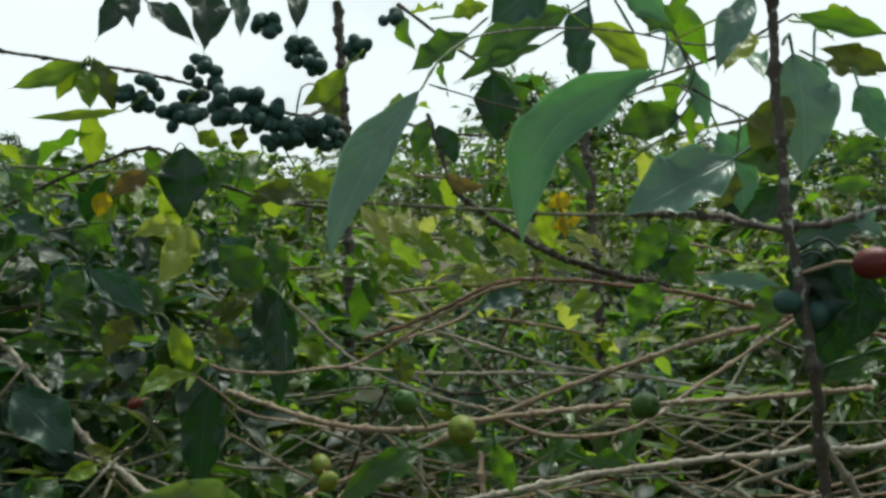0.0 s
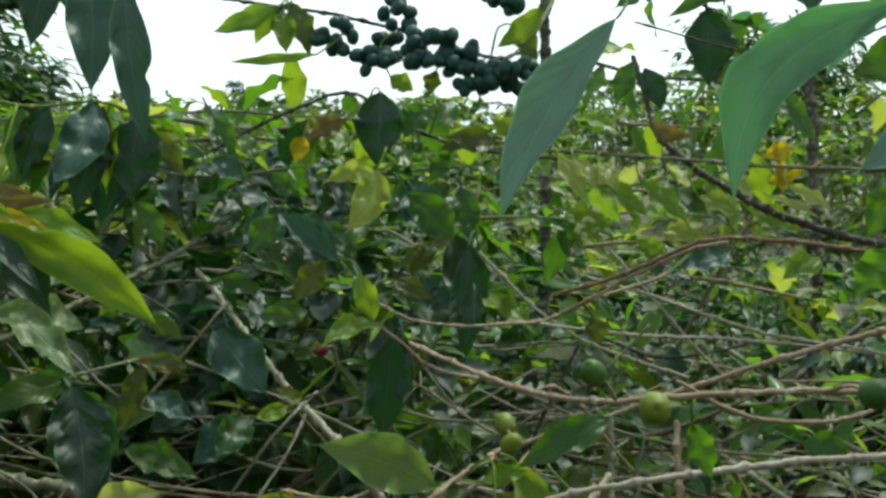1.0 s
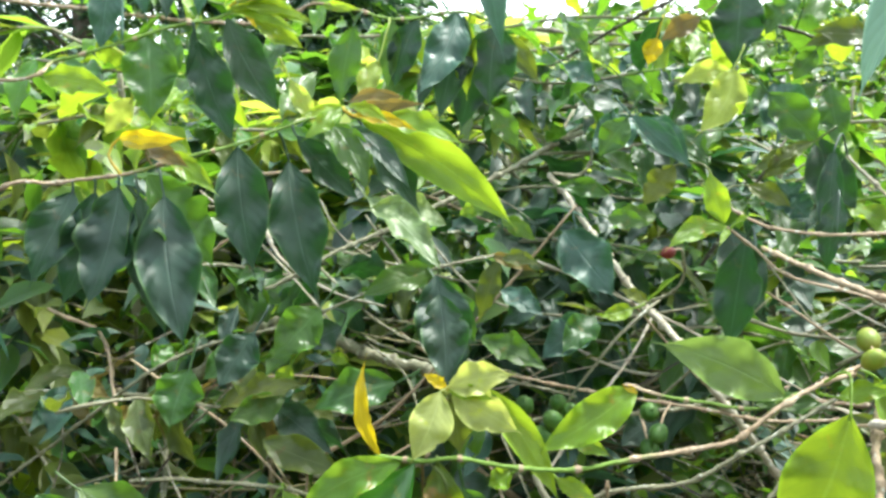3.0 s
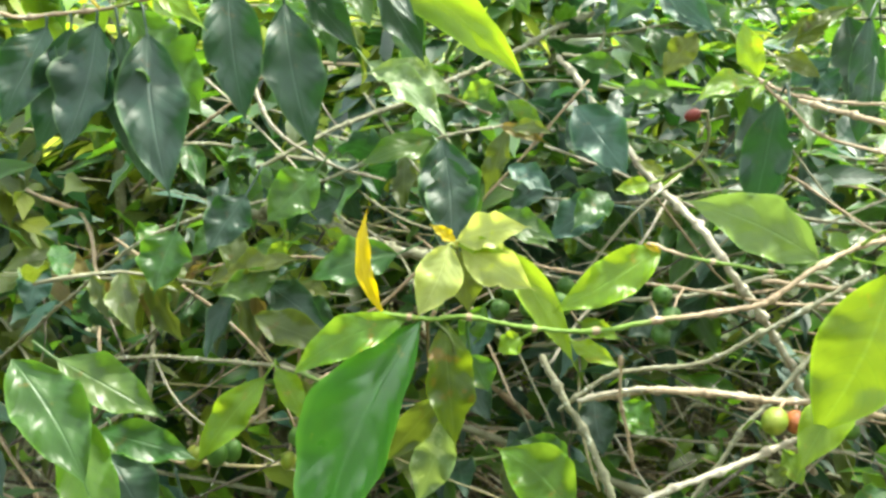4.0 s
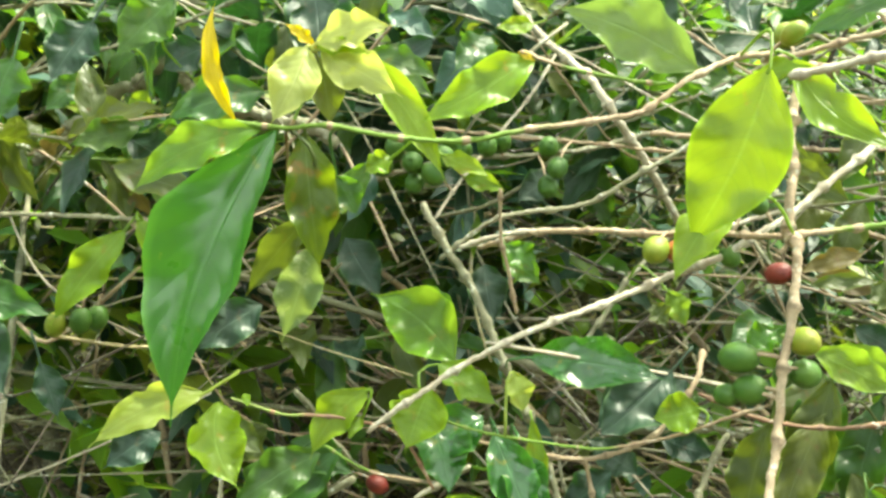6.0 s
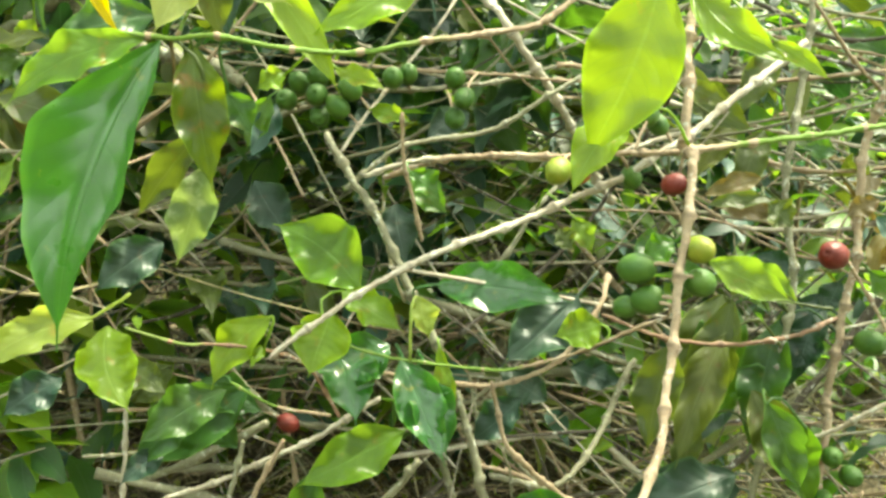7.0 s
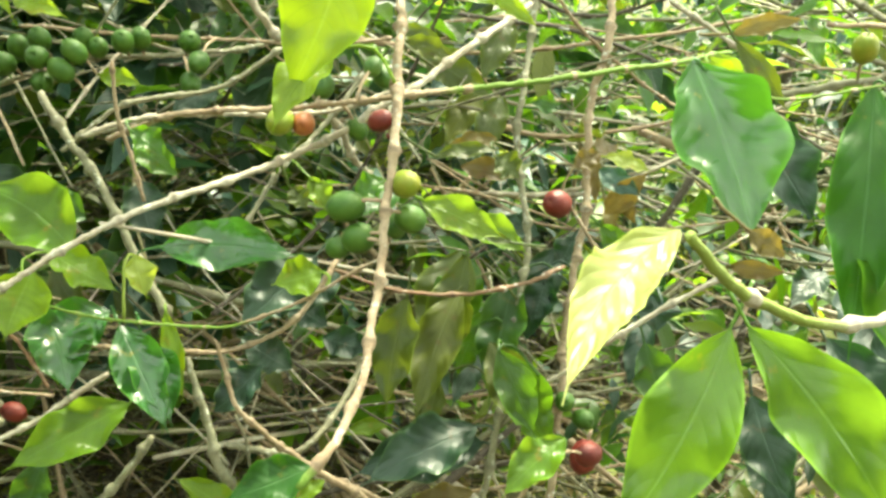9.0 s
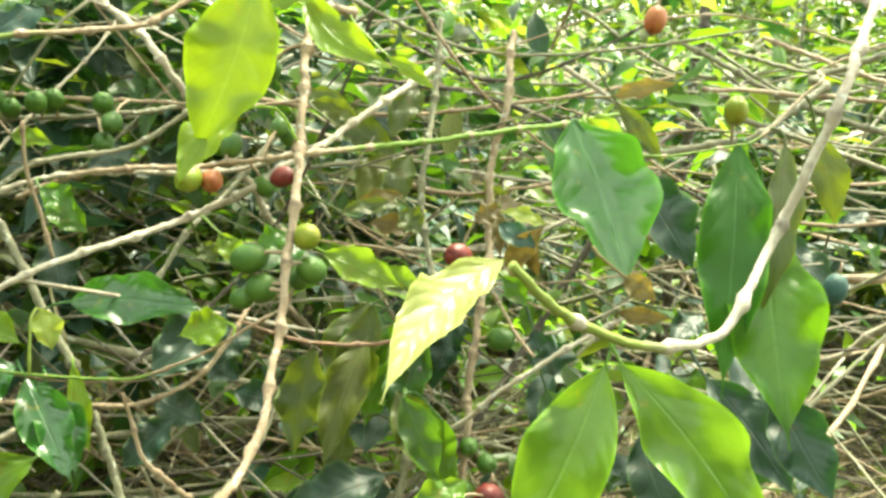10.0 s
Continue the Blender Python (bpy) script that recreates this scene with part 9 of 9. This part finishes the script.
def straw():
    """Short dry stalks strewn over the soil under the twigs."""
    rng = random.Random(57)
    rest = {"tan": [[], [], []], "straw": [[], [], []], "dark": [[], [], []]}
    for k in range(9000):
        r, a = rng.uniform(0.75, 2.4), radians(rng.uniform(-30, 55))
        x, y = -math.sin(a) * r, math.cos(a) * r
        c = Vector((x, y, ground_height(x, y) + 0.004 + 0.10 * rng.random() ** 2))
        d = Vector((rng.uniform(-1, 1), rng.uniform(-1, 1), rng.gauss(0, 0.22))).normalized() * rng.uniform(0.012, 0.05)
        q = Vector((0, 0, rng.uniform(0.0, 0.3) * d.length))
        v, f, g = tube([c - d, c + q, c + d], rng.uniform(0.0008, 0.0020), 0.0007, rng, sides=3, swell=0.0)
        b = rest[rng.choice(("tan", "straw", "dark"))]
        i = len(b[0])
        b[0].extend(v)
        b[1].extend(tuple(j + i for j in p) for p in f)
        b[2].extend(g)
    for tone, (v, f, g) in rest.items():
        tagged(new("straw", mesh_of("straw", v, f, BARK[tone], ages=g, smooth=False)), "short dry straw-coloured stalks strewn on the soil", "straw", kind="stuff")


straw()
scatter("leaf_litter", "dry curled brown leaves lying on the soil", "litter", 5000, 51, 0.8, 6.0, 0.06, ("bronze", "bronze", "olive", "pale"), 0.03, 0.25)
scatter("leaf_crumbs", "small pale crumbs of dead leaves on the soil", "litter", 9000, 54, 0.95, 2.6, 0.022, ("bronze", "pale", "cream_glare", "olive"), 0.02, 0.5)
scatter("weeds", "low green weeds among the twigs", "weeds", 4200, 52, 1.3, 5.0, 0.055, ("mid", "green", "mid", "dark", "olive", "fresh"), 0.5, 0.8)


# ---- trees on the skyline ----
def tree(place, height, spread, leaves, seed, label, tone=("dark", "dark", "mid"), size=0.16):
    """A tapered trunk with limbs and an uneven crown of clumped leaves."""
    rng = random.Random(seed)
    ob = tagged(new("tree"), label, "tree", "trees on the skyline")
    ob.location = place
    line = smooth_line([(0, 0, -0.05), (0.04 * height, 0.01, height * 0.4), (0.02, 0.03 * height, height * 0.9)], 0.2)
    verts, faces, ages = tube(line, height * 0.03, height * 0.008, rng, sides=8, node=0.5, swell=0.1)
    hang(new("trunk", mesh_of("trunk", verts, faces, BARK["dark"], ages=ages)), ob)
    clumps = []
    for k in range(16):
        a, z = rng.uniform(0, 6.28), rng.uniform(0.3, 1.0)
        reach = spread * math.sqrt(max(0.05, 1 - ((z - 0.6) / 0.48) ** 2)) * rng.uniform(0.35, 1.0)
        tip = Vector((math.cos(a) * reach, math.sin(a) * reach, height * z))
        v, f, g = tube(smooth_line([(0.02, 0.01, height * z * 0.65), tip * 0.5 + Vector((0, 0, height * z * 0.42)), tip], 0.2), height * 0.009, height * 0.003, rng, sides=5, node=0.4, swell=0.1)
        hang(new("limb", mesh_of("limb", v, f, BARK["dark"], ages=g)), ob)
        clumps.append((tip, spread * rng.uniform(0.25, 0.5)))
    for t in dict.fromkeys(tone):
        spots = []
        for _ in range(int(leaves * tone.count(t) / len(tone))):
            c, r = rng.choice(clumps)
            d = Vector((rng.gauss(0, 1), rng.gauss(0, 1), rng.gauss(0, 0.8)))
            spots.append(random_leaf(rng, c + d * r * 0.5, d.normalized(), size))
        v, f, u = many_leaves(spots, rng, rows=3)
        hang(new("crown", mesh_of("crown", v, f, LEAF_MANY[t], uvs=u)), ob)
    return ob


def on_ground(degrees_left, far):
    a = radians(degrees_left)
    x, y = -math.sin(a) * far, math.cos(a) * far
    return x, y, ground_height(x, y)


tree(on_ground(40.6, 8.5), 2.75, 1.0, 8000, 61, "dark dense broadleaf tree beyond the coffee rows", size=0.19)
tree(on_ground(54, 9.5), 3.6, 1.2, 6000, 62, "dark tall broadleaf tree beyond the coffee rows", size=0.17)
tree(on_ground(23.6, 34), 3.5, 0.6, 1500, 63, "small far tree above the coffee rows", size=0.3)
tree(on_ground(-7, 14), 2.5, 1.5, 3500, 66, "leafy tree behind the coffee rows", tone=("dark", "mid", "olive"), size=0.22)
